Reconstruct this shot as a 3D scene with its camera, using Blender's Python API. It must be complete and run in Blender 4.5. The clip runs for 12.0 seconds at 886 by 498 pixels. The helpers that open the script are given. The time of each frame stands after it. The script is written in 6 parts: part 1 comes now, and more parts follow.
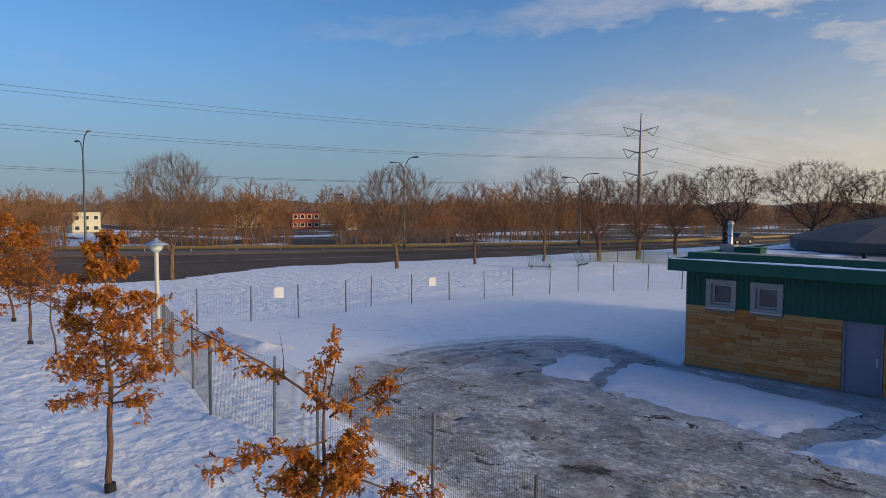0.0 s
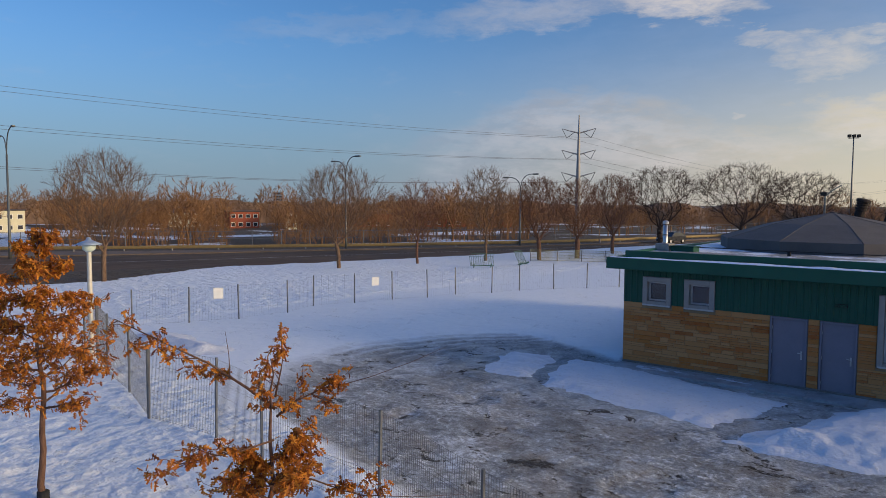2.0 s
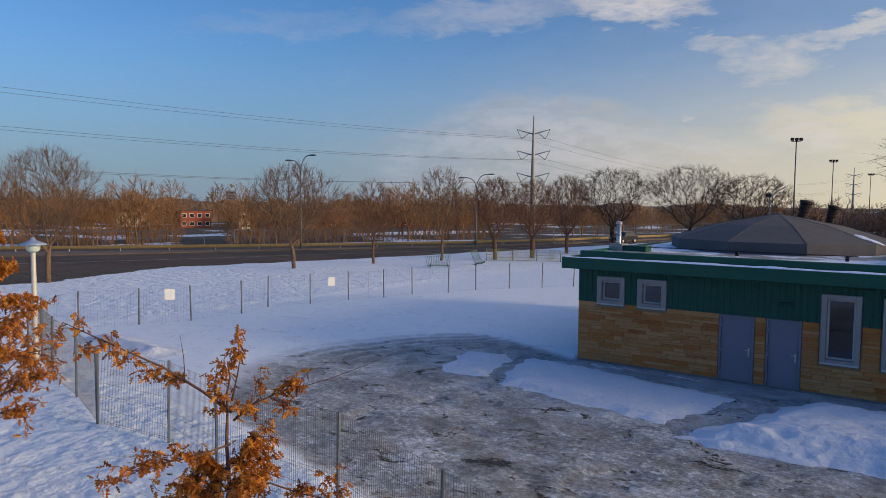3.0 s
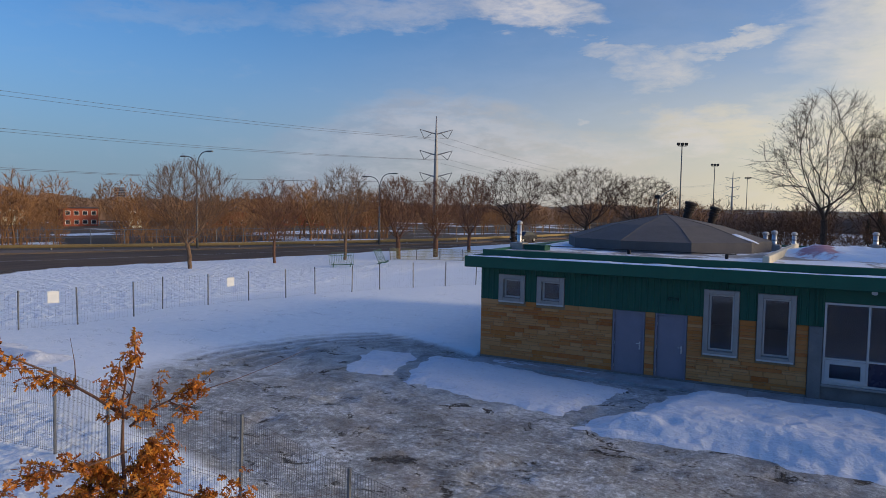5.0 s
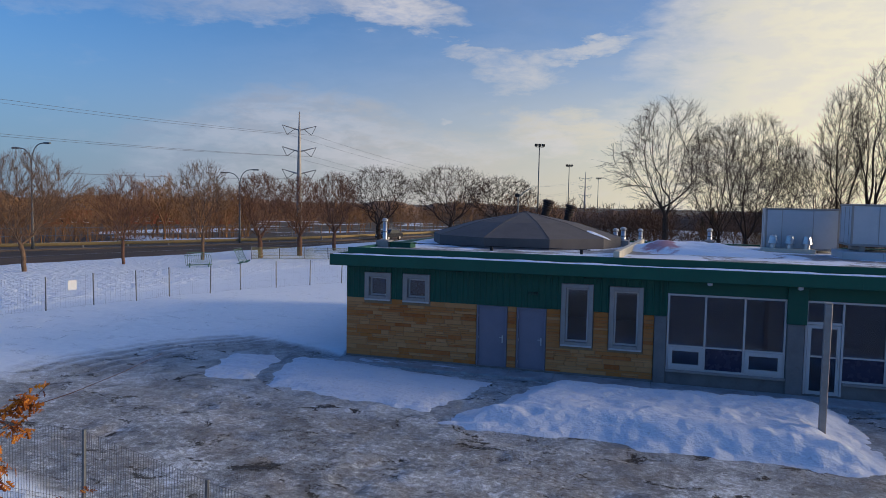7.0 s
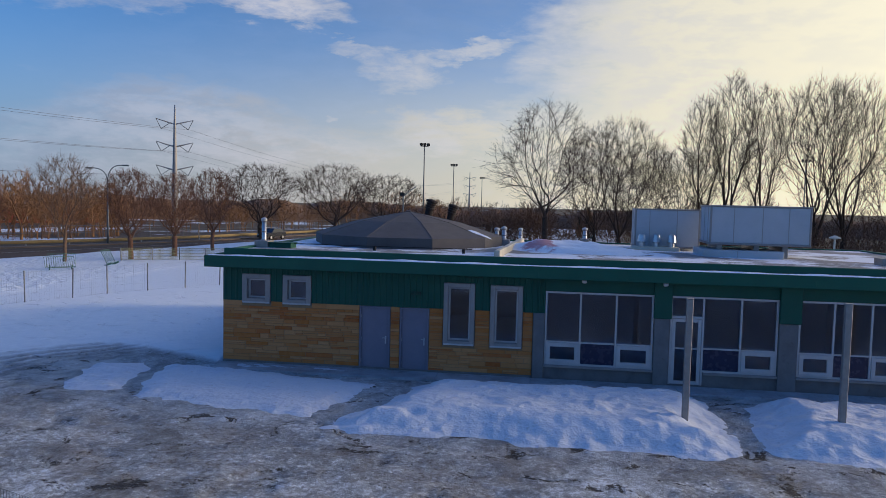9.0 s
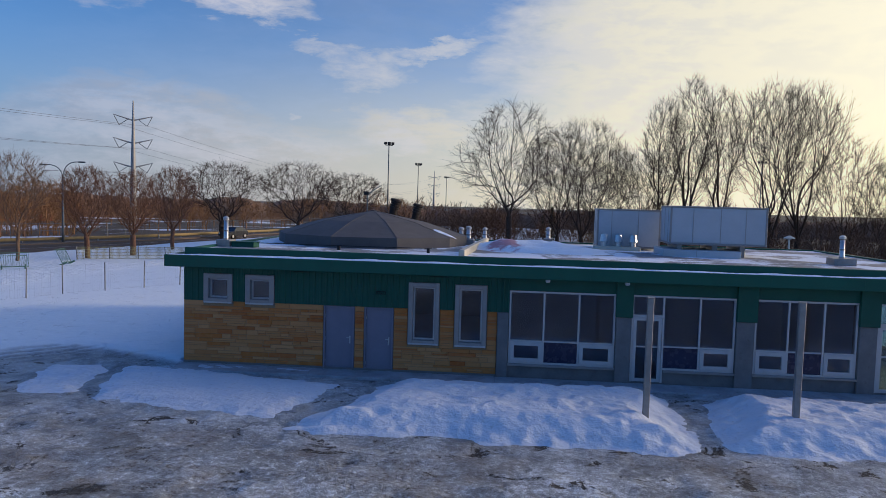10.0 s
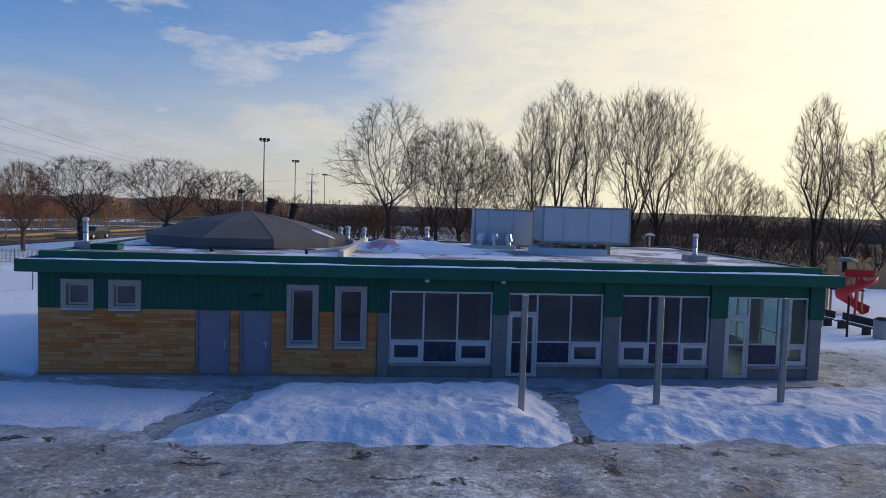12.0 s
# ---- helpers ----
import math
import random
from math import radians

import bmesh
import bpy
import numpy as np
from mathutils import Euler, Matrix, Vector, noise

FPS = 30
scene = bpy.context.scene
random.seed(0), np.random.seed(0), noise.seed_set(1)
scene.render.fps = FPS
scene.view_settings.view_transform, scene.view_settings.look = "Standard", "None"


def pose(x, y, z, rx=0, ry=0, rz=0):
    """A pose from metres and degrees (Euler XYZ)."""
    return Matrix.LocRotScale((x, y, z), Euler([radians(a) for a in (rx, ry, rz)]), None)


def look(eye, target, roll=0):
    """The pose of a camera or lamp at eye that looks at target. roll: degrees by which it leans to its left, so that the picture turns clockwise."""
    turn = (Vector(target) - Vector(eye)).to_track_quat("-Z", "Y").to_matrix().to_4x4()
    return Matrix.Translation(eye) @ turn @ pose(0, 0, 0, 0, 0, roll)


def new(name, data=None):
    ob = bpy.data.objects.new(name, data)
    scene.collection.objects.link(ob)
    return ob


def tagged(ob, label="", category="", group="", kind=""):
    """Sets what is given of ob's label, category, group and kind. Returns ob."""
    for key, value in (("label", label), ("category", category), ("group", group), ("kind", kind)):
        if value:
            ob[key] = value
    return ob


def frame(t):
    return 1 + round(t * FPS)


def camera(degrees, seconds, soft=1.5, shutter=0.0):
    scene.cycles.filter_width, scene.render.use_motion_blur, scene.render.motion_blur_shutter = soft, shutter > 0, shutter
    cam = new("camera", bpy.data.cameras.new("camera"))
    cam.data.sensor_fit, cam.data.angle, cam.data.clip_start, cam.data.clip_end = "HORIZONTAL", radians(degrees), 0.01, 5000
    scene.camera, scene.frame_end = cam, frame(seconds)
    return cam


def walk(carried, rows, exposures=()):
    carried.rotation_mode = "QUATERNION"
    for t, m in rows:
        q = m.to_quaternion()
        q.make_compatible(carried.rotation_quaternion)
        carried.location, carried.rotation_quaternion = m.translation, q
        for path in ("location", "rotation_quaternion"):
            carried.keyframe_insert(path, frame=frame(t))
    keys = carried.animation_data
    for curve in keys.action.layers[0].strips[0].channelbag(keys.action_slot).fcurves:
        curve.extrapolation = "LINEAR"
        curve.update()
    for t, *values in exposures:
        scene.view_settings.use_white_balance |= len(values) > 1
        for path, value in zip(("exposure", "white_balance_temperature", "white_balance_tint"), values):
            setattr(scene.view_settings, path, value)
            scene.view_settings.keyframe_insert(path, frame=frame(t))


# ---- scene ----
cam = camera(64.8, 12.0, soft=0.5)
PATH = [
    (0, (12.333, -22.588, 5.391), (10.851, -21.251, 5.259), 0.1),
    (0.5, (12.336, -22.595, 5.377), (10.872, -21.238, 5.245), 0.1),
    (1, (12.336, -22.649, 5.359), (10.895, -21.268, 5.226), 0.2),
    (1.5, (12.34, -22.693, 5.364), (10.936, -21.275, 5.231), 0.2),
    (2, (12.339, -22.706, 5.372), (10.975, -21.25, 5.24), 0.3),
    (2.5, (12.327, -22.722, 5.383), (11.008, -21.225, 5.25), 0.4),
    (3, (12.303, -22.742, 5.386), (11.034, -21.202, 5.254), 0.5),
    (5, (12.334, -22.848, 5.389), (11.29, -21.147, 5.258), 0.9),
    (5.5, (12.321, -22.831, 5.391), (11.347, -21.09, 5.26), 0.9),
    (6, (12.338, -22.832, 5.409), (11.452, -21.044, 5.277), 1),
    (6.5, (12.303, -22.772, 5.379), (11.512, -20.94, 5.248), 1),
    (7, (12.278, -22.723, 5.365), (11.578, -20.854, 5.235), 1.1),
    (7.5, (12.289, -22.667, 5.373), (11.669, -20.77, 5.244), 1.1),
    (9.5, (12.364, -22.522, 5.409), (12.033, -20.554, 5.282), 1.5),
    (10, (12.346, -22.552, 5.416), (12.058, -20.577, 5.289), 1.6),
    (10.5, (12.344, -22.583, 5.45), (12.107, -20.602, 5.323), 1.5),
    (11, (12.355, -22.633, 5.477), (12.198, -20.643, 5.351), 1.6),
    (11.5, (12.379, -22.613, 5.516), (12.338, -20.618, 5.389), 1.7),
    (12, (12.35, -22.594, 5.509), (12.405, -20.598, 5.385), 1.7),
]
walk(cam, [(t, look(eye, aim, roll)) for t, eye, aim, roll in PATH],
     [(0, -0.33, 5850, 10.5), (2.5, -0.34, 5800, 10.5), (6.5, -0.36, 5450, 11), (10, -0.35, 5250, 12), (12, -0.34, 5220, 12.5)])

# ---- sun and sky ----
SUN_HEADING, SUN_ELEV = 70.0, 12.0
sun_dir = Vector((math.sin(radians(SUN_HEADING)) * math.cos(radians(SUN_ELEV)),
                  math.cos(radians(SUN_HEADING)) * math.cos(radians(SUN_ELEV)), math.sin(radians(SUN_ELEV))))
sun_data = bpy.data.lights.new("sun", "SUN")
sun_data.energy, sun_data.angle, sun_data.color = 4.0, radians(14.0), (1.0, 0.69, 0.38)
sun = new("sun", sun_data)
sun.matrix_world = look((0, 0, 60), Vector((0, 0, 60)) - sun_dir)


class Nodes:
    """Short hand for building node trees."""

    def __init__(self, tree):
        self.tree, self.n, self.l = tree, tree.nodes, tree.links
        self.n.clear()

    def add(self, kind, ins=None, operation="", attribute=""):
        node = self.n.new(kind)
        if operation:
            node.operation = operation
        if attribute:
            node.attribute_name = attribute
        for k, v in (ins or {}).items():
            self.put(node.inputs[k], v)
        return node

    def put(self, socket, v):
        if isinstance(v, bpy.types.NodeSocket):
            self.l.new(v, socket)
        elif isinstance(v, bpy.types.Node):
            self.l.new(v.outputs[0], socket)
        else:
            socket.default_value = v

    def math(self, op, a, b=0.0, c=None, clamp=False):
        node = self.n.new("ShaderNodeMath")
        node.operation, node.use_clamp = op, clamp
        self.put(node.inputs[0], a)
        self.put(node.inputs[1], b)
        if c is not None:
            self.put(node.inputs[2], c)
        return node.outputs[0]

    def ramp(self, v, lo, hi, a=0.0, b=1.0):
        node = self.n.new("ShaderNodeMapRange")
        node.interpolation_type = "SMOOTHSTEP"
        self.put(node.inputs[0], v)
        for k, x in enumerate((lo, hi, a, b)):
            self.put(node.inputs[k + 1], x)
        return node.outputs[0]

    def mix(self, f, a, b, blend="MIX"):
        node = self.n.new("ShaderNodeMix")
        node.data_type, node.blend_type = "RGBA", blend
        self.put(node.inputs[0], f)
        for k, v in ((6, a), (7, b)):
            if isinstance(v, tuple) and len(v) == 3:
                v = (*v, 1)
            self.put(node.inputs[k], v)
        return node.outputs[2]

    def noise(self, vec, scale, detail=4.0, rough=0.55, dist=0.0):
        node = self.add("ShaderNodeTexNoise", {"Scale": scale, "Detail": detail, "Roughness": rough, "Distortion": dist})
        if vec is not None:
            self.put(node.inputs["Vector"], vec)
        return node.outputs["Fac"]

    def scaled(self, vec, sx, sy, sz):
        node = self.add("ShaderNodeVectorMath", {0: vec, 1: (sx, sy, sz)}, operation="MULTIPLY")
        return node.outputs[0]


def make_world():
    world = bpy.data.worlds.new("sky")
    scene.world = world
    world.use_nodes = True
    N = Nodes(world.node_tree)
    sky = N.add("ShaderNodeTexSky")
    sky.sky_type, sky.sun_disc, sky.sun_elevation, sky.sun_rotation = "NISHITA", False, radians(SUN_ELEV), radians(SUN_HEADING)
    sky.altitude, sky.air_density, sky.dust_density, sky.ozone_density = 50.0, 1.0, 0.2, 3.5
    coord = N.add("ShaderNodeTexCoord").outputs["Generated"]
    xyz = N.add("ShaderNodeSeparateXYZ", {0: coord})
    x, y, z = xyz.outputs
    az = N.math("MULTIPLY", N.math("ARCTAN2", x, y), 57.2958)
    el = N.math("MULTIPLY", N.math("ARCSINE", z), 57.2958)
    flat = N.add("ShaderNodeCombineXYZ", {0: N.math("MULTIPLY", az, 0.055), 1: N.math("MULTIPLY", el, 0.16), 2: 0.37})
    big = N.noise(flat.outputs[0], 1.0, 3.0, 0.5, 0.25)
    fine = N.noise(flat.outputs[0], 3.0, 7.0, 0.62, 0.35)
    shape = N.math("ADD", N.math("MULTIPLY", big, 0.62), N.math("MULTIPLY", fine, 0.38))
    lean = N.math("ADD", N.ramp(az, -62.0, 16.0, -0.10, 0.17), N.ramp(az, 70.0, 115.0, 0.0, -0.36))
    lean = N.math("ADD", lean, N.ramp(el, 20.0, 42.0, 0.0, -0.12))
    low = N.ramp(el, 1.0, 9.0, 0.09, 0.0)
    dens = N.math("ADD", N.math("ADD", shape, lean), low)
    rag_a, rag_e = N.noise(flat.outputs[0], 2.1, 6.0, 0.6, 0.2), N.noise(flat.outputs[0], 4.7, 6.0, 0.62, 0.2)
    wa = N.math("ADD", az, N.math("MULTIPLY", N.math("SUBTRACT", rag_a, 0.5), 11.0))
    we = N.math("ADD", el, N.math("MULTIPLY", N.math("SUBTRACT", rag_e, 0.5), 4.4))

    def cloud_at(a0, e0, ra, re, slope, weight):
        da = N.math("SUBTRACT", wa, a0)
        de = N.math("SUBTRACT", N.math("SUBTRACT", we, e0), N.math("MULTIPLY", da, slope))
        q, r = N.math("MULTIPLY", da, 1.0 / ra), N.math("MULTIPLY", de, 1.0 / re)
        return N.ramp(N.math("ADD", N.math("MULTIPLY", q, q), N.math("MULTIPLY", r, r)), 1.7, 0.0, 0.0, weight)

    def either(clouds):
        total = cloud_at(*clouds[0])
        for c in clouds[1:]:
            total = N.math("MAXIMUM", total, cloud_at(*c))
        return total
    dull = either([(-31.5, 5.6, 9.5, 3.2, -0.05, 0.72), (-39.0, 4.2, 7.0, 3.4, 0.25, 0.55), (-23.0, 3.6, 10.0, 2.6, -0.10, 0.8), (-10.5, 5.6, 7.0, 2.2, -0.02, 0.9), (-52.0, 13.6, 9.0, 0.9, 0.1, 0.25)])
    bright = either([(-15.0, 10.4, 3.6, 1.9, -0.05, 0.75), (-19.0, 12.0, 3.2, 0.8, -0.2, 0.6), (-9.2, 12.2, 4.6, 0.9, 0.14, 0.75), (-25.0, 15.2, 5.5, 1.5, -0.06, 1.0), (-36.0, 15.0, 8.5, 1.5, 0.10, 0.55), (-21.1, 7.0, 0.5, 0.35, 0.0, 0.6)])
    mass = N.ramp(N.math("ADD", wa, N.math("MULTIPLY", N.math("SUBTRACT", we, 7.0), -0.25)), -15.0, 7.0, 0.0, 1.0)
    mass = N.ramp(N.math("ADD", mass, N.math("MULTIPLY", N.math("SUBTRACT", rag_e, 0.5), 0.9)), 0.0, 0.95, 0.0, 0.97)
    front = N.math("MULTIPLY", N.ramp(el, 22.0, 17.0), N.math("MULTIPLY", N.ramp(az, 75.0, 50.0), N.ramp(az, -110.0, -90.0)))
    grain = N.ramp(N.noise(flat.outputs[0], 7.0, 7.0, 0.65, 0.3), 0.25, 0.62, 0.45, 1.0)
    seen = N.math("MAXIMUM", N.math("MULTIPLY", N.math("MAXIMUM", dull, bright), grain), mass)
    seen = N.math("MAXIMUM", seen, N.math("MULTIPLY", N.ramp(az, -52.0, -8.0, 0.0, 0.22), N.ramp(rag_a, 0.2, 0.7, 0.6, 1.0)))
    loose = N.ramp(dens, 0.49, 0.66)
    cover = N.math("ADD", N.math("MULTIPLY", front, seen), N.math("MULTIPLY", N.math("SUBTRACT", 1.0, front), loose))
    glow_dot = N.add("ShaderNodeVectorMath", {0: coord, 1: tuple(sun_dir)}, operation="DOT_PRODUCT").outputs["Value"]
    wide = N.math("MULTIPLY", N.ramp(az, -45.0, 34.0), N.ramp(az, 125.0, 70.0))
    near = N.math("POWER", N.math("MAXIMUM", glow_dot, 0.0), 7.0)
    behind = N.math("MAXIMUM", N.ramp(az, -24.0, -58.0), N.ramp(az, 120.0, 150.0))
    thin = N.mix(wide, N.mix(behind, (0.50, 0.46, 0.45), (0.42, 0.46, 0.54)), (1.58, 1.26, 0.68))
    dense = N.mix(wide, N.mix(behind, (0.80, 0.71, 0.66), (0.58, 0.60, 0.64)), (1.12, 0.94, 0.64))
    cloud = N.mix(N.math("MAXIMUM", N.math("MULTIPLY", N.math("MULTIPLY", bright, front), N.ramp(az, 0.0, -8.0)), N.math("MULTIPLY", N.ramp(rag_e, 0.40, 0.62), N.ramp(az, 26.0, -4.0, 0.2, 0.75))), thin, dense)
    # Sky overhead, above the view, is raised and blued to fill the shade.
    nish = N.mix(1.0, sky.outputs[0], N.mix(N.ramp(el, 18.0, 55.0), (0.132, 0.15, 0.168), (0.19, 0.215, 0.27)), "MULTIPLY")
    haze = N.math("MULTIPLY", N.ramp(el, 15.0, 0.0), 0.85)
    low_sky = N.mix(behind, (0.50, 0.46, 0.44), (0.27, 0.35, 0.43))
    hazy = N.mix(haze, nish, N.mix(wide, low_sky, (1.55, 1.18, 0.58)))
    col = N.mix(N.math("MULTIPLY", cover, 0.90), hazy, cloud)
    halo = N.mix(near, (0, 0, 0), (1.0, 0.78, 0.40))
    col = N.mix(1.0, col, halo, "ADD")
    bg = N.add("ShaderNodeBackground", {"Color": col, "Strength": 1.0})
    out = N.add("ShaderNodeOutputWorld", {"Surface": bg})


make_world()


# ---- materials ----
def principled(name, rough=0.7, metal=0.0, spec=0.4):
    m = bpy.data.materials.new(name)
    m.use_nodes = True
    N = Nodes(m.node_tree)
    b = N.add("ShaderNodeBsdfPrincipled", {"Roughness": rough, "Metallic": metal, "Specular IOR Level": spec})
    N.add("ShaderNodeOutputMaterial", {"Surface": b})
    return m, N, b


def coords(N, local=True):
    return N.add("ShaderNodeTexCoord").outputs["Object"] if local else N.add("ShaderNodeNewGeometry").outputs["Position"]


def bump(N, b, height, strength=0.4, dist=0.02):
    node = N.add("ShaderNodeBump", {"Height": height, "Strength": strength, "Distance": dist})
    N.put(b.inputs["Normal"], node)


def mottled(name, col_a, col_b, scale=6.0, rough=0.7, metal=0.0, bump_amt=0.2, bump_scale=60.0, spread=0.5, spec=0.4, dirt=None, random_tint=0.0):
    """A plain painted, stone or metal surface with grain and broad wear."""
    m, N, b = principled(name, rough, metal, spec)
    p = coords(N, False)
    wear = N.noise(p, scale, 6.0, 0.6)
    fine = N.noise(p, scale * 9.0, 3.0, 0.6)
    f = N.ramp(N.math("ADD", N.math("MULTIPLY", wear, 0.7), N.math("MULTIPLY", fine, 0.3)), 0.5 - spread / 2, 0.5 + spread / 2)
    col = N.mix(f, col_a, col_b)
    if dirt:
        spots = N.ramp(N.noise(p, scale * 2.3, 5.0, 0.7), 0.56, 0.72)
        col = N.mix(N.math("MULTIPLY", spots, 0.6), col, dirt)
    if random_tint:
        r = N.add("ShaderNodeObjectInfo").outputs["Random"]
        hsv = N.add("ShaderNodeHueSaturation", {"Color": col, "Value": N.ramp(r, 0.0, 1.0, 1.0 - random_tint, 1.0 + random_tint)})
        col = hsv.outputs[0]
    N.put(b.inputs["Base Color"], col)
    N.put(b.inputs["Roughness"], N.ramp(fine, 0.2, 0.8, max(rough - 0.12, 0.03), min(rough + 0.12, 1.0)))
    if bump_amt:
        bump(N, b, N.noise(p, bump_scale, 4.0, 0.6), bump_amt, 0.01)
    return m


def make_ground_material():
    m, N, b = principled("snow_and_slush", 0.8, 0.0, 0.3)
    p = coords(N, False)
    slush = N.add("ShaderNodeAttribute", attribute="slush").outputs["Fac"]
    mud = N.add("ShaderNodeAttribute", attribute="mud").outputs["Fac"]
    warp = N.scaled(p, 0.90, 1.10, 1.0)
    n0 = N.noise(warp, 0.33, 5.0, 0.6, 0.8)
    n1 = N.noise(p, 0.9, 8.0, 0.66, 0.5)
    n2 = N.noise(warp, 4.2, 9.0, 0.74, 0.2)
    n3 = N.noise(warp, 17.0, 6.0, 0.7)
    edge = N.math("ADD", slush, N.math("MULTIPLY", N.math("SUBTRACT", n1, 0.5), N.ramp(slush, 0.0, 0.22, 0.0, 0.7)))
    s = N.ramp(edge, 0.22, 0.92)
    snow = N.mix(N.ramp(n2, 0.3, 0.75), (0.72, 0.79, 0.86), (0.80, 0.85, 0.90))
    n4, n5 = N.noise(p, 9.5, 8.0, 0.78, 0.3), N.noise(p, 38.0, 4.0, 0.7)
    y = N.add("ShaderNodeSeparateXYZ", {0: p}).outputs[1]
    churned = N.ramp(N.math("ADD", y, N.math("MULTIPLY", n0, 6.0)), -1.5, -6.5)
    tone = N.math("ADD", N.math("MULTIPLY", n0, 0.26), N.math("ADD", N.math("MULTIPLY", n2, 0.30), N.math("MULTIPLY", N.math("ADD", N.math("MULTIPLY", n4, 0.7), N.math("MULTIPLY", n5, 0.3)), 0.44)))
    tone = N.math("ADD", N.math("MULTIPLY", N.math("SUBTRACT", tone, 0.5), 1.40), 0.510)
    cr = N.add("ShaderNodeValToRGB", {0: tone})
    stops = [(0.400, (0.085, 0.075, 0.066)), (0.448, (0.195, 0.195, 0.195)), (0.495, (0.285, 0.302, 0.312)), (0.540, (0.365, 0.395, 0.415)), (0.60, (0.62, 0.67, 0.72))]
    el = cr.color_ramp.elements
    while len(el) < len(stops):
        el.new(0.5)
    for e, (pos, c) in zip(el, stops):
        e.position, e.color = pos, (*c, 1)
    icy = N.mix(N.ramp(n1, 0.35, 0.65), (0.26, 0.285, 0.31), (0.40, 0.44, 0.47))
    grey = N.mix(N.math("MULTIPLY", N.math("SUBTRACT", 1.0, churned), 0.6), cr.outputs[0], icy)
    soil = N.math("MULTIPLY", N.ramp(N.noise(p, 0.5, 5.0, 0.6, 0.6), 0.46, 0.66), N.math("MULTIPLY", churned, 0.42))
    grey = N.mix(soil, grey, N.mix(n4, (0.12, 0.095, 0.072), (0.36, 0.315, 0.265)))
    blotch = N.ramp(N.math("ADD", N.math("MULTIPLY", N.noise(p, 0.85, 7.0, 0.66, 0.9), 0.8), N.math("MULTIPLY", n4, 0.2)), 0.36, 0.60, 0.66, 1.22)
    grey = N.mix(1.0, grey, N.add("ShaderNodeCombineXYZ", {0: blotch, 1: blotch, 2: blotch}).outputs[0], "MULTIPLY")
    d = N.math("ADD", N.math("MULTIPLY", N.noise(warp, 1.25, 6.0, 0.62, 0.7), 0.72), N.math("MULTIPLY", n4, 0.28))
    holes = N.ramp(d, 0.422, 0.388)
    grey = N.mix(N.math("MULTIPLY", holes, 0.9), grey, (0.034, 0.027, 0.021))
    col = N.mix(s, snow, grey)
    earth = N.mix(n2, (0.05, 0.037, 0.025), (0.13, 0.10, 0.065))
    mm = N.ramp(N.math("ADD", mud, N.math("MULTIPLY", N.math("SUBTRACT", n1, 0.5), 0.8)), 0.45, 0.62)
    col = N.mix(mm, col, earth)
    N.put(b.inputs["Base Color"], col)
    wet = N.math("MULTIPLY", s, N.ramp(tone, 0.56, 0.42))
    N.put(b.inputs["Roughness"], N.ramp(wet, 0.0, 1.0, 0.85, 0.42))
    h = N.math("ADD", N.math("MULTIPLY", n2, 0.5), N.math("ADD", N.math("MULTIPLY", n4, 0.38), N.math("MULTIPLY", n5, 0.12)))
    h = N.math("ADD", h, N.math("MULTIPLY", holes, -0.5))
    lumps = N.math("MULTIPLY", N.noise(p, 2.4, 3.0, 0.5), N.math("ADD", 0.16, N.math("MULTIPLY", N.add("ShaderNodeAttribute", attribute="tramp").outputs["Fac"], 1.5)))
    h = N.math("MULTIPLY", h, N.math("ADD", 0.22, N.math("MULTIPLY", s, 0.9)))
    bump(N, b, N.math("ADD", h, lumps), 0.9, 0.12)
    return m


def make_snow(name="packed_snow", dirty=0.0, fresh=1.0):
    m, N, b = principled(name, 0.85, 0.0, 0.3)
    p = coords(N, False)
    n1, n2 = N.noise(p, 1.7, 6.0, 0.6), N.noise(p, 9.0, 5.0, 0.6)
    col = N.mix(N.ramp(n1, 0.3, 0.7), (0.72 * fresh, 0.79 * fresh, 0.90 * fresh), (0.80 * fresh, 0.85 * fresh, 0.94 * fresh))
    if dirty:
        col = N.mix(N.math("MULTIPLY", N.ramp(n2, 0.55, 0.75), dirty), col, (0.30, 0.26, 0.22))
    N.put(b.inputs["Base Color"], col)
    bump(N, b, N.math("ADD", N.math("MULTIPLY", N.noise(p, 4.5, 3.0, 0.5), 0.7), N.math("MULTIPLY", n2, 0.3)), 0.42, 0.12)
    return m


def make_stone(name, stops):
    m, N, b = principled(name, 0.85, 0.0, 0.25)
    p = coords(N, False)
    r = N.add("ShaderNodeObjectInfo").outputs["Random"]
    cr = N.add("ShaderNodeValToRGB", {0: r})
    cr.color_ramp.interpolation = "CONSTANT"
    el = cr.color_ramp.elements
    while len(el) < len(stops):
        el.new(0.5)
    for e, (pos, c) in zip(el, stops):
        e.position, e.color = pos, (*c, 1)
    n1, n2 = N.noise(p, 5.0, 6.0, 0.65, 0.5), N.noise(N.scaled(p, 1, 1, 4), 12.0, 5.0, 0.6)
    col = N.mix(N.ramp(n1, 0.35, 0.7, 0.0, 0.40), cr.outputs[0], (0.48, 0.228, 0.082))
    col = N.mix(N.ramp(n2, 0.5, 0.8, 0.0, 0.5), col, (0.32, 0.18, 0.07))
    N.put(b.inputs["Base Color"], col)
    bump(N, b, N.math("ADD", n2, n1), 0.6, 0.015)
    return m


def make_bark(name, a, c, s=14.0):
    m, N, b = principled(name, 0.9, 0.0, 0.2)
    p = coords(N, False)
    n = N.noise(N.scaled(p, 1, 1, 0.25), s, 5.0, 0.65)
    N.put(b.inputs["Base Color"], N.mix(N.ramp(n, 0.3, 0.7), a, c))
    bump(N, b, n, 0.6, 0.02)
    return m


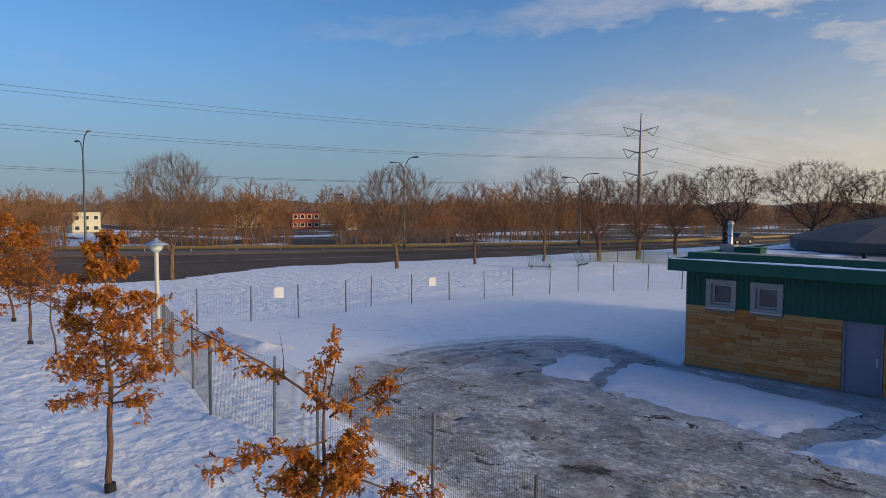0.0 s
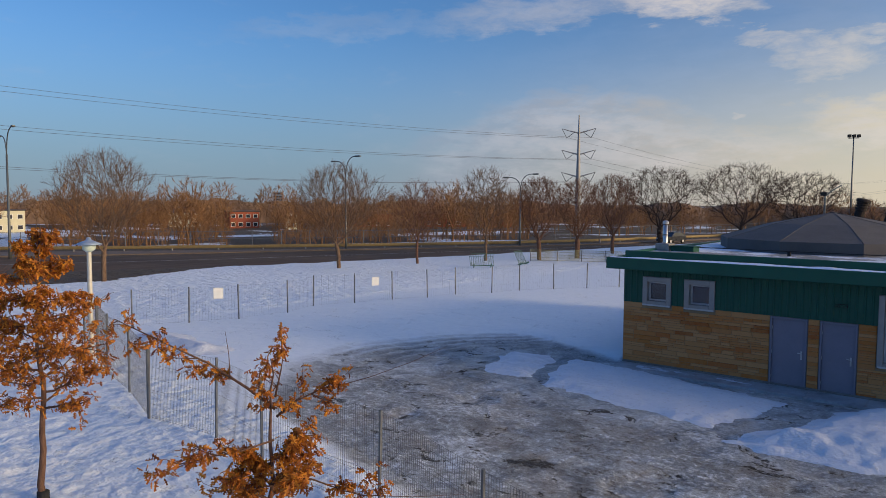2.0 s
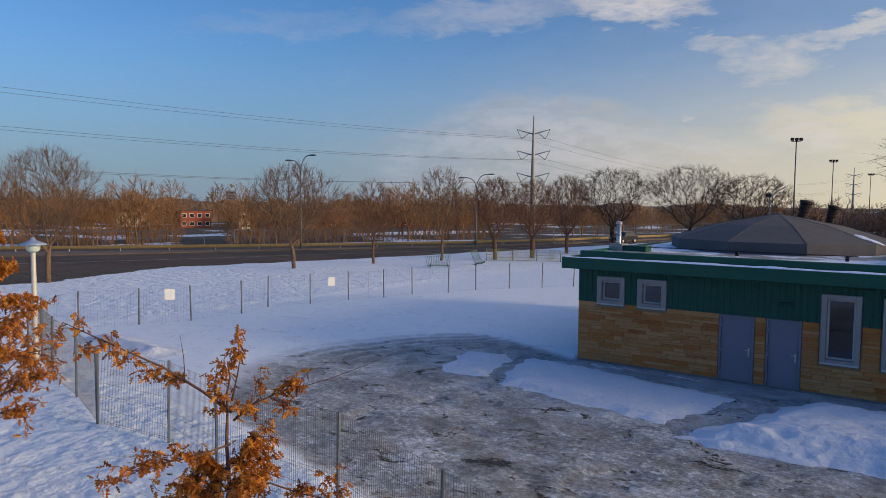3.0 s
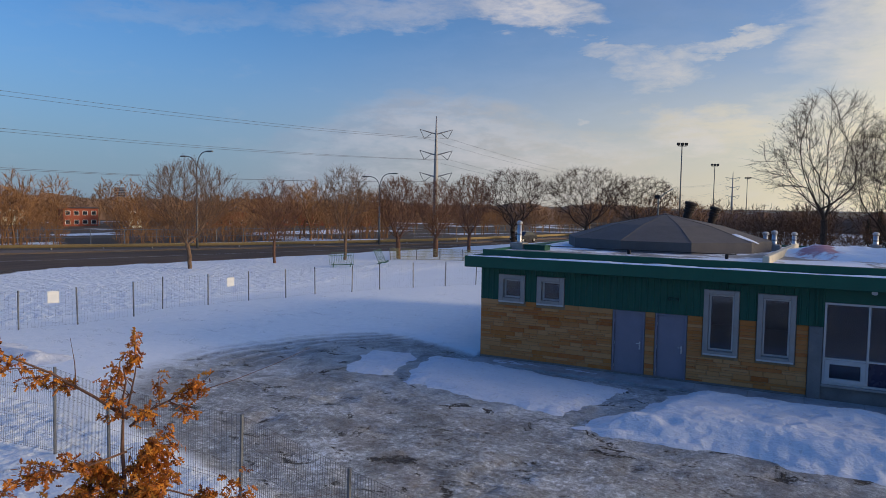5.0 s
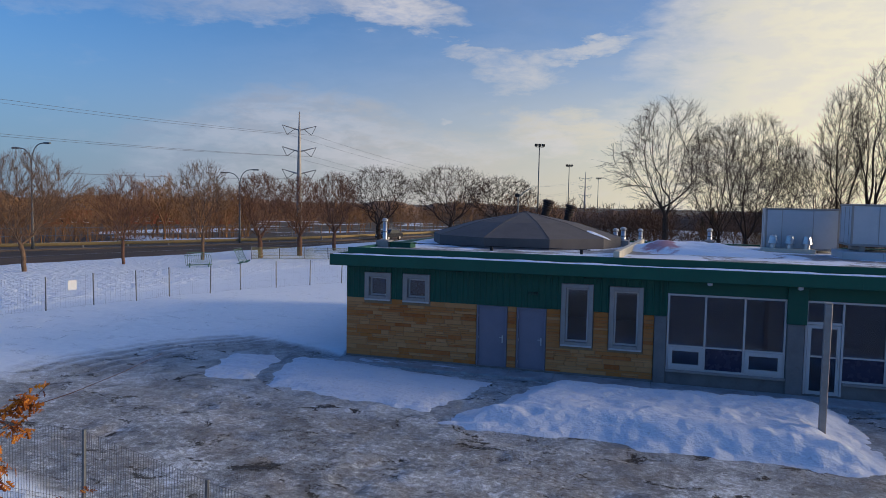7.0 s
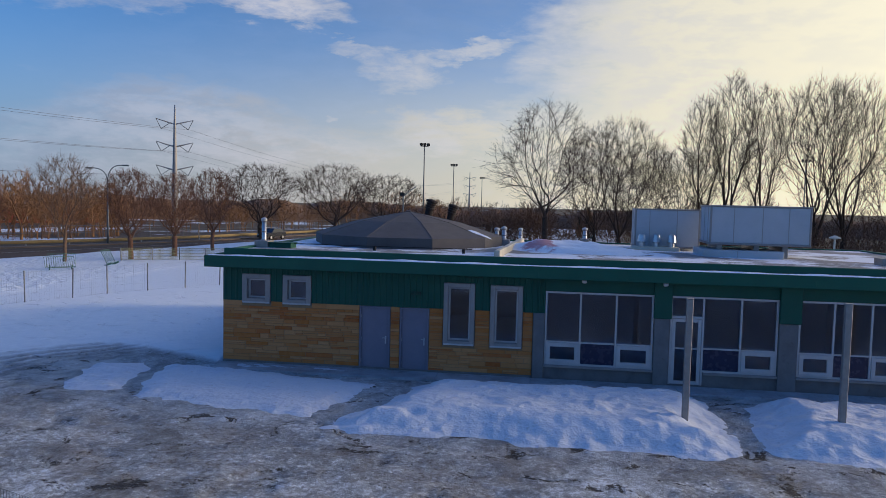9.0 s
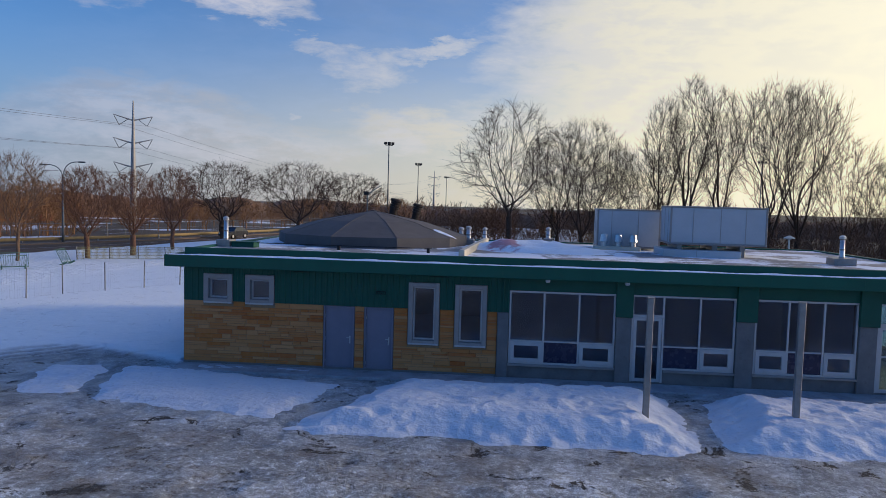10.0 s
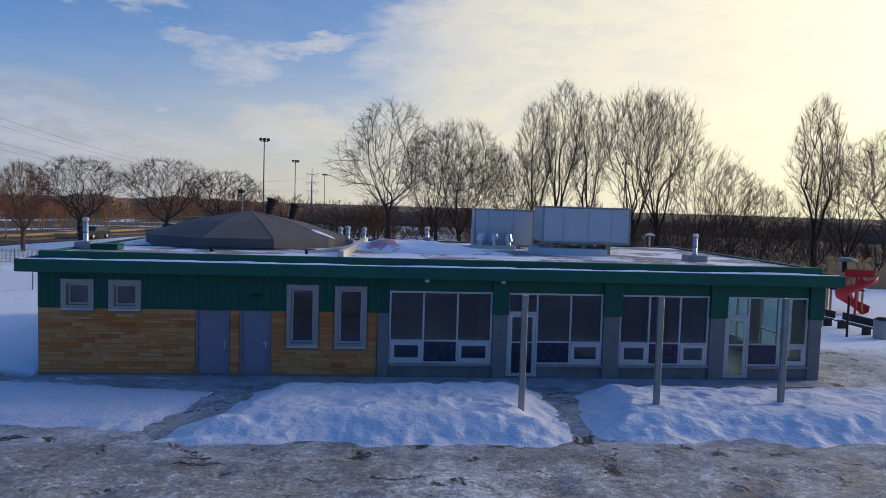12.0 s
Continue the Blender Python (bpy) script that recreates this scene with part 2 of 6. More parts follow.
def make_leaf():
    m, N, b = principled("dry_oak_leaf", 0.55, 0.0, 0.35)
    r = N.add("ShaderNodeNewGeometry").outputs["Random Per Island"]
    cr = N.add("ShaderNodeValToRGB", {0: r})
    stops = [(0.0, (0.16, 0.045, 0.010)), (0.3, (0.38, 0.115, 0.014)), (0.6, (0.62, 0.225, 0.020)), (0.85, (0.78, 0.34, 0.028)), (1.0, (0.32, 0.09, 0.014))]
    el = cr.color_ramp.elements
    while len(el) < len(stops):
        el.new(0.5)
    for e, (pos, c) in zip(el, stops):
        e.position, e.color = pos, (*c, 1)
    n = N.noise(coords(N, False), 40.0, 3.0)
    col = N.mix(N.ramp(n, 0.3, 0.8, 0.0, 0.5), cr.outputs[0], (0.30, 0.10, 0.015))
    N.put(b.inputs["Base Color"], col)
    tr = N.add("ShaderNodeBsdfTranslucent", {"Color": col})
    mx = N.add("ShaderNodeMixShader", {0: 0.35, 1: b.outputs[0], 2: tr.outputs[0]})
    out = [n_ for n_ in N.n if n_.type == "OUTPUT_MATERIAL"][0]
    N.put(out.inputs["Surface"], mx)
    return m


def make_asphalt():
    m, N, b = principled("asphalt", 0.95, 0.0, 0.12)
    p = coords(N, False)
    n1, n2 = N.noise(N.scaled(p, 1.0, 0.12, 1.0), 0.9, 6.0, 0.6), N.noise(p, 30.0, 3.0, 0.6)
    col = N.mix(N.ramp(n1, 0.3, 0.7), (0.085, 0.060, 0.042), (0.130, 0.094, 0.068))
    col = N.mix(N.ramp(n2, 0.4, 0.8, 0.0, 0.35), col, (0.22, 0.185, 0.15))
    N.put(b.inputs["Base Color"], col)
    bump(N, b, n2, 0.3, 0.01)
    return m


def make_glass(name, tint=(1, 1, 1)):
    m, N, b = principled(name, 0.02, 0.0, 0.5)
    b.inputs["Transmission Weight"].default_value = 1.0
    b.inputs["Base Color"].default_value = (*tint, 1)
    b.inputs["IOR"].default_value = 1.62
    b.inputs["Specular Tint"].default_value = (0.80, 0.88, 1.0, 1)
    p = coords(N, False)
    bump(N, b, N.noise(p, 0.8, 2.0), 0.03, 0.05)
    return m


def make_lamp_glass():
    m, N, b = principled("lamp_globe", 0.3, 0.0, 0.5)
    b.inputs["Base Color"].default_value = (0.55, 0.62, 0.50, 1)
    return m


def make_roof_membrane():
    m, N, b = principled("roof_membrane_with_snow", 0.8, 0.0, 0.3)
    p = coords(N, False)
    n1, n2 = N.noise(p, 0.45, 6.0, 0.6, 0.5), N.noise(p, 5.0, 5.0, 0.6)
    s = N.ramp(N.math("ADD", n1, N.math("MULTIPLY", n2, 0.22)), 0.53, 0.64)
    col = N.mix(s, N.mix(n2, (0.19, 0.185, 0.185), (0.30, 0.29, 0.29)), (0.76, 0.80, 0.87))
    N.put(b.inputs["Base Color"], col)
    bump(N, b, n2, 0.4, 0.03)
    return m


def make_stained_snow():
    m, N, b = principled("roof_snow_with_red_stain", 0.85, 0.0, 0.3)
    p = coords(N, True)
    n1 = N.noise(p, 1.6, 6.0, 0.7, 0.8)
    xyz = N.add("ShaderNodeSeparateXYZ", {0: p})
    dx = N.math("MULTIPLY", N.math("ADD", xyz.outputs[0], 1.9), 0.9)
    dy = N.math("MULTIPLY", N.math("ADD", xyz.outputs[1], 1.2), 0.8)
    r2 = N.math("ADD", N.math("MULTIPLY", dx, dx), N.math("MULTIPLY", dy, dy))
    f = N.ramp(N.math("ADD", r2, N.math("MULTIPLY", N.math("SUBTRACT", n1, 0.5), 3.0)), 0.60, 0.1)
    col = N.mix(N.math("MULTIPLY", f, 0.72), (0.80, 0.83, 0.89), (0.30, 0.020, 0.045))
    N.put(b.inputs["Base Color"], col)
    bump(N, b, N.noise(p, 7.0, 5.0, 0.6), 0.5, 0.05)
    return m


GROUND = make_ground_material()
SNOW = make_snow()
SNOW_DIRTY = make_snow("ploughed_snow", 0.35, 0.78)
STONE = make_stone("tan_ledge_stone", [(0.0, (0.47, 0.220, 0.076)), (0.25, (0.53, 0.272, 0.108)), (0.45, (0.44, 0.186, 0.060)), (0.62, (0.50, 0.245, 0.092)), (0.78, (0.47, 0.180, 0.050)), (0.90, (0.42, 0.135, 0.034))])
STONE_RUST = make_stone("rust_ledge_stone", [(0.0, (0.42, 0.145, 0.030)), (0.35, (0.35, 0.098, 0.018)), (0.70, (0.44, 0.165, 0.038))])
MORTAR = mottled("mortar", (0.22, 0.155, 0.09), (0.30, 0.22, 0.13), 8.0, 0.9)
GREEN = mottled("green_painted_metal", (0.006, 0.060, 0.038), (0.010, 0.084, 0.052), 1.4, 0.55, 0.0, 0.08, 30.0, 0.6)
GREEN_TRIM = mottled("green_painted_fascia", (0.006, 0.070, 0.043), (0.012, 0.10, 0.061), 1.1, 0.5, 0.0, 0.08, 30.0, 0.6)
CONCRETE = mottled("grey_concrete", (0.13, 0.125, 0.125), (0.21, 0.20, 0.195), 2.2, 0.85, 0.0, 0.25, 40.0, 0.6, dirt=(0.12, 0.11, 0.10))
FRAME_GREY = mottled("grey_aluminium_frame", (0.25, 0.232, 0.222), (0.33, 0.308, 0.295), 3.0, 0.45, 0.3, 0.05, 60.0, 0.6)
FRAME_WHITE = mottled("pale_window_frame", (0.44, 0.425, 0.42), (0.53, 0.51, 0.505), 3.0, 0.4, 0.1, 0.05, 60.0, 0.6)
DOOR_BLUE = mottled("blue_grey_door_paint", (0.172, 0.164, 0.212), (0.208, 0.198, 0.25), 1.8, 0.5, 0.0, 0.06, 40.0, 0.6)
STEEL = mottled("brushed_steel", (0.45, 0.46, 0.48), (0.62, 0.62, 0.63), 6.0, 0.35, 0.9, 0.05, 80.0, 0.6)
GALV = mottled("galvanised_steel", (0.24, 0.23, 0.225), (0.34, 0.33, 0.32), 7.0, 0.5, 0.6, 0.08, 50.0, 0.6)
FENCE_GREY = mottled("weathered_fence_steel", (0.10, 0.11, 0.12), (0.20, 0.21, 0.22), 7.0, 0.55, 0.5, 0.08, 50.0, 0.6)
DARK_METAL = mottled("black_vent_metal", (0.010, 0.010, 0.011), (0.03, 0.03, 0.03), 6.0, 0.6, 0.4, 0.1, 40.0, 0.6)
SHINGLE = mottled("dark_grey_roof_sheet", (0.078, 0.073, 0.074), (0.115, 0.108, 0.106), 1.6, 0.8, 0.0, 0.3, 70.0, 0.6)
CREAM = mottled("cream_drum_wall", (0.46, 0.43, 0.34), (0.58, 0.54, 0.44), 3.0, 0.8, 0.0, 0.1, 40.0, 0.6)
AC_PAINT = mottled("pale_grey_unit_paint", (0.42, 0.44, 0.46), (0.50, 0.515, 0.54), 1.2, 0.5, 0.1, 0.05, 40.0, 0.6)
MEMBRANE = make_roof_membrane()
STAINED = make_stained_snow()
INTERIOR = mottled("interior_plaster", (0.30, 0.34, 0.46), (0.38, 0.42, 0.55), 1.5, 0.9)
FLOOR_IN = mottled("interior_floor_tile", (0.11, 0.115, 0.13), (0.16, 0.165, 0.18), 2.5, 0.5)
PANEL_BLUE = mottled("dark_blue_infill_panel", (0.020, 0.022, 0.052), (0.024, 0.026, 0.060), 0.6, 0.25, 0.0, 0.0)
GLASS = make_glass("tinted_window_glass", (0.62, 0.67, 0.78))
CLEAR = make_glass("clear_window_glass", (0.46, 0.62, 0.62))
BARK = make_bark("grey_brown_bark", (0.115, 0.072, 0.045), (0.21, 0.14, 0.09))
BARK_RED = make_bark("reddish_twig_bark", (0.11, 0.058, 0.038), (0.19, 0.105, 0.066))
BARK_DARK = make_bark("dark_bark", (0.042, 0.027, 0.019), (0.095, 0.062, 0.042))
BARK_OAK = make_bark("young_oak_bark", (0.10, 0.055, 0.036), (0.17, 0.10, 0.07), 30.0)
BRUSH = make_bark("brown_brushwood", (0.20, 0.105, 0.048), (0.34, 0.19, 0.088), 3.0)
THICKET = make_bark("dark_brown_brushwood", (0.115, 0.068, 0.043), (0.18, 0.11, 0.07), 3.0)
COWL = mottled("sooty_cowl_metal", (0.020, 0.015, 0.013), (0.040, 0.030, 0.025), 5.0, 0.9, 0.0, 0.1)
PAVING = mottled("icy_concrete_paving", (0.20, 0.20, 0.21), (0.42, 0.45, 0.49), 1.1, 0.6, 0.0, 0.3, 14.0, 0.5, dirt=(0.12, 0.11, 0.105))
LEAF = make_leaf()
WOODS_FAR = make_bark("distant_winter_woods", (0.19, 0.118, 0.070), (0.28, 0.18, 0.112), 1.0)
ASPHALT = make_asphalt()
KERB = mottled("concrete_kerb", (0.30, 0.29, 0.27), (0.42, 0.40, 0.37), 2.0, 0.9, 0.0, 0.2, 30.0, 0.6)
MEDIAN = mottled("gritty_median", (0.12, 0.09, 0.065), (0.20, 0.155, 0.12), 0.8, 0.9, 0.0, 0.2, 30.0, 0.6)
RAIL_YELLOW = mottled("weathered_yellow_rail", (0.20, 0.145, 0.055), (0.28, 0.205, 0.08), 2.0, 0.6, 0.1, 0.1, 30.0, 0.6)
POLE_DARK = mottled("painted_lamp_pole", (0.10, 0.11, 0.11), (0.17, 0.18, 0.18), 3.0, 0.5, 0.5, 0.05, 30.0, 0.6)
POLE_PALE = mottled("pale_painted_pole", (0.46, 0.44, 0.37), (0.58, 0.56, 0.48), 5.0, 0.5, 0.1, 0.05, 60.0, 0.6)
PYLON = mottled("pylon_steel", (0.30, 0.29, 0.28), (0.40, 0.39, 0.37), 0.5, 0.6, 0.2, 0.0, 10.0, 0.6)
CABLE = mottled("cable", (0.10, 0.10, 0.11), (0.16, 0.16, 0.17), 0.5, 0.6, 0.2, 0.0)
SIGN_WHITE = mottled("white_sign_board", (0.72, 0.72, 0.66), (0.80, 0.80, 0.74), 3.0, 0.6, 0.0, 0.02, 30.0, 0.6)
HOUSE_WHITE = mottled("cream_house_wall", (0.52, 0.49, 0.33), (0.62, 0.59, 0.42), 0.8, 0.9)
HOUSE_RED = mottled("red_brick_house", (0.26, 0.065, 0.035), (0.34, 0.10, 0.055), 0.8, 0.9)
ROOF_DARK = mottled("dark_house_roof", (0.05, 0.045, 0.045), (0.09, 0.08, 0.08), 0.8, 0.9)
WINDOW_DARK = mottled("dark_house_glass", (0.02, 0.022, 0.03), (0.04, 0.045, 0.06), 1.0, 0.15)
TOWER = mottled("grey_tower_block", (0.14, 0.17, 0.22), (0.20, 0.23, 0.28), 0.05, 0.8)
RED_PLASTIC = mottled("red_playground_plastic", (0.42, 0.012, 0.014), (0.52, 0.02, 0.02), 2.0, 0.4, 0.0, 0.03)
YELLOW_PLASTIC = mottled("ochre_playground_post", (0.42, 0.20, 0.03), (0.52, 0.27, 0.05), 2.0, 0.45, 0.0, 0.03)
BLACK_WOOD = mottled("dark_timber", (0.02, 0.018, 0.016), (0.05, 0.042, 0.036), 6.0, 0.7, 0.0, 0.2)
GREEN_NET = mottled("faded_green_barrier", (0.10, 0.19, 0.13), (0.16, 0.26, 0.18), 4.0, 0.7, 0.2, 0.05)
RUBBER = mottled("black_rubber", (0.012, 0.012, 0.012), (0.022, 0.022, 0.022), 8.0, 0.8)


# ---- mesh helpers ----
class Mesh:
    """Collects faces, then becomes one mesh."""

    def __init__(self):
        self.v, self.f = [], []

    def face_set(self, verts, faces, m=None):
        k = len(self.v)
        self.v += [tuple(m @ Vector(p)) for p in verts] if m is not None else [tuple(p) for p in verts]
        self.f += [tuple(i + k for i in f) for f in faces]
        return self

    def box(self, x0, x1, y0, y1, z0, z1, c=0.0, m=None):
        """A box, its edges cut back by c."""
        if c <= 0:
            vs = [(x, y, z) for x in (x0, x1) for y in (y0, y1) for z in (z0, z1)]
            fs = [(0, 1, 3, 2), (4, 6, 7, 5), (0, 4, 5, 1), (2, 3, 7, 6), (0, 2, 6, 4), (1, 5, 7, 3)]
            return self.face_set(vs, fs, m)
        c = min(c, (x1 - x0) * 0.45, (y1 - y0) * 0.45, (z1 - z0) * 0.45)
        bm = bmesh.new()
        bmesh.ops.create_cube(bm, size=1.0)
        for v in bm.verts:
            v.co = Vector(((x0 + x1) / 2 + v.co.x * (x1 - x0), (y0 + y1) / 2 + v.co.y * (y1 - y0), (z0 + z1) / 2 + v.co.z * (z1 - z0)))
        bmesh.ops.bevel(bm, geom=bm.edges[:], offset=c, segments=1, affect="EDGES")
        bm.verts.index_update()
        vs, fs = [tuple(v.co) for v in bm.verts], [tuple(v.index for v in f.verts) for f in bm.faces]
        bm.free()
        return self.face_set(vs, fs, m)

    def tube(self, pts, radii, n=8, caps=True):
        """A round bar along pts."""
        pts = [Vector(p) for p in pts]
        if not isinstance(radii, (list, tuple)):
            radii = [radii] * len(pts)
        k = len(self.v)
        side = None
        for i, (p, r) in enumerate(zip(pts, radii)):
            d = (pts[min(i + 1, len(pts) - 1)] - pts[max(i - 1, 0)]).normalized()
            if side is None:
                side = d.orthogonal().normalized()
            side = (side - d * side.dot(d)).normalized()
            up = d.cross(side)
            for j in range(n):
                a = 2 * math.pi * (j + 0.5) / n
                self.v.append(tuple(p + side * (r * math.cos(a)) + up * (r * math.sin(a))))
        for i in range(len(pts) - 1):
            for j in range(n):
                a, b = k + i * n + j, k + i * n + (j + 1) % n
                self.f.append((a, b, b + n, a + n))
        if caps:
            self.f.append(tuple(k + j for j in reversed(range(n))))
            e = k + (len(pts) - 1) * n
            self.f.append(tuple(e + j for j in range(n)))
        return self

    def lathe(self, prof, n=16, at=(0, 0, 0)):
        """A turned form from (radius, height) pairs, closed at both ends."""
        k = len(self.v)
        for r, z in prof:
            for j in range(n):
                a = 2 * math.pi * j / n
                self.v.append((at[0] + r * math.cos(a), at[1] + r * math.sin(a), at[2] + z))
        for i in range(len(prof) - 1):
            for j in range(n):
                a, b = k + i * n + j, k + i * n + (j + 1) % n
                self.f.append((a, b, b + n, a + n))
        self.f.append(tuple(k + j for j in reversed(range(n))))
        e = k + (len(prof) - 1) * n
        self.f.append(tuple(e + j for j in range(n)))
        return self

    def mesh(self, name, mat, smooth=False):
        me = bpy.data.meshes.new(name)
        me.from_pydata(self.v, [], self.f)
        me.materials.append(mat)
        if smooth:
            me.polygons.foreach_set("use_smooth", [True] * len(me.polygons))
        me.update()
        return me


def array_mesh(name, verts, quads, mat, smooth=False):
    """A mesh from numpy arrays of corners and of faces with the same number of corners each."""
    me = bpy.data.meshes.new(name)
    nf, w = quads.shape
    me.vertices.add(len(verts))
    me.vertices.foreach_set("co", np.ascontiguousarray(verts, dtype=np.float32).ravel())
    me.loops.add(nf * w)
    me.loops.foreach_set("vertex_index", np.ascontiguousarray(quads, dtype=np.int32).ravel())
    me.polygons.add(nf)
    me.polygons.foreach_set("loop_start", np.arange(0, nf * w, w, dtype=np.int32))
    if smooth:
        me.polygons.foreach_set("use_smooth", np.ones(nf, dtype=bool))
    me.materials.append(mat)
    me.update(calc_edges=True)
    me.validate()
    return me


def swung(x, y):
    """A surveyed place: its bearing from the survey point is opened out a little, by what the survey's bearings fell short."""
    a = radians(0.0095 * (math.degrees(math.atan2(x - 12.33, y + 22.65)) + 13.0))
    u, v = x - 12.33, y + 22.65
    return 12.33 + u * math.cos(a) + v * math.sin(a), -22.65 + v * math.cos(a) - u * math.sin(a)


def thing(name, label, category, m=None, group="", kind="", surveyed=True):
    ob = new(name)
    ob.empty_display_size = 0.2
    if m is not None:
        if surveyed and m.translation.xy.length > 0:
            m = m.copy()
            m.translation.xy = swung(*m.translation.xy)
        ob.matrix_world = m
    return tagged(ob, label, category, group, kind)


def part(name, mesh, mat, parent, label="", smooth=False, m=None):
    """One mesh as a part of a thing or of another part."""
    me = mesh.mesh(name, mat, smooth) if isinstance(mesh, Mesh) else mesh
    ob = new(name, me)
    ob.parent = parent
    if m is not None:
        ob.matrix_basis = m
    if label:
        ob["label"] = label
    return ob


def solid(name, mesh, mat, label, category, group="", kind="", smooth=False, m=None):
    """A thing that is one mesh."""
    me = mesh.mesh(name, mat, smooth) if isinstance(mesh, Mesh) else mesh
    ob = new(name, me)
    if m is not None:
        ob.matrix_world = m
    return tagged(ob, label, category, group, kind)


# ---- smooth noise on arrays ----
def lattice(ix, iy, seed):
    h = (ix.astype(np.int64) * 374761393 + iy.astype(np.int64) * 668265263 + seed * 1442695041) & 0x7FFFFFFF
    h = ((h ^ (h >> 13)) * 1274126177) & 0x7FFFFFFF
    return ((h ^ (h >> 16)) & 0xFFFF) / 65535.0


def vnoise(x, y, seed=0):
    ix, iy = np.floor(x), np.floor(y)
    fx, fy = x - ix, y - iy
    fx, fy = fx * fx * (3 - 2 * fx), fy * fy * (3 - 2 * fy)
    a, b = lattice(ix, iy, seed), lattice(ix + 1, iy, seed)
    c, d = lattice(ix, iy + 1, seed), lattice(ix + 1, iy + 1, seed)
    return (a * (1 - fx) + b * fx) * (1 - fy) + (c * (1 - fx) + d * fx) * fy


def fbm(x, y, seed=0, octaves=4):
    t, amp, tot = 0.0, 1.0, 0.0
    for k in range(octaves):
        t = t + amp * vnoise(x * 2 ** k + 13.7 * k, y * 2 ** k - 7.3 * k, seed + k)
        tot, amp = tot + amp, amp * 0.5
    return t / tot


def sstep(v, lo, hi):
    t = np.clip((v - lo) / (hi - lo), 0, 1)
    return t * t * (3 - 2 * t)


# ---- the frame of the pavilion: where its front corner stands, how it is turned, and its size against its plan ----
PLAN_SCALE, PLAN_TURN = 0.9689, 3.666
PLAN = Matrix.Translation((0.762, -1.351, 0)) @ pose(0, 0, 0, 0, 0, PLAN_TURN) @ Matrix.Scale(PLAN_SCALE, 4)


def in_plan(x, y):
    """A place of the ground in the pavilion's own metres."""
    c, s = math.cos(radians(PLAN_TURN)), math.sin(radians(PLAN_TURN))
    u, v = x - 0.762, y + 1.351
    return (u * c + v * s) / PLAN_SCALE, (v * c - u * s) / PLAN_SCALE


# ---- ground ----
def bend(y, x0, slope, curve, y1, beyond):
    """A line across the ground that curves from y = 0 to y1 and runs straight before and after."""
    c = np.clip(y, 0.0, y1)
    return x0 + slope * c + curve * c * c + slope * np.minimum(y, 0.0) + beyond * np.maximum(y - y1, 0.0)


def road_near(y):
    return bend(y, -42.9, 0.36, -0.0028, 32.0, 0.18)


def road_guard(y):
    return bend(y, -68.3, 0.74, -0.0034, 60.0, 0.20)


def road_kerb(y):
    return np.maximum(bend(y, -61.8, 0.544, -0.0036, 45.0, 0.20), road_guard(y) + 1.2)


def slush_amount(x, y):
    """1 on the driven, icy yard, 0 on clean snow."""
    edge = x - (-8.9 + 0.075 * (y + 6.0) ** 2)
    west = sstep(edge, -0.9, 3.8)
    north = np.where(in_plan(x, y)[0] > 0.0, 1.0, sstep(0.3 - 0.22 * np.maximum(x + 4.0, 0.0) ** 1.3 - y, -0.3, 0.7))
    south = sstep(y - (-13.25 - 0.19 * (np.clip(x, -6.0, 6.0) + 1.9)), -0.35, 0.7)
    south = np.maximum(south, sstep(x, 4.5, 8.5))
    tracks = sstep(edge, -0.8, 0.4) * (1 - sstep(edge, 3.0, 5.5)) * sstep(y, -9.5, -6.0)
    west = west * (1 - 0.38 * tracks * sstep(np.sin(edge * 9.0 + 11.0 * fbm(x * 0.3, y * 0.3, 91, 4)), 0.1, 1.0))
    east = 1.0 - 0.75 * sstep(x, 27.0, 34.0) * sstep(y, -3.0, 1.5)
    behind = 1.0 - sstep(y, 4.5, 6.5)
    return west * north * south * east * behind


def ground_height(x, y):
    z = 0.10 * (fbm(x * 0.11, y * 0.11, 3, 3) - 0.5)
    s = slush_amount(x, y)
    ruts = 0.09 * (fbm(x * 0.5, y * 1.7, 11, 4) - 0.5) + 0.07 * (fbm(x * 3.4, y * 4.0, 17, 3) - 0.5)
    pits = -0.05 * sstep(fbm(x * 0.8, y * 0.9, 23, 4), 0.66, 0.74)
    prints = 0.15 * (fbm(x * 3.1, y * 3.1, 31, 3) - 0.5) * sstep(fbm(x * 0.25, y * 0.25, 41, 2), 0.25, 0.50)
    open_snow = 1.0 - sstep(x, -18.5, -16.5) * sstep(y, -13.8, -12.5)
    z = z + s * (ruts + pits) + (1 - s) * (0.14 + prints * (0.25 + 0.75 * open_snow))
    road = sstep(road_near(y) - x, -1.2, 0.6) * sstep(x - road_guard(y), -2.5, -0.5)
    z = z * (1 - road) - 0.16 * road
    far = sstep(road_guard(y) - x, 3.0, 60.0)
    z = z - 2.6 * far
    u, v = in_plan(x, y)
    inside = (u > 0.0) * (u < 25.75) * (v > 0.0) * (v < 12.4)
    return np.where(inside, -0.12, z)


def spaced(lo, hi, step, far, growth):
    mid = list(np.arange(lo, hi + step * 0.5, step))
    left, s = [], step
    p = lo
    while p > -far:
        s *= growth
        p -= s
        left.append(p)
    right, s = [], step
    p = hi
    while p < far:
        s *= growth
        p += s
        right.append(p)
    return np.array(left[::-1] + mid + right)


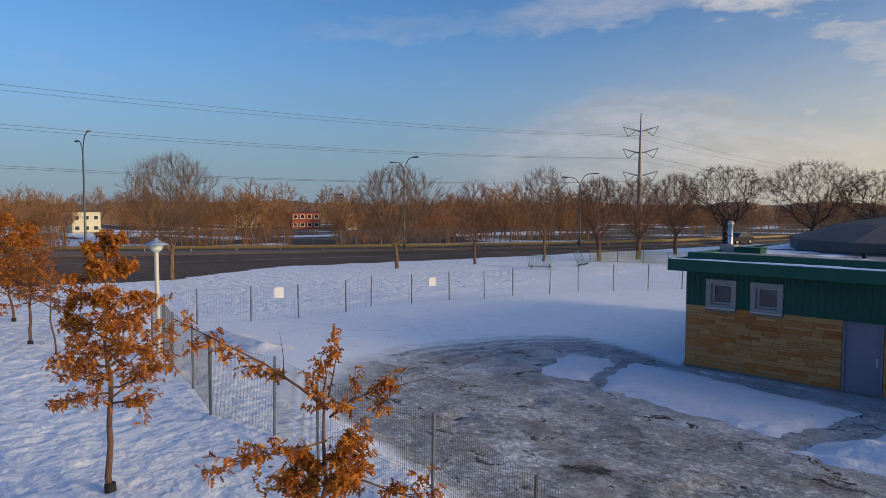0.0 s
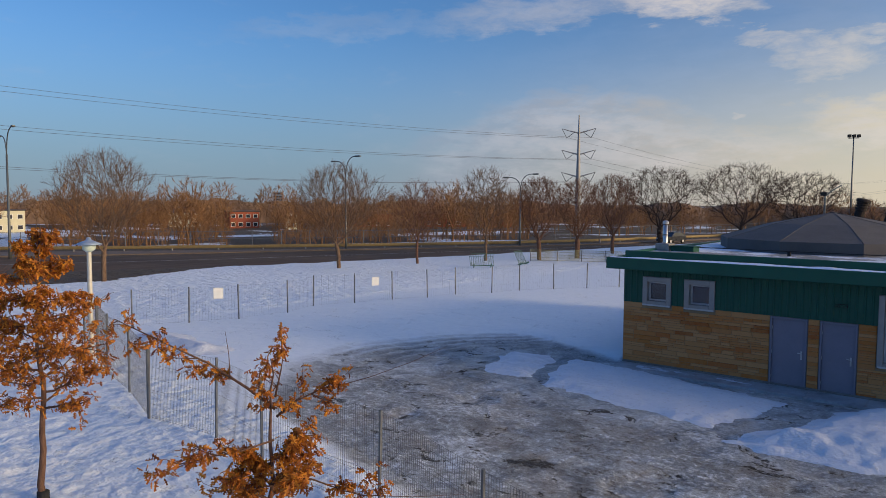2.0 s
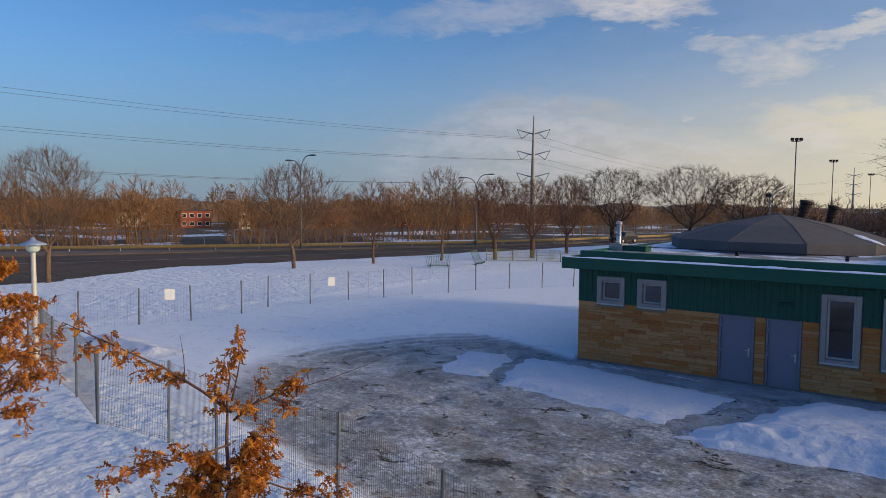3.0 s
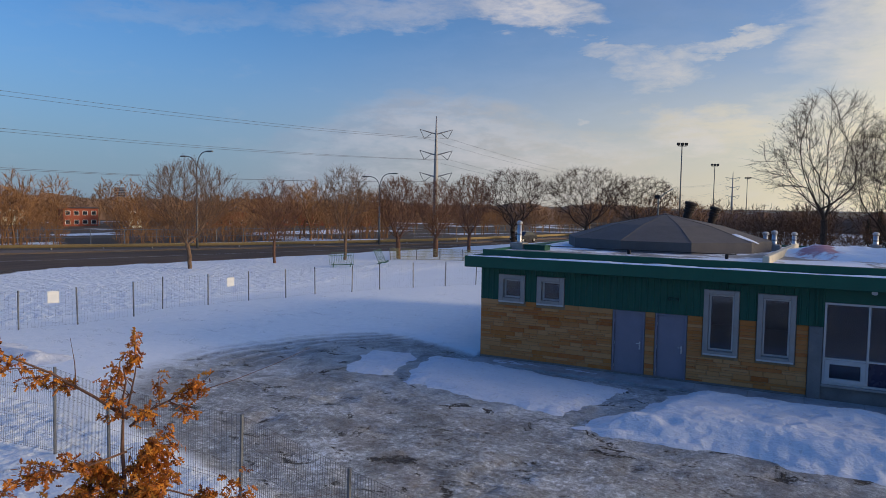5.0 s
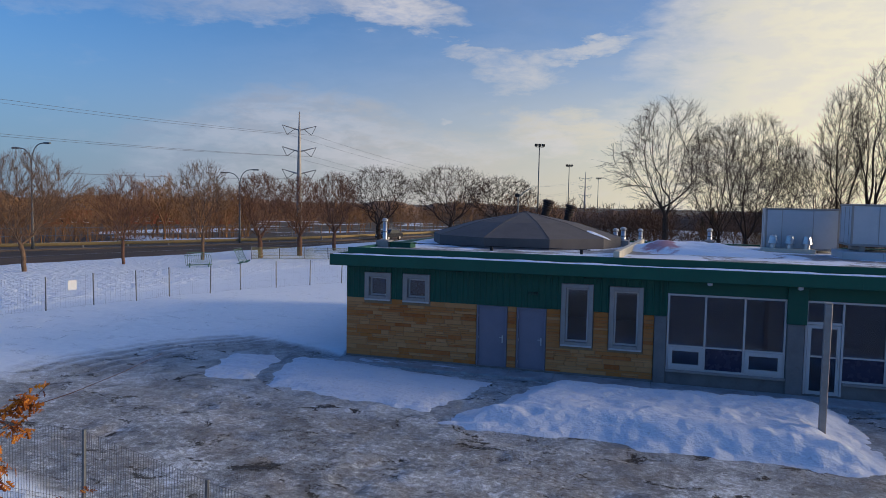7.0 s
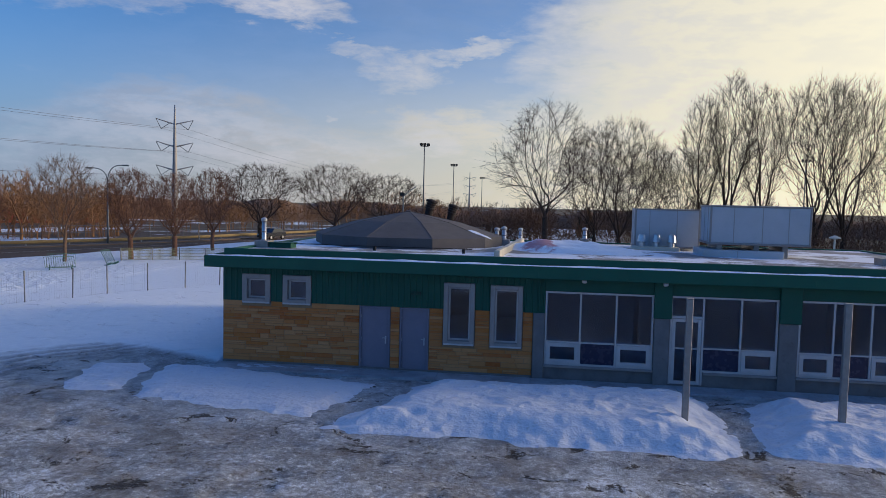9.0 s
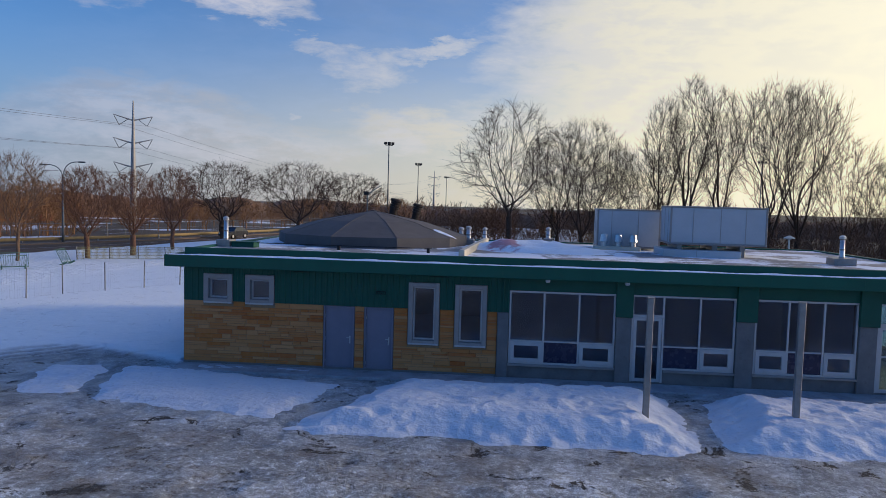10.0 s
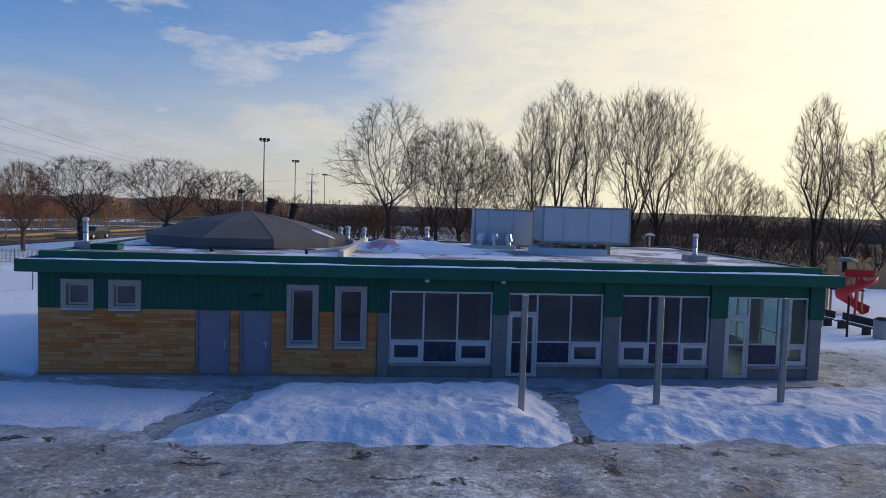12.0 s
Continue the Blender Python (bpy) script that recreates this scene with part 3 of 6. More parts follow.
def make_ground():
    xs, ys = spaced(-19.0, 28.0, 0.15, 3000.0, 1.06), spaced(-20.0, 2.0, 0.15, 3000.0, 1.06)
    X, Y = np.meshgrid(xs, ys)
    Z = ground_height(X, Y)
    nx, ny = len(xs), len(ys)
    i = np.arange(nx * ny).reshape(ny, nx)
    quads = np.stack([i[:-1, :-1], i[:-1, 1:], i[1:, 1:], i[1:, :-1]], -1).reshape(-1, 4)
    me = array_mesh("ground", np.stack([X, Y, Z], -1).reshape(-1, 3), quads, GROUND, True)
    a = me.attributes.new("slush", "FLOAT", "POINT")
    a.data.foreach_set("value", slush_amount(X, Y).astype(np.float32).ravel())
    mud = sstep(road_near(Y) - X + np.clip(0.75 * (9.0 - Y), 0.0, 11.0), 0.0, 1.5) * (1 - sstep(Y, 8.0, 9.0))
    mud = np.maximum(mud, sstep(fbm(X * 0.045, Y * 0.06, 77, 4) + 0.25 * sstep(Y, 35.0, 75.0), 0.54, 0.68) * sstep(road_guard(Y) - X, -1.5, 2.0))
    mud = np.maximum(mud, 0.45 * sstep(road_near(Y) - X, -2.0, 0.4))
    mud = np.maximum(mud, 1.0 - sstep(np.abs(X - road_guard(Y)), 3.0, 6.5))
    dist, head = np.hypot(X - 12.3, Y + 22.6), np.degrees(np.arctan2(X - 12.3, Y + 22.6))
    wood = sstep(head, 2.0, 9.0) * sstep(dist, 58, 66) + 0.55 * sstep(head, -14.0, -10.0) * sstep(dist, 74, 88)
    mud = np.maximum(mud, np.minimum(wood, 1.0) * sstep(70.0 - head, 0, 10))
    mud = np.maximum(mud, 0.9 - 0.6 * np.hypot((X - 26.6) / 1.9, (Y + 1.2 + 0.55 * (X - 26.6)) / 0.5))
    c = me.attributes.new("tramp", "FLOAT", "POINT")
    c.data.foreach_set("value", ((1.0 - sstep(X, -18.6, -17.2) * sstep(Y, -13.9, -13.0)) * (1 - slush_amount(X, Y))).astype(np.float32).ravel())
    b = me.attributes.new("mud", "FLOAT", "POINT")
    b.data.foreach_set("value", mud.astype(np.float32).ravel())
    solid("ground", me, GROUND, "snow-covered park ground with a dirty icy yard", "ground", kind="structure")


make_ground()


def strip(name, left, right, z, y0, y1, step, mat, label, kind="structure", thick=0.12):
    """A band of road between two edges given as functions of y."""
    M = Mesh()
    ys = np.arange(y0, y1 + step / 2, step)
    for y in ys:
        for x, h in ((left(y), z), (right(y), z), (right(y), z - thick), (left(y), z - thick)):
            M.v.append((float(x), float(y), h))
    for k in range(len(ys) - 1):
        a = 4 * k
        for j in range(4):
            M.f.append((a + j, a + (j + 1) % 4, a + 4 + (j + 1) % 4, a + 4 + j))
    M.f += [(3, 2, 1, 0), tuple(4 * (len(ys) - 1) + j for j in range(4))]
    return solid(name, M, mat, label, name.replace("_", " "), kind=kind)


Y0, Y1 = -160.0, 300.0
strip("road", lambda y: road_kerb(y) - 0.1, lambda y: road_near(y) + 0.6, -0.03, Y0, Y1, 5.0, ASPHALT, "dark asphalt road with worn wheel tracks")
strip("kerb", lambda y: road_guard(y) - 0.6, road_kerb, 0.10, Y0, Y1, 5.0, MEDIAN, "raised dirty verge between the road and the guard rail", thick=0.30)
strip("road_marking", lambda y: 0.5 * (road_near(y) + road_kerb(y)) - 0.07, lambda y: 0.5 * (road_near(y) + road_kerb(y)) + 0.08, -0.026, Y0, Y1, 5.0, KERB, "faded white lane line on the road", thick=0.003)


def guard_rail():
    g = thing("guard_rail", "long weathered yellow guard rail on short posts", "guard rail")
    prof = [(0.0, 0.32), (-0.05, 0.40), (0.0, 0.47), (-0.05, 0.55), (0.0, 0.66), (0.05, 0.55), (0.05, 0.40)]
    k = len(prof)
    for y in np.arange(Y0, Y1, 8.0):
        a, b = Vector((0, 0, 0)), Vector((road_guard(y + 8.0) - road_guard(y), 8.0, 0))
        d = (b - a).normalized()
        n = Vector((-d.y, d.x, 0))
        rail = Mesh().face_set([tuple(p - n * s + Vector((0, 0, z))) for p in (a, b) for s, z in prof],
                               [(j, (j + 1) % k, k + (j + 1) % k, k + j) for j in range(k)] + [tuple(range(k))[::-1], tuple(range(k, 2 * k))])
        part("rail", rail, RAIL_YELLOW, g, m=pose(road_guard(y), y, 0))
    post = Mesh().box(-0.22, -0.06, -0.05, 0.05, -0.6, 0.62, 0.01).mesh("post", GALV)
    for y in np.arange(Y0, Y1, 4.0):
        part("post", post, GALV, g, m=pose(road_guard(y), y, 0))


guard_rail()


# ---- the park building ----
WALL_T, WALL_TOP, ROOF_Z, DEPTH, LONG = 0.30, 3.34, 3.85, 12.5, 25.78
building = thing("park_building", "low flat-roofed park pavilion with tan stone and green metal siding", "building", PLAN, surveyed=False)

SMALL_WINDOWS = [(0.70, 1.69, 2.09, 3.08), (2.13, 3.12, 2.09, 3.08)]
TALL_WINDOWS = [(7.62, 8.64, 0.98, 3.03), (9.15, 10.19, 0.97, 3.01)]
DOORS = [(4.80, 5.83, 0.05, 2.14), (6.17, 7.13, 0.05, 2.14)]
BAYS = [(10.92, 14.31, 0.50, 2.88), (14.82, 18.05, 0.08, 2.88), (18.64, 21.76, 0.50, 2.88), (22.34, 25.31, 0.08, 2.88)]
STONE_TOP, STONE_END = 2.16, 10.53


def wall_with_openings(u0, u1, z0, z1, t, holes):
    """A wall along u, t thick from 0 inwards, with rectangular holes right through it."""
    us = sorted({u0, u1, *[h for o in holes for h in o[:2] if u0 < h < u1]})
    zs = sorted({z0, z1, *[h for o in holes for h in o[2:] if z0 < h < z1]})
    M = Mesh()
    solid_cell = [[not any(o[0] < (a + b) / 2 < o[1] and o[2] < (c + d) / 2 < o[3] for o in holes) for c, d in zip(zs, zs[1:])] for a, b in zip(us, us[1:])]

    def filled(i, k):
        return 0 <= i < len(us) - 1 and 0 <= k < len(zs) - 1 and solid_cell[i][k]
    for i, (a, b) in enumerate(zip(us, us[1:])):
        for k, (c, d) in enumerate(zip(zs, zs[1:])):
            if not filled(i, k):
                continue
            vs = [(x, y, z) for x in (a, b) for y in (0.0, t) for z in (c, d)]
            fs = [(0, 4, 5, 1), (2, 3, 7, 6)]
            fs += [] if filled(i - 1, k) else [(0, 1, 3, 2)]
            fs += [] if filled(i + 1, k) else [(4, 6, 7, 5)]
            fs += [] if filled(i, k - 1) else [(0, 2, 6, 4)]
            fs += [] if filled(i, k + 1) else [(1, 5, 7, 3)]
            M.face_set(vs, fs)
    index, remap = {}, []
    for v in M.v:
        remap.append(index.setdefault(tuple(round(c, 5) for c in v), len(index)))
    M.v, M.f = list(index), [tuple(remap[i] for i in f) for f in M.f]
    return M


front = wall_with_openings(0.0, LONG, -0.3, WALL_TOP, WALL_T, SMALL_WINDOWS + TALL_WINDOWS + DOORS + [BAYS[0], BAYS[2], (14.82, 15.85, 0.08, 2.88), (15.85, 18.05, 0.50, 2.88), (22.34, 23.21, 0.08, 2.88), (23.21, 25.31, 0.50, 2.88)])
wall_front = part("wall_front", front, CONCRETE, building, "front wall of grey concrete behind stone and siding")
side_holes = [(1.2, 3.6, 0.5, 2.92), (4.2, 6.6, 0.5, 2.92), (7.2, 9.6, 0.5, 2.92)]
part("wall_east", wall_with_openings(WALL_T, DEPTH - WALL_T, -0.3, WALL_TOP, WALL_T, side_holes), CONCRETE, building, "glazed end wall", m=pose(LONG, 0, 0, 0, 0, 90))
back_holes = [(x, x + 2.2, 0.9, 2.8) for x in (22.4,)]
part("wall_back", wall_with_openings(0.0, LONG, -0.3, WALL_TOP, WALL_T, back_holes), CONCRETE, building, m=pose(0, DEPTH - WALL_T, 0))
part("wall_west", wall_with_openings(WALL_T, DEPTH - WALL_T, -0.3, WALL_TOP, WALL_T, []), MORTAR, building, m=pose(WALL_T, 0, 0, 0, 0, 90))
part("floor", Mesh().box(WALL_T, LONG - WALL_T, WALL_T, DEPTH - WALL_T, -0.2, 0.03), FLOOR_IN, building)
part("ceiling", Mesh().box(0.0, LONG, 0.0, DEPTH, WALL_TOP, WALL_TOP + 0.12), INTERIOR, building)
part("added_partition", Mesh().box(10.62, 10.76, WALL_T, DEPTH - WALL_T, 0.03, WALL_TOP), INTERIOR, building)
# Added, unseen wall: keeps the end bay's daylight out of the middle bays.
part("added_partition", Mesh().box(21.98, 22.10, WALL_T, 6.4, 0.03, WALL_TOP), INTERIOR, building)
part("added_partition", Mesh().box(10.76, 22.10, 6.4, 6.52, 0.03, WALL_TOP), INTERIOR, building)

# green siding: upright ribbed sheets over the stone, short heads over the piers
siding = part("siding", wall_with_openings(0.0, 10.91, STONE_TOP, WALL_TOP, 0.03, [(a - .01, b + .01, c, d + .01) for a, b, c, d in SMALL_WINDOWS + TALL_WINDOWS]), GREEN, building, "dark green ribbed metal siding", m=pose(0, -0.034, 0))
rib = Mesh().face_set([(x, y, z) for z in (0, 1) for x, y in ((-0.035, 0.0), (-0.018, -0.022), (0.018, -0.022), (0.035, 0.0))],
                      [(0, 1, 5, 4), (1, 2, 6, 5), (2, 3, 7, 6), (3, 2, 1, 0), (4, 5, 6, 7)]).mesh("rib", GREEN)
for k in range(55):
    x = 0.08 + k * 0.20
    spans = [(STONE_TOP, WALL_TOP)]
    for a, b, c, d in SMALL_WINDOWS + TALL_WINDOWS:
        if a - 0.05 < x < b + 0.05:
            spans = [(d + 0.01, WALL_TOP)] if c < STONE_TOP else [(STONE_TOP, c), (d, WALL_TOP)]
    for c, d in spans:
        if d - c > 0.04:
            part("rib", rib, GREEN, siding, m=Matrix.Translation((x, -0.034, c)) @ Matrix.Diagonal((1, 1, d - c, 1)) @ pose(0, 0.034, 0))
for a, b in ((14.30, 14.84), (18.05, 18.68), (21.75, 22.36), (25.28, 25.82)):
    part("pier_head", Mesh().box(a, b, -0.16, 0.0, 2.16, WALL_TOP, 0.012), GREEN, building, "green metal head over a concrete pier")
part("lintel", Mesh().box(10.91, LONG, -0.05, 0.0, 2.89, WALL_TOP, 0.01), GREEN, building, "dark green band over the glazing")
for a, b in ((10.545, 10.90), (14.33, 14.80), (18.07, 18.62), (21.78, 22.32), (25.33, 25.77)):
    part("pier", Mesh().box(a, b, -0.10, 0.0, -0.2, 2.16, 0.015), CONCRETE, building, "grey concrete pier")
for a, b in ((10.90, 14.33), (15.87, 18.07), (18.62, 21.78), (23.23, 25.33)):
    part("sill", Mesh().box(a + .003, b - .003, -0.13, 0.0, 0.43, 0.50, 0.01), FRAME_GREY, building, "projecting pale sill")
part("base_course", Mesh().box(0.0, STONE_END, -0.06, 0.0, -0.2, 0.10, 0.01), CONCRETE, building)

# eaves: projecting lower fascia with snow on it, upper parapet set back
EAVE = 0.48
part("soffit", Mesh().box(-EAVE + .05, LONG + EAVE - 0.02, -EAVE + .05, DEPTH + EAVE - .05, WALL_TOP + 0.001, WALL_TOP + 0.05), GREEN, building)
fascia = part("fascia", Mesh().box(-EAVE, LONG + EAVE + 0.03, -EAVE, -EAVE + 0.06, 3.31, 3.70, 0.012), GREEN_TRIM, building, "broad green metal fascia")
part("fascia", Mesh().box(-EAVE, -EAVE + 0.06, -EAVE + .06, DEPTH + EAVE, 3.31, 3.70, 0.012), GREEN_TRIM, building, "broad green metal fascia")
part("fascia", Mesh().box(LONG + EAVE - 0.03, LONG + EAVE + 0.03, -EAVE + .06, DEPTH + EAVE, 3.31, 3.70, 0.012), GREEN_TRIM, building, "broad green metal fascia")
part("fascia", Mesh().box(-EAVE + .06, LONG + EAVE - .03, DEPTH + EAVE - .06, DEPTH + EAVE, 3.31, 3.70, 0.012), GREEN_TRIM, building, "broad green metal fascia")
part("ledge", Mesh().box(-EAVE + .06, LONG + EAVE - .03, -EAVE + .06, 0.0, 3.60, 3.672), GREEN_TRIM, fascia)
for k in range(9):
    x = 2.4 + k * 2.75
    part("seam", Mesh().box(x - 0.012, x + 0.012, -EAVE - 0.006, -EAVE + 0.01, 3.32, 3.695, 0.003), GREEN_TRIM, fascia)
part("parapet", Mesh().box(0.0, LONG - 0.04, 0.0, 0.16, 3.60, 3.93, 0.015).box(0.0, 0.16, 0.16, DEPTH, 3.60, 3.90, 0.015)
     .box(LONG - .20, LONG - .04, 0.16, DEPTH, 3.60, 3.90, 0.015).box(0.16, LONG - .20, DEPTH - .16, DEPTH, 3.60, 3.90, 0.015), GREEN_TRIM, building, "low green parapet with a metal cap")


def snow_ridge(x0, x1, y0, y1, z, h, step, seed):
    """Lumpy snow with ragged edges along a ledge."""
    xs, ys = np.arange(x0, x1, step), np.linspace(y0, y1, 6)
    X, Y = np.meshgrid(xs, ys)
    prof = np.sin(np.linspace(0.12, math.pi - 0.12, 6))[:, None]
    Z = z + h * prof * (0.25 + 1.1 * fbm(X * 0.9, Y * 0.9, seed, 4)) - 0.004
    Y = Y + 0.07 * (fbm(X * 1.3, Y * 0.0 + 3, seed + 5, 3) - 0.5)
    i = np.arange(X.size).reshape(X.shape)
    q = np.stack([i[:-1, :-1], i[:-1, 1:], i[1:, 1:], i[1:, :-1]], -1).reshape(-1, 4)
    return array_mesh("snow_strip", np.stack([X, Y, Z], -1).reshape(-1, 3), q, SNOW, True)


solid("ledge_snow", snow_ridge(-0.40, LONG + .40, -0.44, -0.10, 3.672, 0.09, 0.12, 5), SNOW, "thin strip of snow along the green eaves ledge", "snow", m=PLAN)

# roof sheet
def roof_sheet():
    xs, ys = np.arange(0.1, LONG - .1, 0.25), np.arange(0.1, DEPTH - 0.1, 0.25)
    X, Y = np.meshgrid(xs, ys)
    Z = ROOF_Z - 0.05 + 0.06 * fbm(X * 0.5, Y * 0.5, 9, 4)
    i = np.arange(X.size).reshape(X.shape)
    q = np.stack([i[:-1, :-1], i[:-1, 1:], i[1:, 1:], i[1:, :-1]], -1).reshape(-1, 4)
    return array_mesh("roof", np.stack([X, Y, Z], -1).reshape(-1, 3), q, MEMBRANE, True)


part("roof", roof_sheet(), MEMBRANE, building, "flat roof with patchy melting snow")
part("roof_deck", Mesh().box(0.05, LONG - .05, 0.05, DEPTH - .05, 3.47, 3.78), CONCRETE, building)


def framed_window(name, a, b, c, d, border, label):
    """A window in a broad flat surround, with sash, glass and sill."""
    w = part(name, Mesh().box(a - 0.0, a + border, -0.10, 0.16, c, d, 0.010).box(b - border, b, -0.10, 0.16, c, d, 0.010)
             .box(a + border, b - border, -0.10, 0.16, d - border, d, 0.010).box(a + border, b - border, -0.10, 0.16, c, c + border, 0.010), FRAME_GREY, building, label)
    e = 0.055
    A, B, C, D = a + border, b - border, c + border, d - border
    part("sash", Mesh().box(A, A + e, 0.07, 0.14, C, D, 0.006).box(B - e, B, 0.07, 0.14, C, D, 0.006)
         .box(A + e, B - e, 0.07, 0.14, D - e, D, 0.006).box(A + e, B - e, 0.07, 0.14, C, C + e, 0.006), FRAME_WHITE, w)
    part("latch", Mesh().box((A + B) / 2 - .05, (A + B) / 2 + .05, 0.045, 0.07, C + .012, C + .036, 0.006), STEEL, w)
    g = part("pane", Mesh().box(A + e - .01, B - e + .01, 0.100, 0.108, C + e - .01, D - e + .01), GLASS, w)
    g.visible_shadow = False
    part("sill", Mesh().box(a + 0.02, b - 0.02, -0.130, -0.101, c + 0.005, c + 0.06, 0.006), FRAME_WHITE, w)
    return w


for a, b, c, d in SMALL_WINDOWS:
    framed_window("window", a, b, c, d, 0.17, "small square window in a broad grey surround")
for a, b, c, d in TALL_WINDOWS:
    framed_window("window", a, b, c, d, 0.15, "tall narrow window in a broad grey surround")


def steel_door(a, b, c, d):
    fr = 0.05
    w = part("door", Mesh().box(a + fr + .004, b - fr - .004, 0.03, 0.08, c + .012, d - fr - .004, 0.006), DOOR_BLUE, building, "closed flush steel door painted blue-grey")
    part("door_frame", Mesh().box(a, a + fr, -0.04, 0.12, c, d, 0.006).box(b - fr, b, -0.04, 0.12, c, d, 0.006).box(a + fr, b - fr, -0.04, 0.12, d - fr, d, 0.006), DOOR_BLUE, w)
    part("threshold", Mesh().box(a, b, -0.06, 0.2, c - 0.05, c + 0.008, 0.006), STEEL, w)
    x = b - fr - 0.10
    part("handle", Mesh().box(x - 0.024, x + 0.024, 0.018, 0.03, 0.90, 1.16, 0.006).tube([(x, 0.02, 1.10), (x, -0.03, 1.10), (x - 0.10, -0.03, 1.10)], 0.011, 6), STEEL, w, "steel lever on a long plate")
    for z in (0.3, 1.05, 1.8):
        part("hinge", Mesh().tube([(a + fr, 0.022, z - 0.05), (a + fr, 0.022, z + 0.05)], 0.012, 6), STEEL, w)


for o in DOORS:
    steel_door(*o)


def bar_frame(a, b, c, d, e, y0=-0.02, y1=0.06):
    return (Mesh().box(a, a + e, y0, y1, c, d, 0.005).box(b - e, b, y0, y1, c, d, 0.005)
            .box(a + e, b - e, y0, y1, d - e, d, 0.005).box(a + e, b - e, y0, y1, c, c + e, 0.005))


def pane(a, b, c, d, parent, mat=None, name="pane", y=0.016):
    g = part(name, Mesh().box(a, b, y, y + 0.008, c, d), mat or (CLEAR if a > 22.2 else GLASS), parent)
    if mat is None or mat is CLEAR:
        g.visible_shadow = False
    return g


def glazed_bay(a, b, c, d, mullions, low, door=None):
    """A bay of storefront glazing: frame, mullions, a transom, low infill panels and small hopper sashes."""
    bay = part("window", bar_frame(a, b, c if door is None else 0.50, d, 0.06, -0.03, 0.08) if door is None else
               Mesh().box(a, a + .06, -.03, .08, c, d, .005).box(b - .06, b, -.03, .08, 0.5, d, .005).box(a + .06, b - .06, -.03, .08, d - .06, d, .005)
               .box(door[1], b - .06, -.03, .08, 0.50, 0.56, .005).box(door[1] - .06, door[1], -.03, .08, c, d - .06, .005), FRAME_WHITE, building, "wide storefront window with pale frames and dark glass")
    edges = [a + 0.06, *mullions, b - 0.06] if door is None else [door[1], *mullions, b - 0.06]
    TR = 1.25
    for x in mullions:
        part("mullion", Mesh().box(x - 0.03, x + 0.03, -0.025, 0.07, 0.56, d - 0.06, 0.005), FRAME_WHITE, bay)
    for k, (p, q) in enumerate(zip(edges, edges[1:])):
        p2, q2 = p + (0.03 if p in mullions else 0.0), q - (0.03 if q in mullions else 0.0)
        part("transom", Mesh().box(p2, q2, -0.02, 0.065, TR - 0.025, TR + 0.025, 0.004), FRAME_WHITE, bay)
        pane(p2 - .01, q2 + .01, TR + 0.02, d - 0.05, bay)
        if low[k] == "h":
            part("hopper", bar_frame(p2 + .002, q2 - .002, 0.562, TR - 0.027, 0.125, -0.05, 0.05), FRAME_WHITE, bay, "small hopper sash with a thick pale frame")
            pane(p2 + .12, q2 - .12, 0.68, TR - 0.14, bay)
        else:
            pane(p2 - .01, q2 + .01, 0.55, TR - 0.02, bay, PANEL_BLUE, "infill_panel")
    if door is not None:
        p, q = a + 0.065, door[1] - 0.065
        leaf = part("door", bar_frame(p + .003, q - .003, c + .01, 2.17, 0.105, -0.01, 0.045), FRAME_WHITE, building, "closed glazed entrance door with a pale metal frame")
        part("mid_rail", Mesh().box(p + .11, q - .11, -0.008, 0.043, 1.20, 1.25, 0.004), FRAME_WHITE, leaf)
        pane(p + .10, q - .10, c + .10, 1.21, leaf)
        pane(p + .10, q - .10, 1.24, 2.08, leaf)
        part("handle", Mesh().tube([(q - .06, -0.01, 0.95), (q - .06, -0.06, 0.95), (q - .06, -0.06, 1.30), (q - .06, -0.01, 1.30)], 0.012, 6), STEEL, leaf, "steel pull handle")
        part("transom", Mesh().box(p - .004, q + .004, -0.03, 0.08, 2.18, 2.26, 0.004), FRAME_WHITE, bay)
        if door[2]:
            m_ = (p + q) / 2 + 0.14
            part("mullion", Mesh().box(m_ - .03, m_ + .03, -0.025, 0.07, 2.26, d - 0.06, 0.004), FRAME_WHITE, bay)
        pane(p - .01, q + .01, 2.25, d - 0.05, bay)
    return bay


glazed_bay(*BAYS[0], [12.04, 13.16], "hph")
glazed_bay(*BAYS[1], [16.96], "ph", (14.82, 15.85, True))
glazed_bay(*BAYS[2], [19.67, 20.75], "hph")
glazed_bay(*BAYS[3], [24.26], "ph", (22.34, 23.21, False))
for a, b, c, d in side_holes:
    w = part("window", bar_frame(a, b, c, d, 0.06, 0.05, 0.15), FRAME_WHITE, building, "end window with pale frame", m=pose(LONG, 0, 0, 0, 0, 90))
    pane(a + .05, b - .05, c + .05, d - .05, w, CLEAR, y=0.09)
    part("mullion", Mesh().box((a + b) / 2 - .03, (a + b) / 2 + .03, 0.05, 0.14, c + .06, d - .06, .004).box(a + .06, (a + b) / 2 - .03, 0.055, 0.135, 1.2, 1.25, .004).box((a + b) / 2 + .03, b - .06, 0.055, 0.135, 1.2, 1.25, .004), FRAME_WHITE, w)
for a, b, c, d in back_holes:
    w = part("window", bar_frame(a, b, c, d, 0.06, 0.05, 0.15), FRAME_WHITE, building, "rear window with pale frame", m=pose(0, DEPTH - WALL_T, 0))
    pane(a + .05, b - .05, c + .05, d - .05, w, y=0.09)

# narrow paving along the front
walkway = tagged(new("pavement"), "damp grey concrete paving along the front of the pavilion", "pavement", kind="structure")
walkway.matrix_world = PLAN
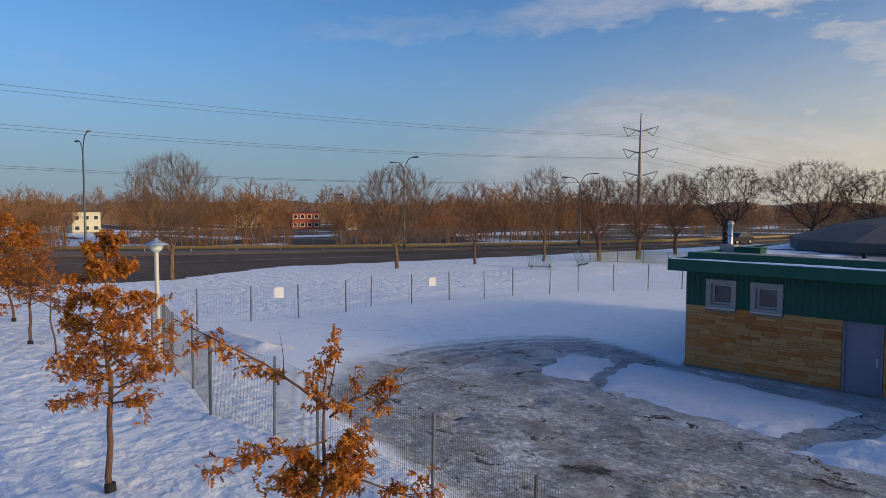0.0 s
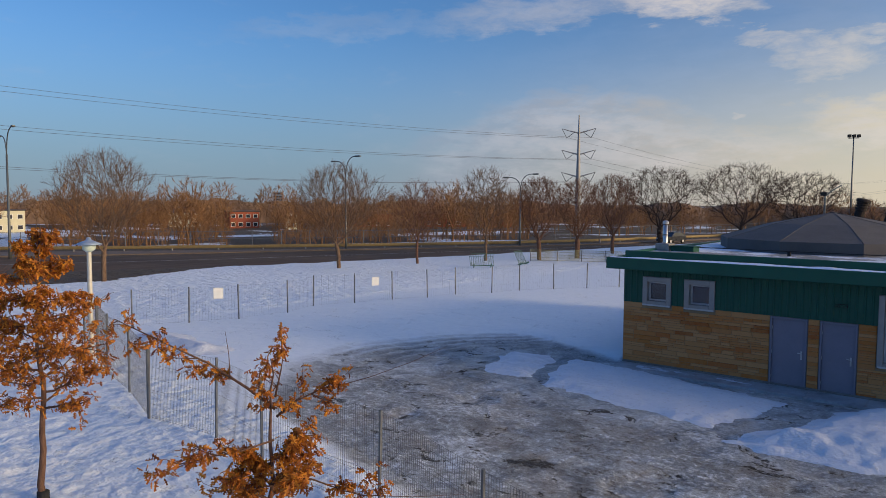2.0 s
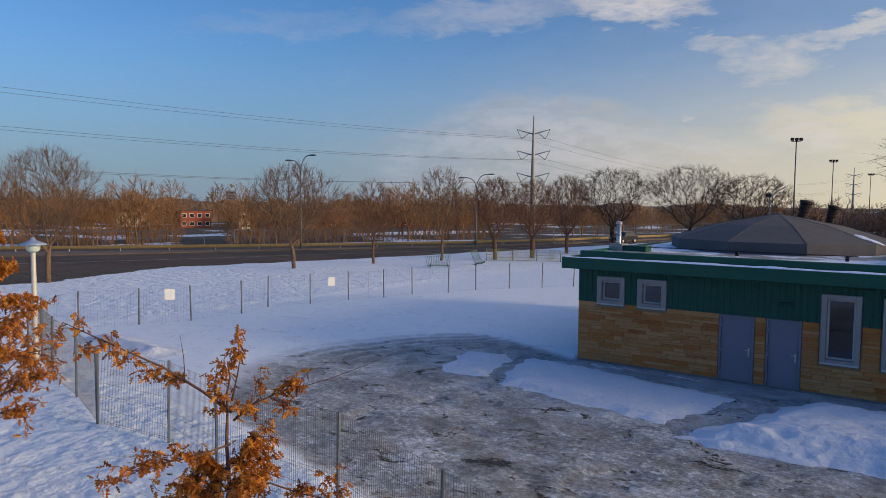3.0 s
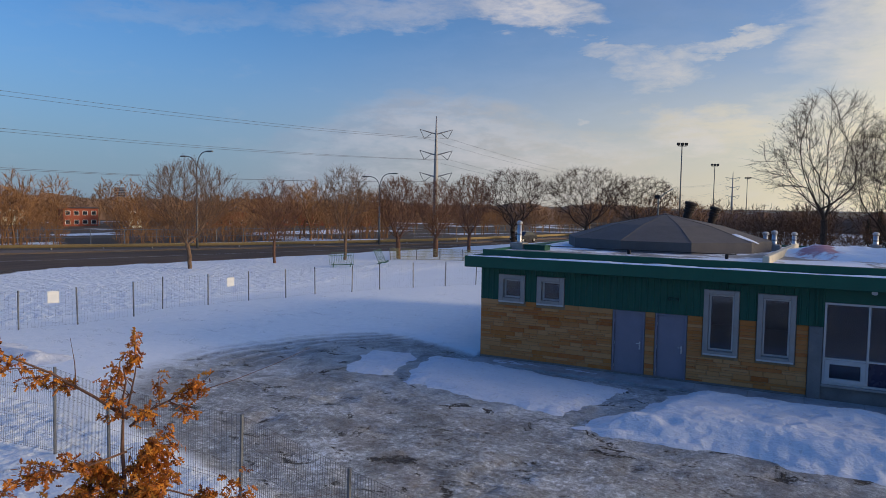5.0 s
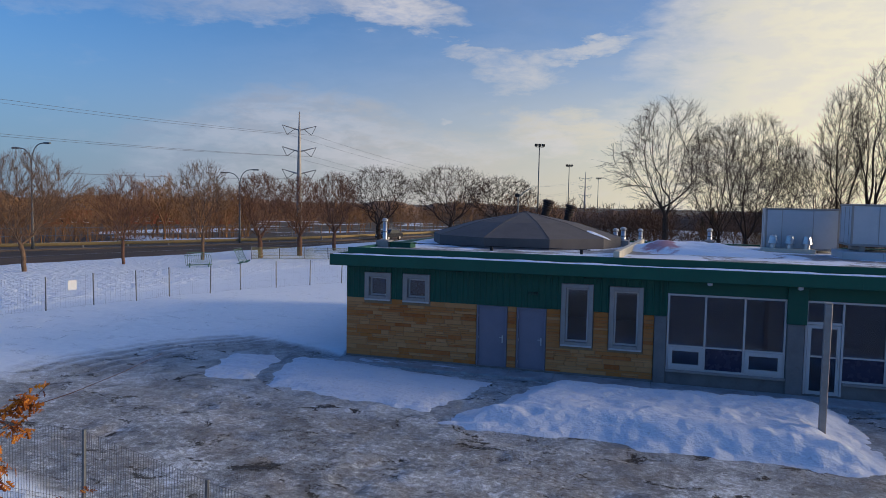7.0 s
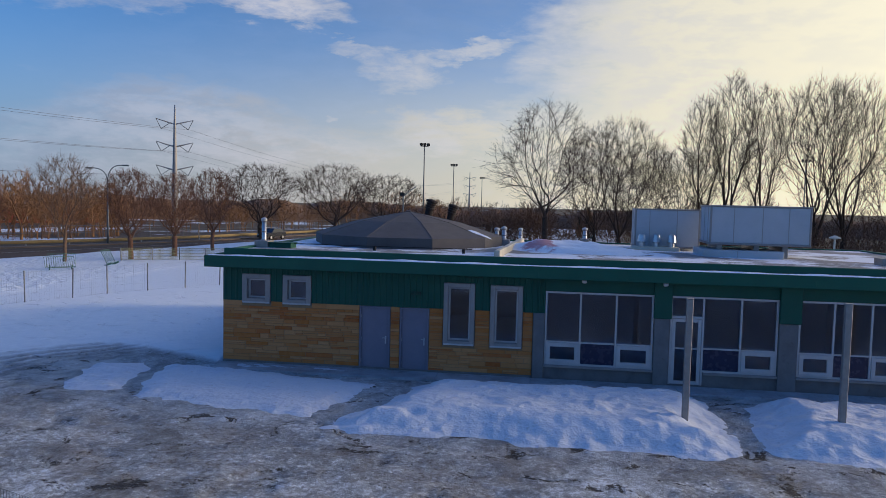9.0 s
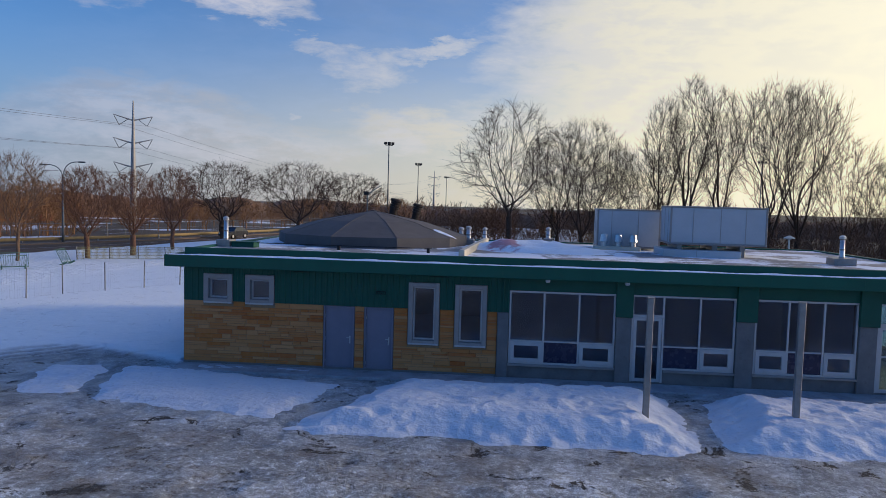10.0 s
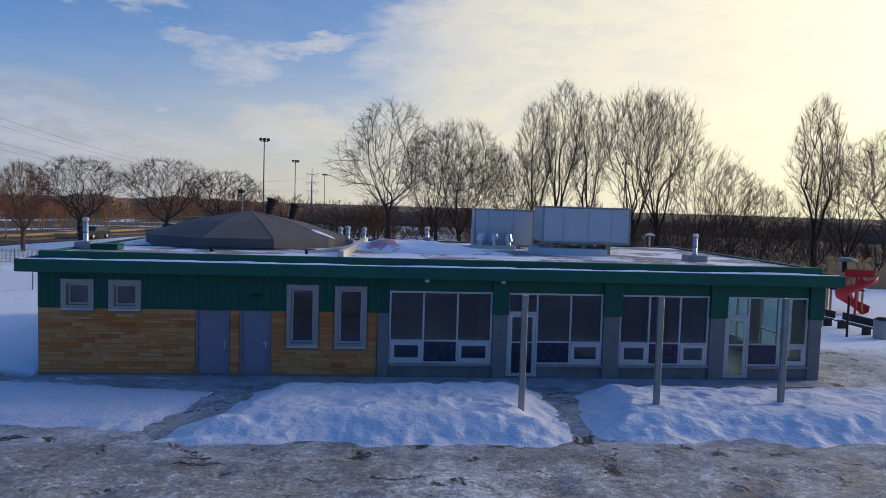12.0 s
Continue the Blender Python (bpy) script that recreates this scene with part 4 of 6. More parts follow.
for k in range(18):
    part("paving_slab", Mesh().box(k * 1.5 + 0.004, min((k + 1) * 1.5, LONG) - 0.004, -1.00, -0.065, -0.12, 0.044, 0.008), PAVING, walkway)

# small fittings under the eaves
for x in (12.10, 14.58):
    l = thing("wall_light", "small pale lamp housing under the eaves", "wall light", PLAN @ pose(x, -0.34, 3.31), "eaves lamps", surveyed=False)
    part("housing", Mesh().box(-0.07, 0.07, -0.07, 0.07, -0.09, 0.0, 0.012), FRAME_WHITE, l)
    part("lens", Mesh().lathe([(0.05, -0.10), (0.055, -0.09)], 12), SIGN_WHITE, l)
for x, z, w in ((3.95, 3.27, 0.28), (6.70, 2.64, 0.16), (8.6, 3.27, 0.28)):
    v = part("wall_vent", Mesh().box(x - w, x + w, -0.10, -0.035, z - 0.05, z + 0.05, 0.01), DARK_METAL, building, "small dark louvre on the siding")
    for k in range(3):
        part("slat", Mesh().box(x - w + .01, x + w - .01, -0.115, -0.10, z - 0.04 + k * .03, z - 0.025 + k * .03), GREEN, v)
part("downpipe", Mesh().tube([(10.72, -0.10, 3.3), (10.72, -0.10, 2.20)], 0.035, 8), GREEN, building)

# ---- things on the roof ----
ROOF_Z *= PLAN_SCALE


def lantern_frame(m):
    """The pose m, drawn in a little with its size towards the front of the roof."""
    at = Matrix.Translation((12.33, -22.65, 5.39))
    return Matrix.Translation((0, 0, -0.16)) @ at @ Matrix.Scale(0.94, 4) @ at.inverted() @ m


def dome():
    cx, cy, R, n = 4.62, 8.35, 4.25, 10
    d = thing("roof_lantern", "dark grey faceted tent-like roof over a cream drum", "roof structure", lantern_frame(pose(cx, cy, 0, 0, 0, 9)))
    ring = [(math.cos(2 * math.pi * k / n), math.sin(2 * math.pi * k / n)) for k in range(n)]
    top = 5.22
    for k in range(n):
        (x0, y0), (x1, y1) = ring[k], ring[(k + 1) % n]
        M = Mesh()
        r = [(R, 4.20), (R * 0.55, 4.78), (0.10, top)]
        for rr, z in r:
            M.v += [(x0 * rr, y0 * rr, z), (x1 * rr, y1 * rr, z)]
        M.v += [(x0 * R, y0 * R, 3.76), (x1 * R, y1 * R, 3.76)]
        M.f += [(0, 1, 3, 2), (2, 3, 5, 4), (6, 7, 1, 0)]
        M.v += [(p[0] * 0.985, p[1] * 0.985, p[2] - 0.05) for p in M.v[:6]] + [(p[0] * .985, p[1] * .985, p[2] + .002) for p in M.v[6:8]]
        M.f += [(10, 11, 9, 8), (12, 13, 11, 10), (8, 9, 15, 14), (6, 14, 15, 7)]
        part("roof_facet", M, SHINGLE, d)
        part("hip", Mesh().tube([(x0 * R, y0 * R, 4.205), (x0 * R * .55, y0 * R * .55, 4.785), (x0 * .1, y0 * .1, top + .003)], 0.008, 6), SHINGLE, d)
        Rd = R * 0.93
        part("drum_panel", Mesh().face_set([(x0 * Rd, y0 * Rd, 3.55), (x1 * Rd, y1 * Rd, 3.55), (x1 * Rd, y1 * Rd, 4.08), (x0 * Rd, y0 * Rd, 4.08),
                                            (x0 * Rd * .97, y0 * Rd * .97, 3.55), (x1 * Rd * .97, y1 * Rd * .97, 3.55), (x1 * Rd * .97, y1 * Rd * .97, 4.08), (x0 * Rd * .97, y0 * Rd * .97, 4.08)],
                                           [(0, 1, 2, 3), (5, 4, 7, 6), (3, 2, 6, 7), (1, 0, 4, 5), (0, 3, 7, 4), (2, 1, 5, 6)]), CREAM, d)
    part("finial", Mesh().lathe([(0.16, top - .05), (0.14, top + .03), (0.05, top + .05)], n), SHINGLE, d)
    return d


dome()
def dome_snow():
    """A thin remnant of snow lying on one facet of the lantern roof."""
    M = Mesh()
    n = 18
    def on_facet(u, v, lift):
        r, a = 3.62 + u, radians(-21.0) + v / 3.6
        e = r * math.cos(a + radians(9.0)) / math.cos(radians(18))
        return 4.62 + r * math.cos(a), 8.35 + r * math.sin(a), 4.20 + (4.25 - e) / 1.9125 * 0.58 + lift
    M.v.append(on_facet(0, 0, 0.05))
    for lift, s in ((0.035, 0.7), (-0.01, 1.0)):
        for k in range(n):
            t = 2 * math.pi * k / n
            w = s * (1.0 + 0.22 * math.sin(3 * t + 1) + 0.12 * math.sin(7 * t))
            M.v.append(on_facet(0.52 * w * math.cos(t), 0.26 * w * math.sin(t), lift))
    for k in range(n):
        q = (k + 1) % n
        M.f += [(0, 1 + k, 1 + q), (1 + k, 1 + n + k, 1 + n + q, 1 + q)]
    solid("snow_patch", M, SNOW, "leftover patch of snow on the dark roof facet", "snow", smooth=True, m=lantern_frame(Matrix()))


dome_snow()


def cowl(x, y, z, lean, h, r):
    v = thing("roof_ventilator", "dark louvred ventilator leaning on the dark roof", "ventilator", lantern_frame(pose(x, y, z, 0, lean, 0)), "dark ventilators")
    part("pipe", Mesh().lathe([(r * .85, -0.7), (r * .85, h * 0.95)], 14), COWL, v)
    for k in range(3):
        part("louvre", Mesh().lathe([(r * .86, h * .42 + k * .11), (r * 1.12, h * .42 + k * .11 + .02), (r * 1.05, h * .42 + k * .11 + .085), (r * .86, h * .42 + k * .11 + .10)], 14), COWL, v)
    part("cap", Mesh().lathe([(r * 1.15, h * .42 + .33), (r * 1.3, h * .42 + .36), (r * 1.2, h * .42 + .44), (r * .4, h * .42 + .48)], 14), COWL, v)


cowl(5.40, 8.9, 5.16, 14, 0.42, 0.21)
cowl(6.25, 9.8, 4.98, 14, 0.36, 0.19)


def flue(x, y, h, r, box=0.0, label="slim steel flue with a cap on the roof", cone=False):
    v = thing("roof_flue", label, "flue", pose(x, y, ROOF_Z), "roof flues")
    base = 0.0
    if box:
        part("curb", Mesh().box(-box, box, -box, box, -0.08, 0.22, 0.015), GALV, v)
        base = 0.2
    part("pipe", Mesh().lathe([(r * 1.3, base), (r, base + .08), (r * .92, h - .12)], 12), STEEL, v, smooth=True)
    if cone:
        part("cap", Mesh().lathe([(r * 1.25, h - .14), (r * 1.45, h - .10), (r * 1.0, h + .05), (r * .6, h + .08)], 12), STEEL, v)
    else:
        part("cap", Mesh().lathe([(r * 1.25, h - .10), (r * 1.3, h - .02), (r * .5, h + .03)], 12), STEEL, v)
        part("collar", Mesh().lathe([(r * 1.12, h * .5), (r * 1.12, h * .5 + .05)], 12), GALV, v)


flue(1.02, 1.21, 1.02, 0.085, 0.26, "steel flue on a square curb at the roof edge")
part_box = thing("roof_hatch", "low green metal box on the roof", "roof hatch", pose(1.75, 1.21, ROOF_Z))
part("body", Mesh().box(-0.42, 0.42, -0.25, 0.25, -0.08, 0.14, 0.015), GREEN, part_box)
part("lid", Mesh().box(-0.45, 0.45, -0.28, 0.28, 0.142, 0.17, 0.008), GREEN, part_box)
flue(8.55, 8.9, 0.66, 0.10)
flue(9.02, 7.6, 0.76, 0.10, 0.25)
flue(9.55, 9.6, 0.66, 0.09)
flue(12.42, 11.0, 0.72, 0.10, 0.2, "steel flue far back on the roof")
flue(22.35, 3.3, 0.98, 0.085, 0.36, "steel flue on a square curb")
plinth = thing("vent_plinth", "pale plinth carrying three vents", "plinth", pose(15.25, 7.6, ROOF_Z))
part("body", Mesh().box(-0.95, 0.95, -0.4, 0.4, -0.1, 0.14, 0.02), CREAM, plinth)
for x in (14.72, 15.30, 15.90):
    v = thing("roof_vent", "short flared steel roof vent", "vent", pose(x, 7.5, ROOF_Z + 0.14), "flared vents on a plinth")
    part("pipe", Mesh().lathe([(0.12, 0.0), (0.11, 0.22)], 12), STEEL, v)
    part("hood", Mesh().lathe([(0.17, 0.16), (0.19, 0.20), (0.13, 0.48), (0.06, 0.52)], 12), STEEL, v)


def air_unit(x0, x1, y0, y1, z0, z1, seams, label, legs):
    u = thing("air_handling_unit", label, "air handler", pose(0, 0, 0), "rooftop air handlers")
    part("casing", Mesh().box(x0, x1, y0, y1, z0, z1, 0.02), AC_PAINT, u)
    part("top_trim", Mesh().box(x0 - .03, x1 + .03, y0 - .03, y1 + .03, z1 + .001, z1 + .06, 0.012), FRAME_GREY, u)
    part("base_trim", Mesh().box(x0 - .03, x1 + .03, y0 - .03, y1 + .03, z0 - .07, z0 - .001, 0.012), FRAME_GREY, u)
    for k, x in enumerate(seams):
        part("seam", Mesh().box(x - .014, x + .014, y0 - .012, y0 + .01, z0 + .02, z1 - .02), PYLON, u)
    for y in np.arange(y0 + .5, y1, .8):
        part("seam", Mesh().box(x0 - .012, x0 + .01, y - .014, y + .014, z0 + .02, z1 - .02), PYLON, u)
    for x in (x0, x1):
        part("corner_post", Mesh().box(x - .02 - .03 * (x == x1), x + .02 + .03 * (x == x0), y0 - .016, y0 + .03, z0, z1, 0.004), FRAME_GREY, u)
    for x in legs:
        part("skid", Mesh().box(x - .1, x + .1, y0 + .15, y1 - .15, ROOF_Z - .06, z0 - .07, 0.01), GALV, u)
    return u


air_unit(14.55, 17.13, 7.9, 10.0, 3.86, 5.38, (15.13, 16.23), "long pale grey rooftop air handling unit", ())
air_unit(17.05, 20.53, 5.0, 7.3, 4.22, 5.56, (17.88, 18.88, 19.78), "pale grey boxy rooftop air handler raised on a steel frame", (17.43, 18.73, 19.73))
curb = thing("unit_curb", "low pale metal curb under the air handler", "plinth", pose(0, 0, 0))
part("body", Mesh().box(16.75, 19.55, 4.55, 6.9, ROOF_Z - .08, 3.97, 0.02), AC_PAINT, curb)
part("joint", Mesh().box(17.95, 17.97, 4.54, 4.56, ROOF_Z - .04, 3.96), PYLON, curb)


def roof_mound():
    xs, ys = np.linspace(-4.0, 5.0, 110), np.linspace(-2.6, 2.6, 64)
    X, Y = np.meshgrid(xs, ys)
    e = sstep(1.0 - (np.abs(X - 0.5) / 4.5) ** 2 - (np.abs(Y) / 2.6) ** 2, 0.0, 0.75)
    Z = e * (0.10 + 0.42 * fbm(X * 0.7, Y * 0.7, 51, 4) * (1.2 - 0.12 * (X + 1.2) ** 2 * (X > -1.2))) - 0.06
    Z = np.maximum(Z, -0.06)
    i = np.arange(X.size).reshape(X.shape)
    q = np.stack([i[:-1, :-1], i[:-1, 1:], i[1:, 1:], i[1:, :-1]], -1).reshape(-1, 4)
    me = array_mesh("roof_snow", np.stack([X, Y, Z], -1).reshape(-1, 3), q, STAINED, True)
    solid("roof_snow", me, STAINED, "heap of snow on the roof with a red stain", "snow", m=pose(12.6, 5.6, ROOF_Z - 0.02))


roof_mound()
low_pipe = thing("roof_conduit", "thin dark conduit along the roof on small blocks", "conduit", pose(0, 0, 0))
part("conduit", Mesh().tube([(1.4, 1.2, 3.86), (8.6, 1.6, 3.86)], 0.014, 6), DARK_METAL, low_pipe)
for x in np.arange(1.9, 8.6, 3.2):
    part("block", Mesh().box(x - .05, x + .05, 1.18 + .0556 * (x - 1.4), 1.28 + .0556 * (x - 1.4), 3.66, 3.845, .01), DARK_METAL, low_pipe)
divider = thing("roof_divider", "low pale flashing wall across the roof", "flashing", pose(0, 0, 0))
part("upstand", Mesh().box(9.55, 9.75, 0.2, 9.9, 3.62, 3.94, .02), CREAM, divider)


# ---- snow banks in the yard ----
def bank(label, outline, h, seed, flat, rough, R=0.8):
    """A bank of snow filling a rounded four-sided plot: outline is x0, x1, y0, y1 and the leans of its two sides."""
    x0, x1, y0, y1, lean_a, lean_b, skew = outline
    xs, ys = np.arange(x0 - 1.5, x1 + 1.5, 0.07), np.arange(y0 - 0.6, y1 + 0.6, 0.07)
    X, Y = np.meshgrid(xs, ys)
    shift = skew * (X - (x0 + x1) / 2)
    left, right = x0 + lean_a * (Y - (y0 + y1) / 2), x1 + lean_b * (Y - (y0 + y1) / 2)
    wob = min(0.7, flat * 0.9) * (fbm(X * 0.6, Y * 0.6, seed, 3) - 0.5) + 0.35 * (fbm(X * 2.5, Y * 2.5, seed + 9, 2) - 0.5)
    R = min(R, (x1 - x0) * 0.45, (y1 - y0) * 0.45)
    qx, qy = np.abs(X - (left + right) / 2) - (right - left) / 2 + R, np.abs(Y - (y0 + y1) / 2) - (y1 - y0) / 2 + R
    d = R - np.hypot(np.maximum(qx, 0), np.maximum(qy, 0)) - np.minimum(np.maximum(qx, qy), 0) + wob
    body = sstep(d, -0.05, flat)
    clods = np.maximum(fbm(X * 4.2, Y * 4.4, seed + 4, 3) - 0.44, 0.0)
    lumps = rough * (0.60 * (fbm(X * 1.1, Y * 1.3, seed + 3, 4) - 0.5) + 0.36 * clods * sstep(fbm(X * 0.5, Y * 0.5, seed + 6, 2), 0.3, 0.6))
    Z = body * (h + lumps) - 0.10 * (1 - sstep(d, -0.35, 0.05))
    Y = Y + shift
    Z = Z + np.minimum(ground_height(X, Y), 0.05) * (1 - body * 0.6) + 0.004
    keep = (d > -0.45)
    i = np.arange(X.size).reshape(X.shape)
    q = np.stack([i[:-1, :-1], i[:-1, 1:], i[1:, 1:], i[1:, :-1]], -1).reshape(-1, 4)
    q = q[keep.ravel()[q].all(axis=1)]
    used, inv = np.unique(q, return_inverse=True)
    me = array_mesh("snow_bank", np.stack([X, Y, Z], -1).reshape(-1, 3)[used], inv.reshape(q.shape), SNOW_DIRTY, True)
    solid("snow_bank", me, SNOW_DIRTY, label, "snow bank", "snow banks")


bank("flat slab of old snow before the stone wall", (-0.15, 6.15, -6.05, -2.35, -0.36, 0.20, -0.10), 0.09, 61, 0.60, 0.05, 0.3)
bank("small broken patch of snow beside tyre ruts", (-2.5, -0.75, -5.6, -2.4, -0.45, -0.30, 0.05), 0.07, 63, 0.55, 0.14, 0.5)
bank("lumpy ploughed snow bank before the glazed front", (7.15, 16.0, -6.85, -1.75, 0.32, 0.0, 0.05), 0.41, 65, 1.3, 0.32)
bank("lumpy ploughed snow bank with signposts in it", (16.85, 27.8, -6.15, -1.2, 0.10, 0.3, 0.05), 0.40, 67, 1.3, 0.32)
bank("thin fringe of snow at the foot of the stone wall", (1.4, 5.6, -1.95, -1.35, 0.0, 0.0, 0.064), 0.05, 69, 0.25, 0.03)
bank("smooth rounded drift by the mesh fence", (-15.6, -9.2, -12.0, -9.4, 0.2, 0.2, 0.0), 0.40, 71, 2.0, 0.02, 1.3)


def signpost(x, y, h):
    p = thing("signpost", "plain square grey steel post standing in snow", "post", pose(x, y, 0.0), "grey steel posts")
    part("post", Mesh().box(-0.075, 0.075, -0.075, 0.075, -0.3, h, 0.012), GALV, p)
    part("cap", Mesh().box(-0.08, 0.08, -0.08, 0.08, h + .001, h + 0.02, 0.006), GALV, p)


signpost(14.92, -4.87, 3.26)
signpost(18.55, -4.42, 3.26)
signpost(22.14, -3.88, 3.24)


# ---- fences ----
def wire_set(w, h, z0, pitch, rows, r, bow=0.0):
    """Welded wires: uprights pitch apart and level wires at the given heights."""
    n = max(int(w / pitch), 2)
    ends = [((w * (k + 0.5) / n, 0, z0), (w * (k + 0.5) / n, 0, z0 + h)) for k in range(n)]
    ends += [((0, -bow, z), (w, -bow, z)) for z in rows]
    P0, P1 = np.array([e[0] for e in ends], float), np.array([e[1] for e in ends], float)
    return bars(P0, P1, np.full(len(ends), r), np.full(len(ends), r))


def bars(P0, P1, R0, R1, sides=3):
    """Corners and faces of many thin tapered bars."""
    d = P1 - P0
    ln = np.linalg.norm(d, axis=1, keepdims=True)
    d = d / np.maximum(ln, 1e-6)
    ref = np.where(np.abs(d[:, 2:3]) > 0.9, np.array([[1.0, 0, 0]]), np.array([[0, 0, 1.0]]))
    a = np.cross(d, ref)
    a /= np.linalg.norm(a, axis=1, keepdims=True)
    b = np.cross(d, a)
    ang = np.arange(sides) * 2 * math.pi / sides
    ring = a[:, None, :] * np.cos(ang)[None, :, None] + b[:, None, :] * np.sin(ang)[None, :, None]
    V = np.concatenate([P0[:, None, :] + ring * R0[:, None, None], P1[:, None, :] + ring * R1[:, None, None]], axis=1)
    base = (np.arange(len(P0)) * 2 * sides)[:, None, None]
    j = np.arange(sides)
    q = np.stack([j, (j + 1) % sides, sides + (j + 1) % sides, sides + j], -1)[None]
    return V.reshape(-1, 3), (base + q).reshape(-1, 4)


def mesh_fence(points, h, pitch, rows, r, label, lean, wire_mat, name="mesh_fence", post_r=0.03, group="", diag=False):
    """Posts at the given points with a wire panel between each two."""
    f = thing(name, label, "fence", pose(points[0][0], points[0][1], 0), group, surveyed=False)
    ox, oy = points[0]
    rnd = random.Random(len(points) * 7)
    post = Mesh().tube([(0, 0, -0.3), (0, 0, h + 0.06)], post_r, 6).mesh("post", FENCE_GREY)
    for x, y in points:
        z = float(ground_height(np.array([x]), np.array([y]))[0])
        part("post", post, FENCE_GREY, f, m=pose(x - ox, y - oy, z, rnd.uniform(-lean, lean), rnd.uniform(-lean, lean), 0))
    for (x0, y0), (x1, y1) in zip(points, points[1:]):
        z0, z1 = (float(ground_height(np.array([x]), np.array([y]))[0]) for x, y in ((x0, y0), (x1, y1)))
        w = math.hypot(x1 - x0, y1 - y0)
        v, q = wire_set(w, h, 0.04, pitch, rows, r)
        me = array_mesh("wire_panel", v, q, wire_mat)
        tilt = math.degrees(math.atan2(z1 - z0, w))
        part("wire_panel", me, wire_mat, f, m=pose(x0 - ox, y0 - oy, z0, rnd.uniform(-lean, lean), -tilt, math.degrees(math.atan2(y1 - y0, x1 - x0))))
    return f


NEAR_ROWS = [0.05, 0.10, 0.38, 0.66, 0.72, 1.0, 1.28, 1.34, 1.62, 1.78]
mesh_fence([(-13.9, -13.43), (-12.0, -13.71), (-9.55, -14.35), (-6.85, -14.80), (-4.20, -15.45)], 1.78, 0.055, NEAR_ROWS, 0.0027,
           "leaning welded wire mesh fence on grey posts in snow", 1.6, FENCE_GREY, group="wire fences")
mesh_fence([(-4.15, -15.46), (-1.70, -15.05), (0.55, -15.30), (3.82, -15.14), (6.50, -15.70), (9.4, -16.3), (12.4, -17.2)], 1.74, 0.055, NEAR_ROWS, 0.0028,
           "welded wire mesh fence on grey posts along the icy yard", 1.0, FENCE_GREY, group="wire fences")
mesh_fence([(-13.9, -13.43), (-16.0, -12.2), (-17.1, -10.4), (-16.25, -8.3), (-15.55, -6.3), (-15.5, -3.75), (-16.4, -1.6), (-15.75, 0.55), (-15.35, 2.85), (-14.6, 4.8), (-14.3, 6.8), (-13.3, 8.85), (-12.75, 10.8),
            (-11.6, 12.7), (-10.5, 14.7), (-9.4, 16.7), (-8.3, 18.7), (-7.2, 20.7)], 1.50, 0.12, [0.05, 0.45, 0.85, 1.20, 1.48], 0.0016,
           "long thin wire fence on slim posts across the snowfield", 1.5, FENCE_GREY, post_r=0.032, group="wire fences")


def notice(x, y, z, w, h, rz, label):
    n = thing("notice_board", label, "sign", pose(x, y, z, 0, 0, rz), "notices on the fence", surveyed=False)
    part("board", Mesh().box(-w / 2, w / 2, -0.01, 0.01, 0, h, 0.004), SIGN_WHITE, n)


notice(-15.80, -7.15, 1.10, 0.42, 0.48, 68, "blank-looking white notice fixed to the wire fence")
notice(-15.48, 1.75, 0.97, 0.42, 0.46, 80, "white notice fixed to the wire fence")


def crowd_barrier(x, y, rz, rx, w=2.2, h=1.1, mat=None):
    b = thing("crowd_barrier", "faded green metal barrier leaning over in the snow", "barrier", pose(x, y, 0.30, rx, 0, rz), "green barriers")
    mat = mat or GREEN_NET
    part("frame", Mesh().tube([(-w / 2, 0, 0), (-w / 2, 0, h), (w / 2, 0, h), (w / 2, 0, 0), (-w / 2, 0, 0)], 0.022, 6), mat, b)
    for k in range(12):
        px = -w / 2 + w * (k + 1) / 13
        part("bar", Mesh().tube([(px, 0, 0), (px, 0, h)], 0.009, 5), mat, b)
    for sx in (-0.7, 0.7):
        part("foot", Mesh().box(sx - .03, sx + .03, -.3, .3, -0.16, -0.02, .01), mat, b)


crowd_barrier(-23.7, 20.8, 48, -50, 1.9)
crowd_barrier(-24.0, 21.2, 38, -36, 1.8)
crowd_barrier(-23.1, 25.4, 105, -25, 1.6)
NET_OLIVE = mottled("olive_snow_fence", (0.26, 0.25, 0.10), (0.36, 0.33, 0.15), 4.0, 0.8, 0.0, 0.05)
mesh_fence([(-25.0, 28.8), (-23.2, 30.4), (-21.4, 31.6), (-19.4, 32.4), (-17.5, 33.1), (-15.5, 33.7)], 1.0, 0.085, [0.05, 0.3, 0.55, 0.8, 1.0], 0.014,
           "sagging olive-green slatted snow fence round the trees", 3.0, NET_OLIVE, "snow_fence", 0.035, "snow fences")


# ---- lamps, poles, pylons and wires ----
def path_light(x, y):
    l = thing("path_light", "white park lamp post with a blue-grey saucer shade", "lamp post", pose(x, y, 0.0) @ Matrix.Scale(0.975, 4), surveyed=False)
    part("pole", Mesh().lathe([(0.12, -0.3), (0.12, 0.28), (0.085, 0.34), (0.075, 3.75), (0.07, 3.80)], 14), POLE_PALE, l, smooth=True)
    part("globe", Mesh().lathe([(0.09, 3.78), (0.20, 3.86), (0.22, 4.0), (0.2, 4.04)], 16), LAMP_GLOBE, l, "greenish frosted globe", smooth=True)
    part("shade", Mesh().lathe([(0.42, 4.03), (0.43, 4.045), (0.20, 4.14), (0.09, 4.19), (0.06, 4.27), (0.01, 4.29)], 20), SHADE_BLUE, l, "blue-grey metal saucer shade", smooth=True)


LAMP_GLOBE = make_lamp_glass()
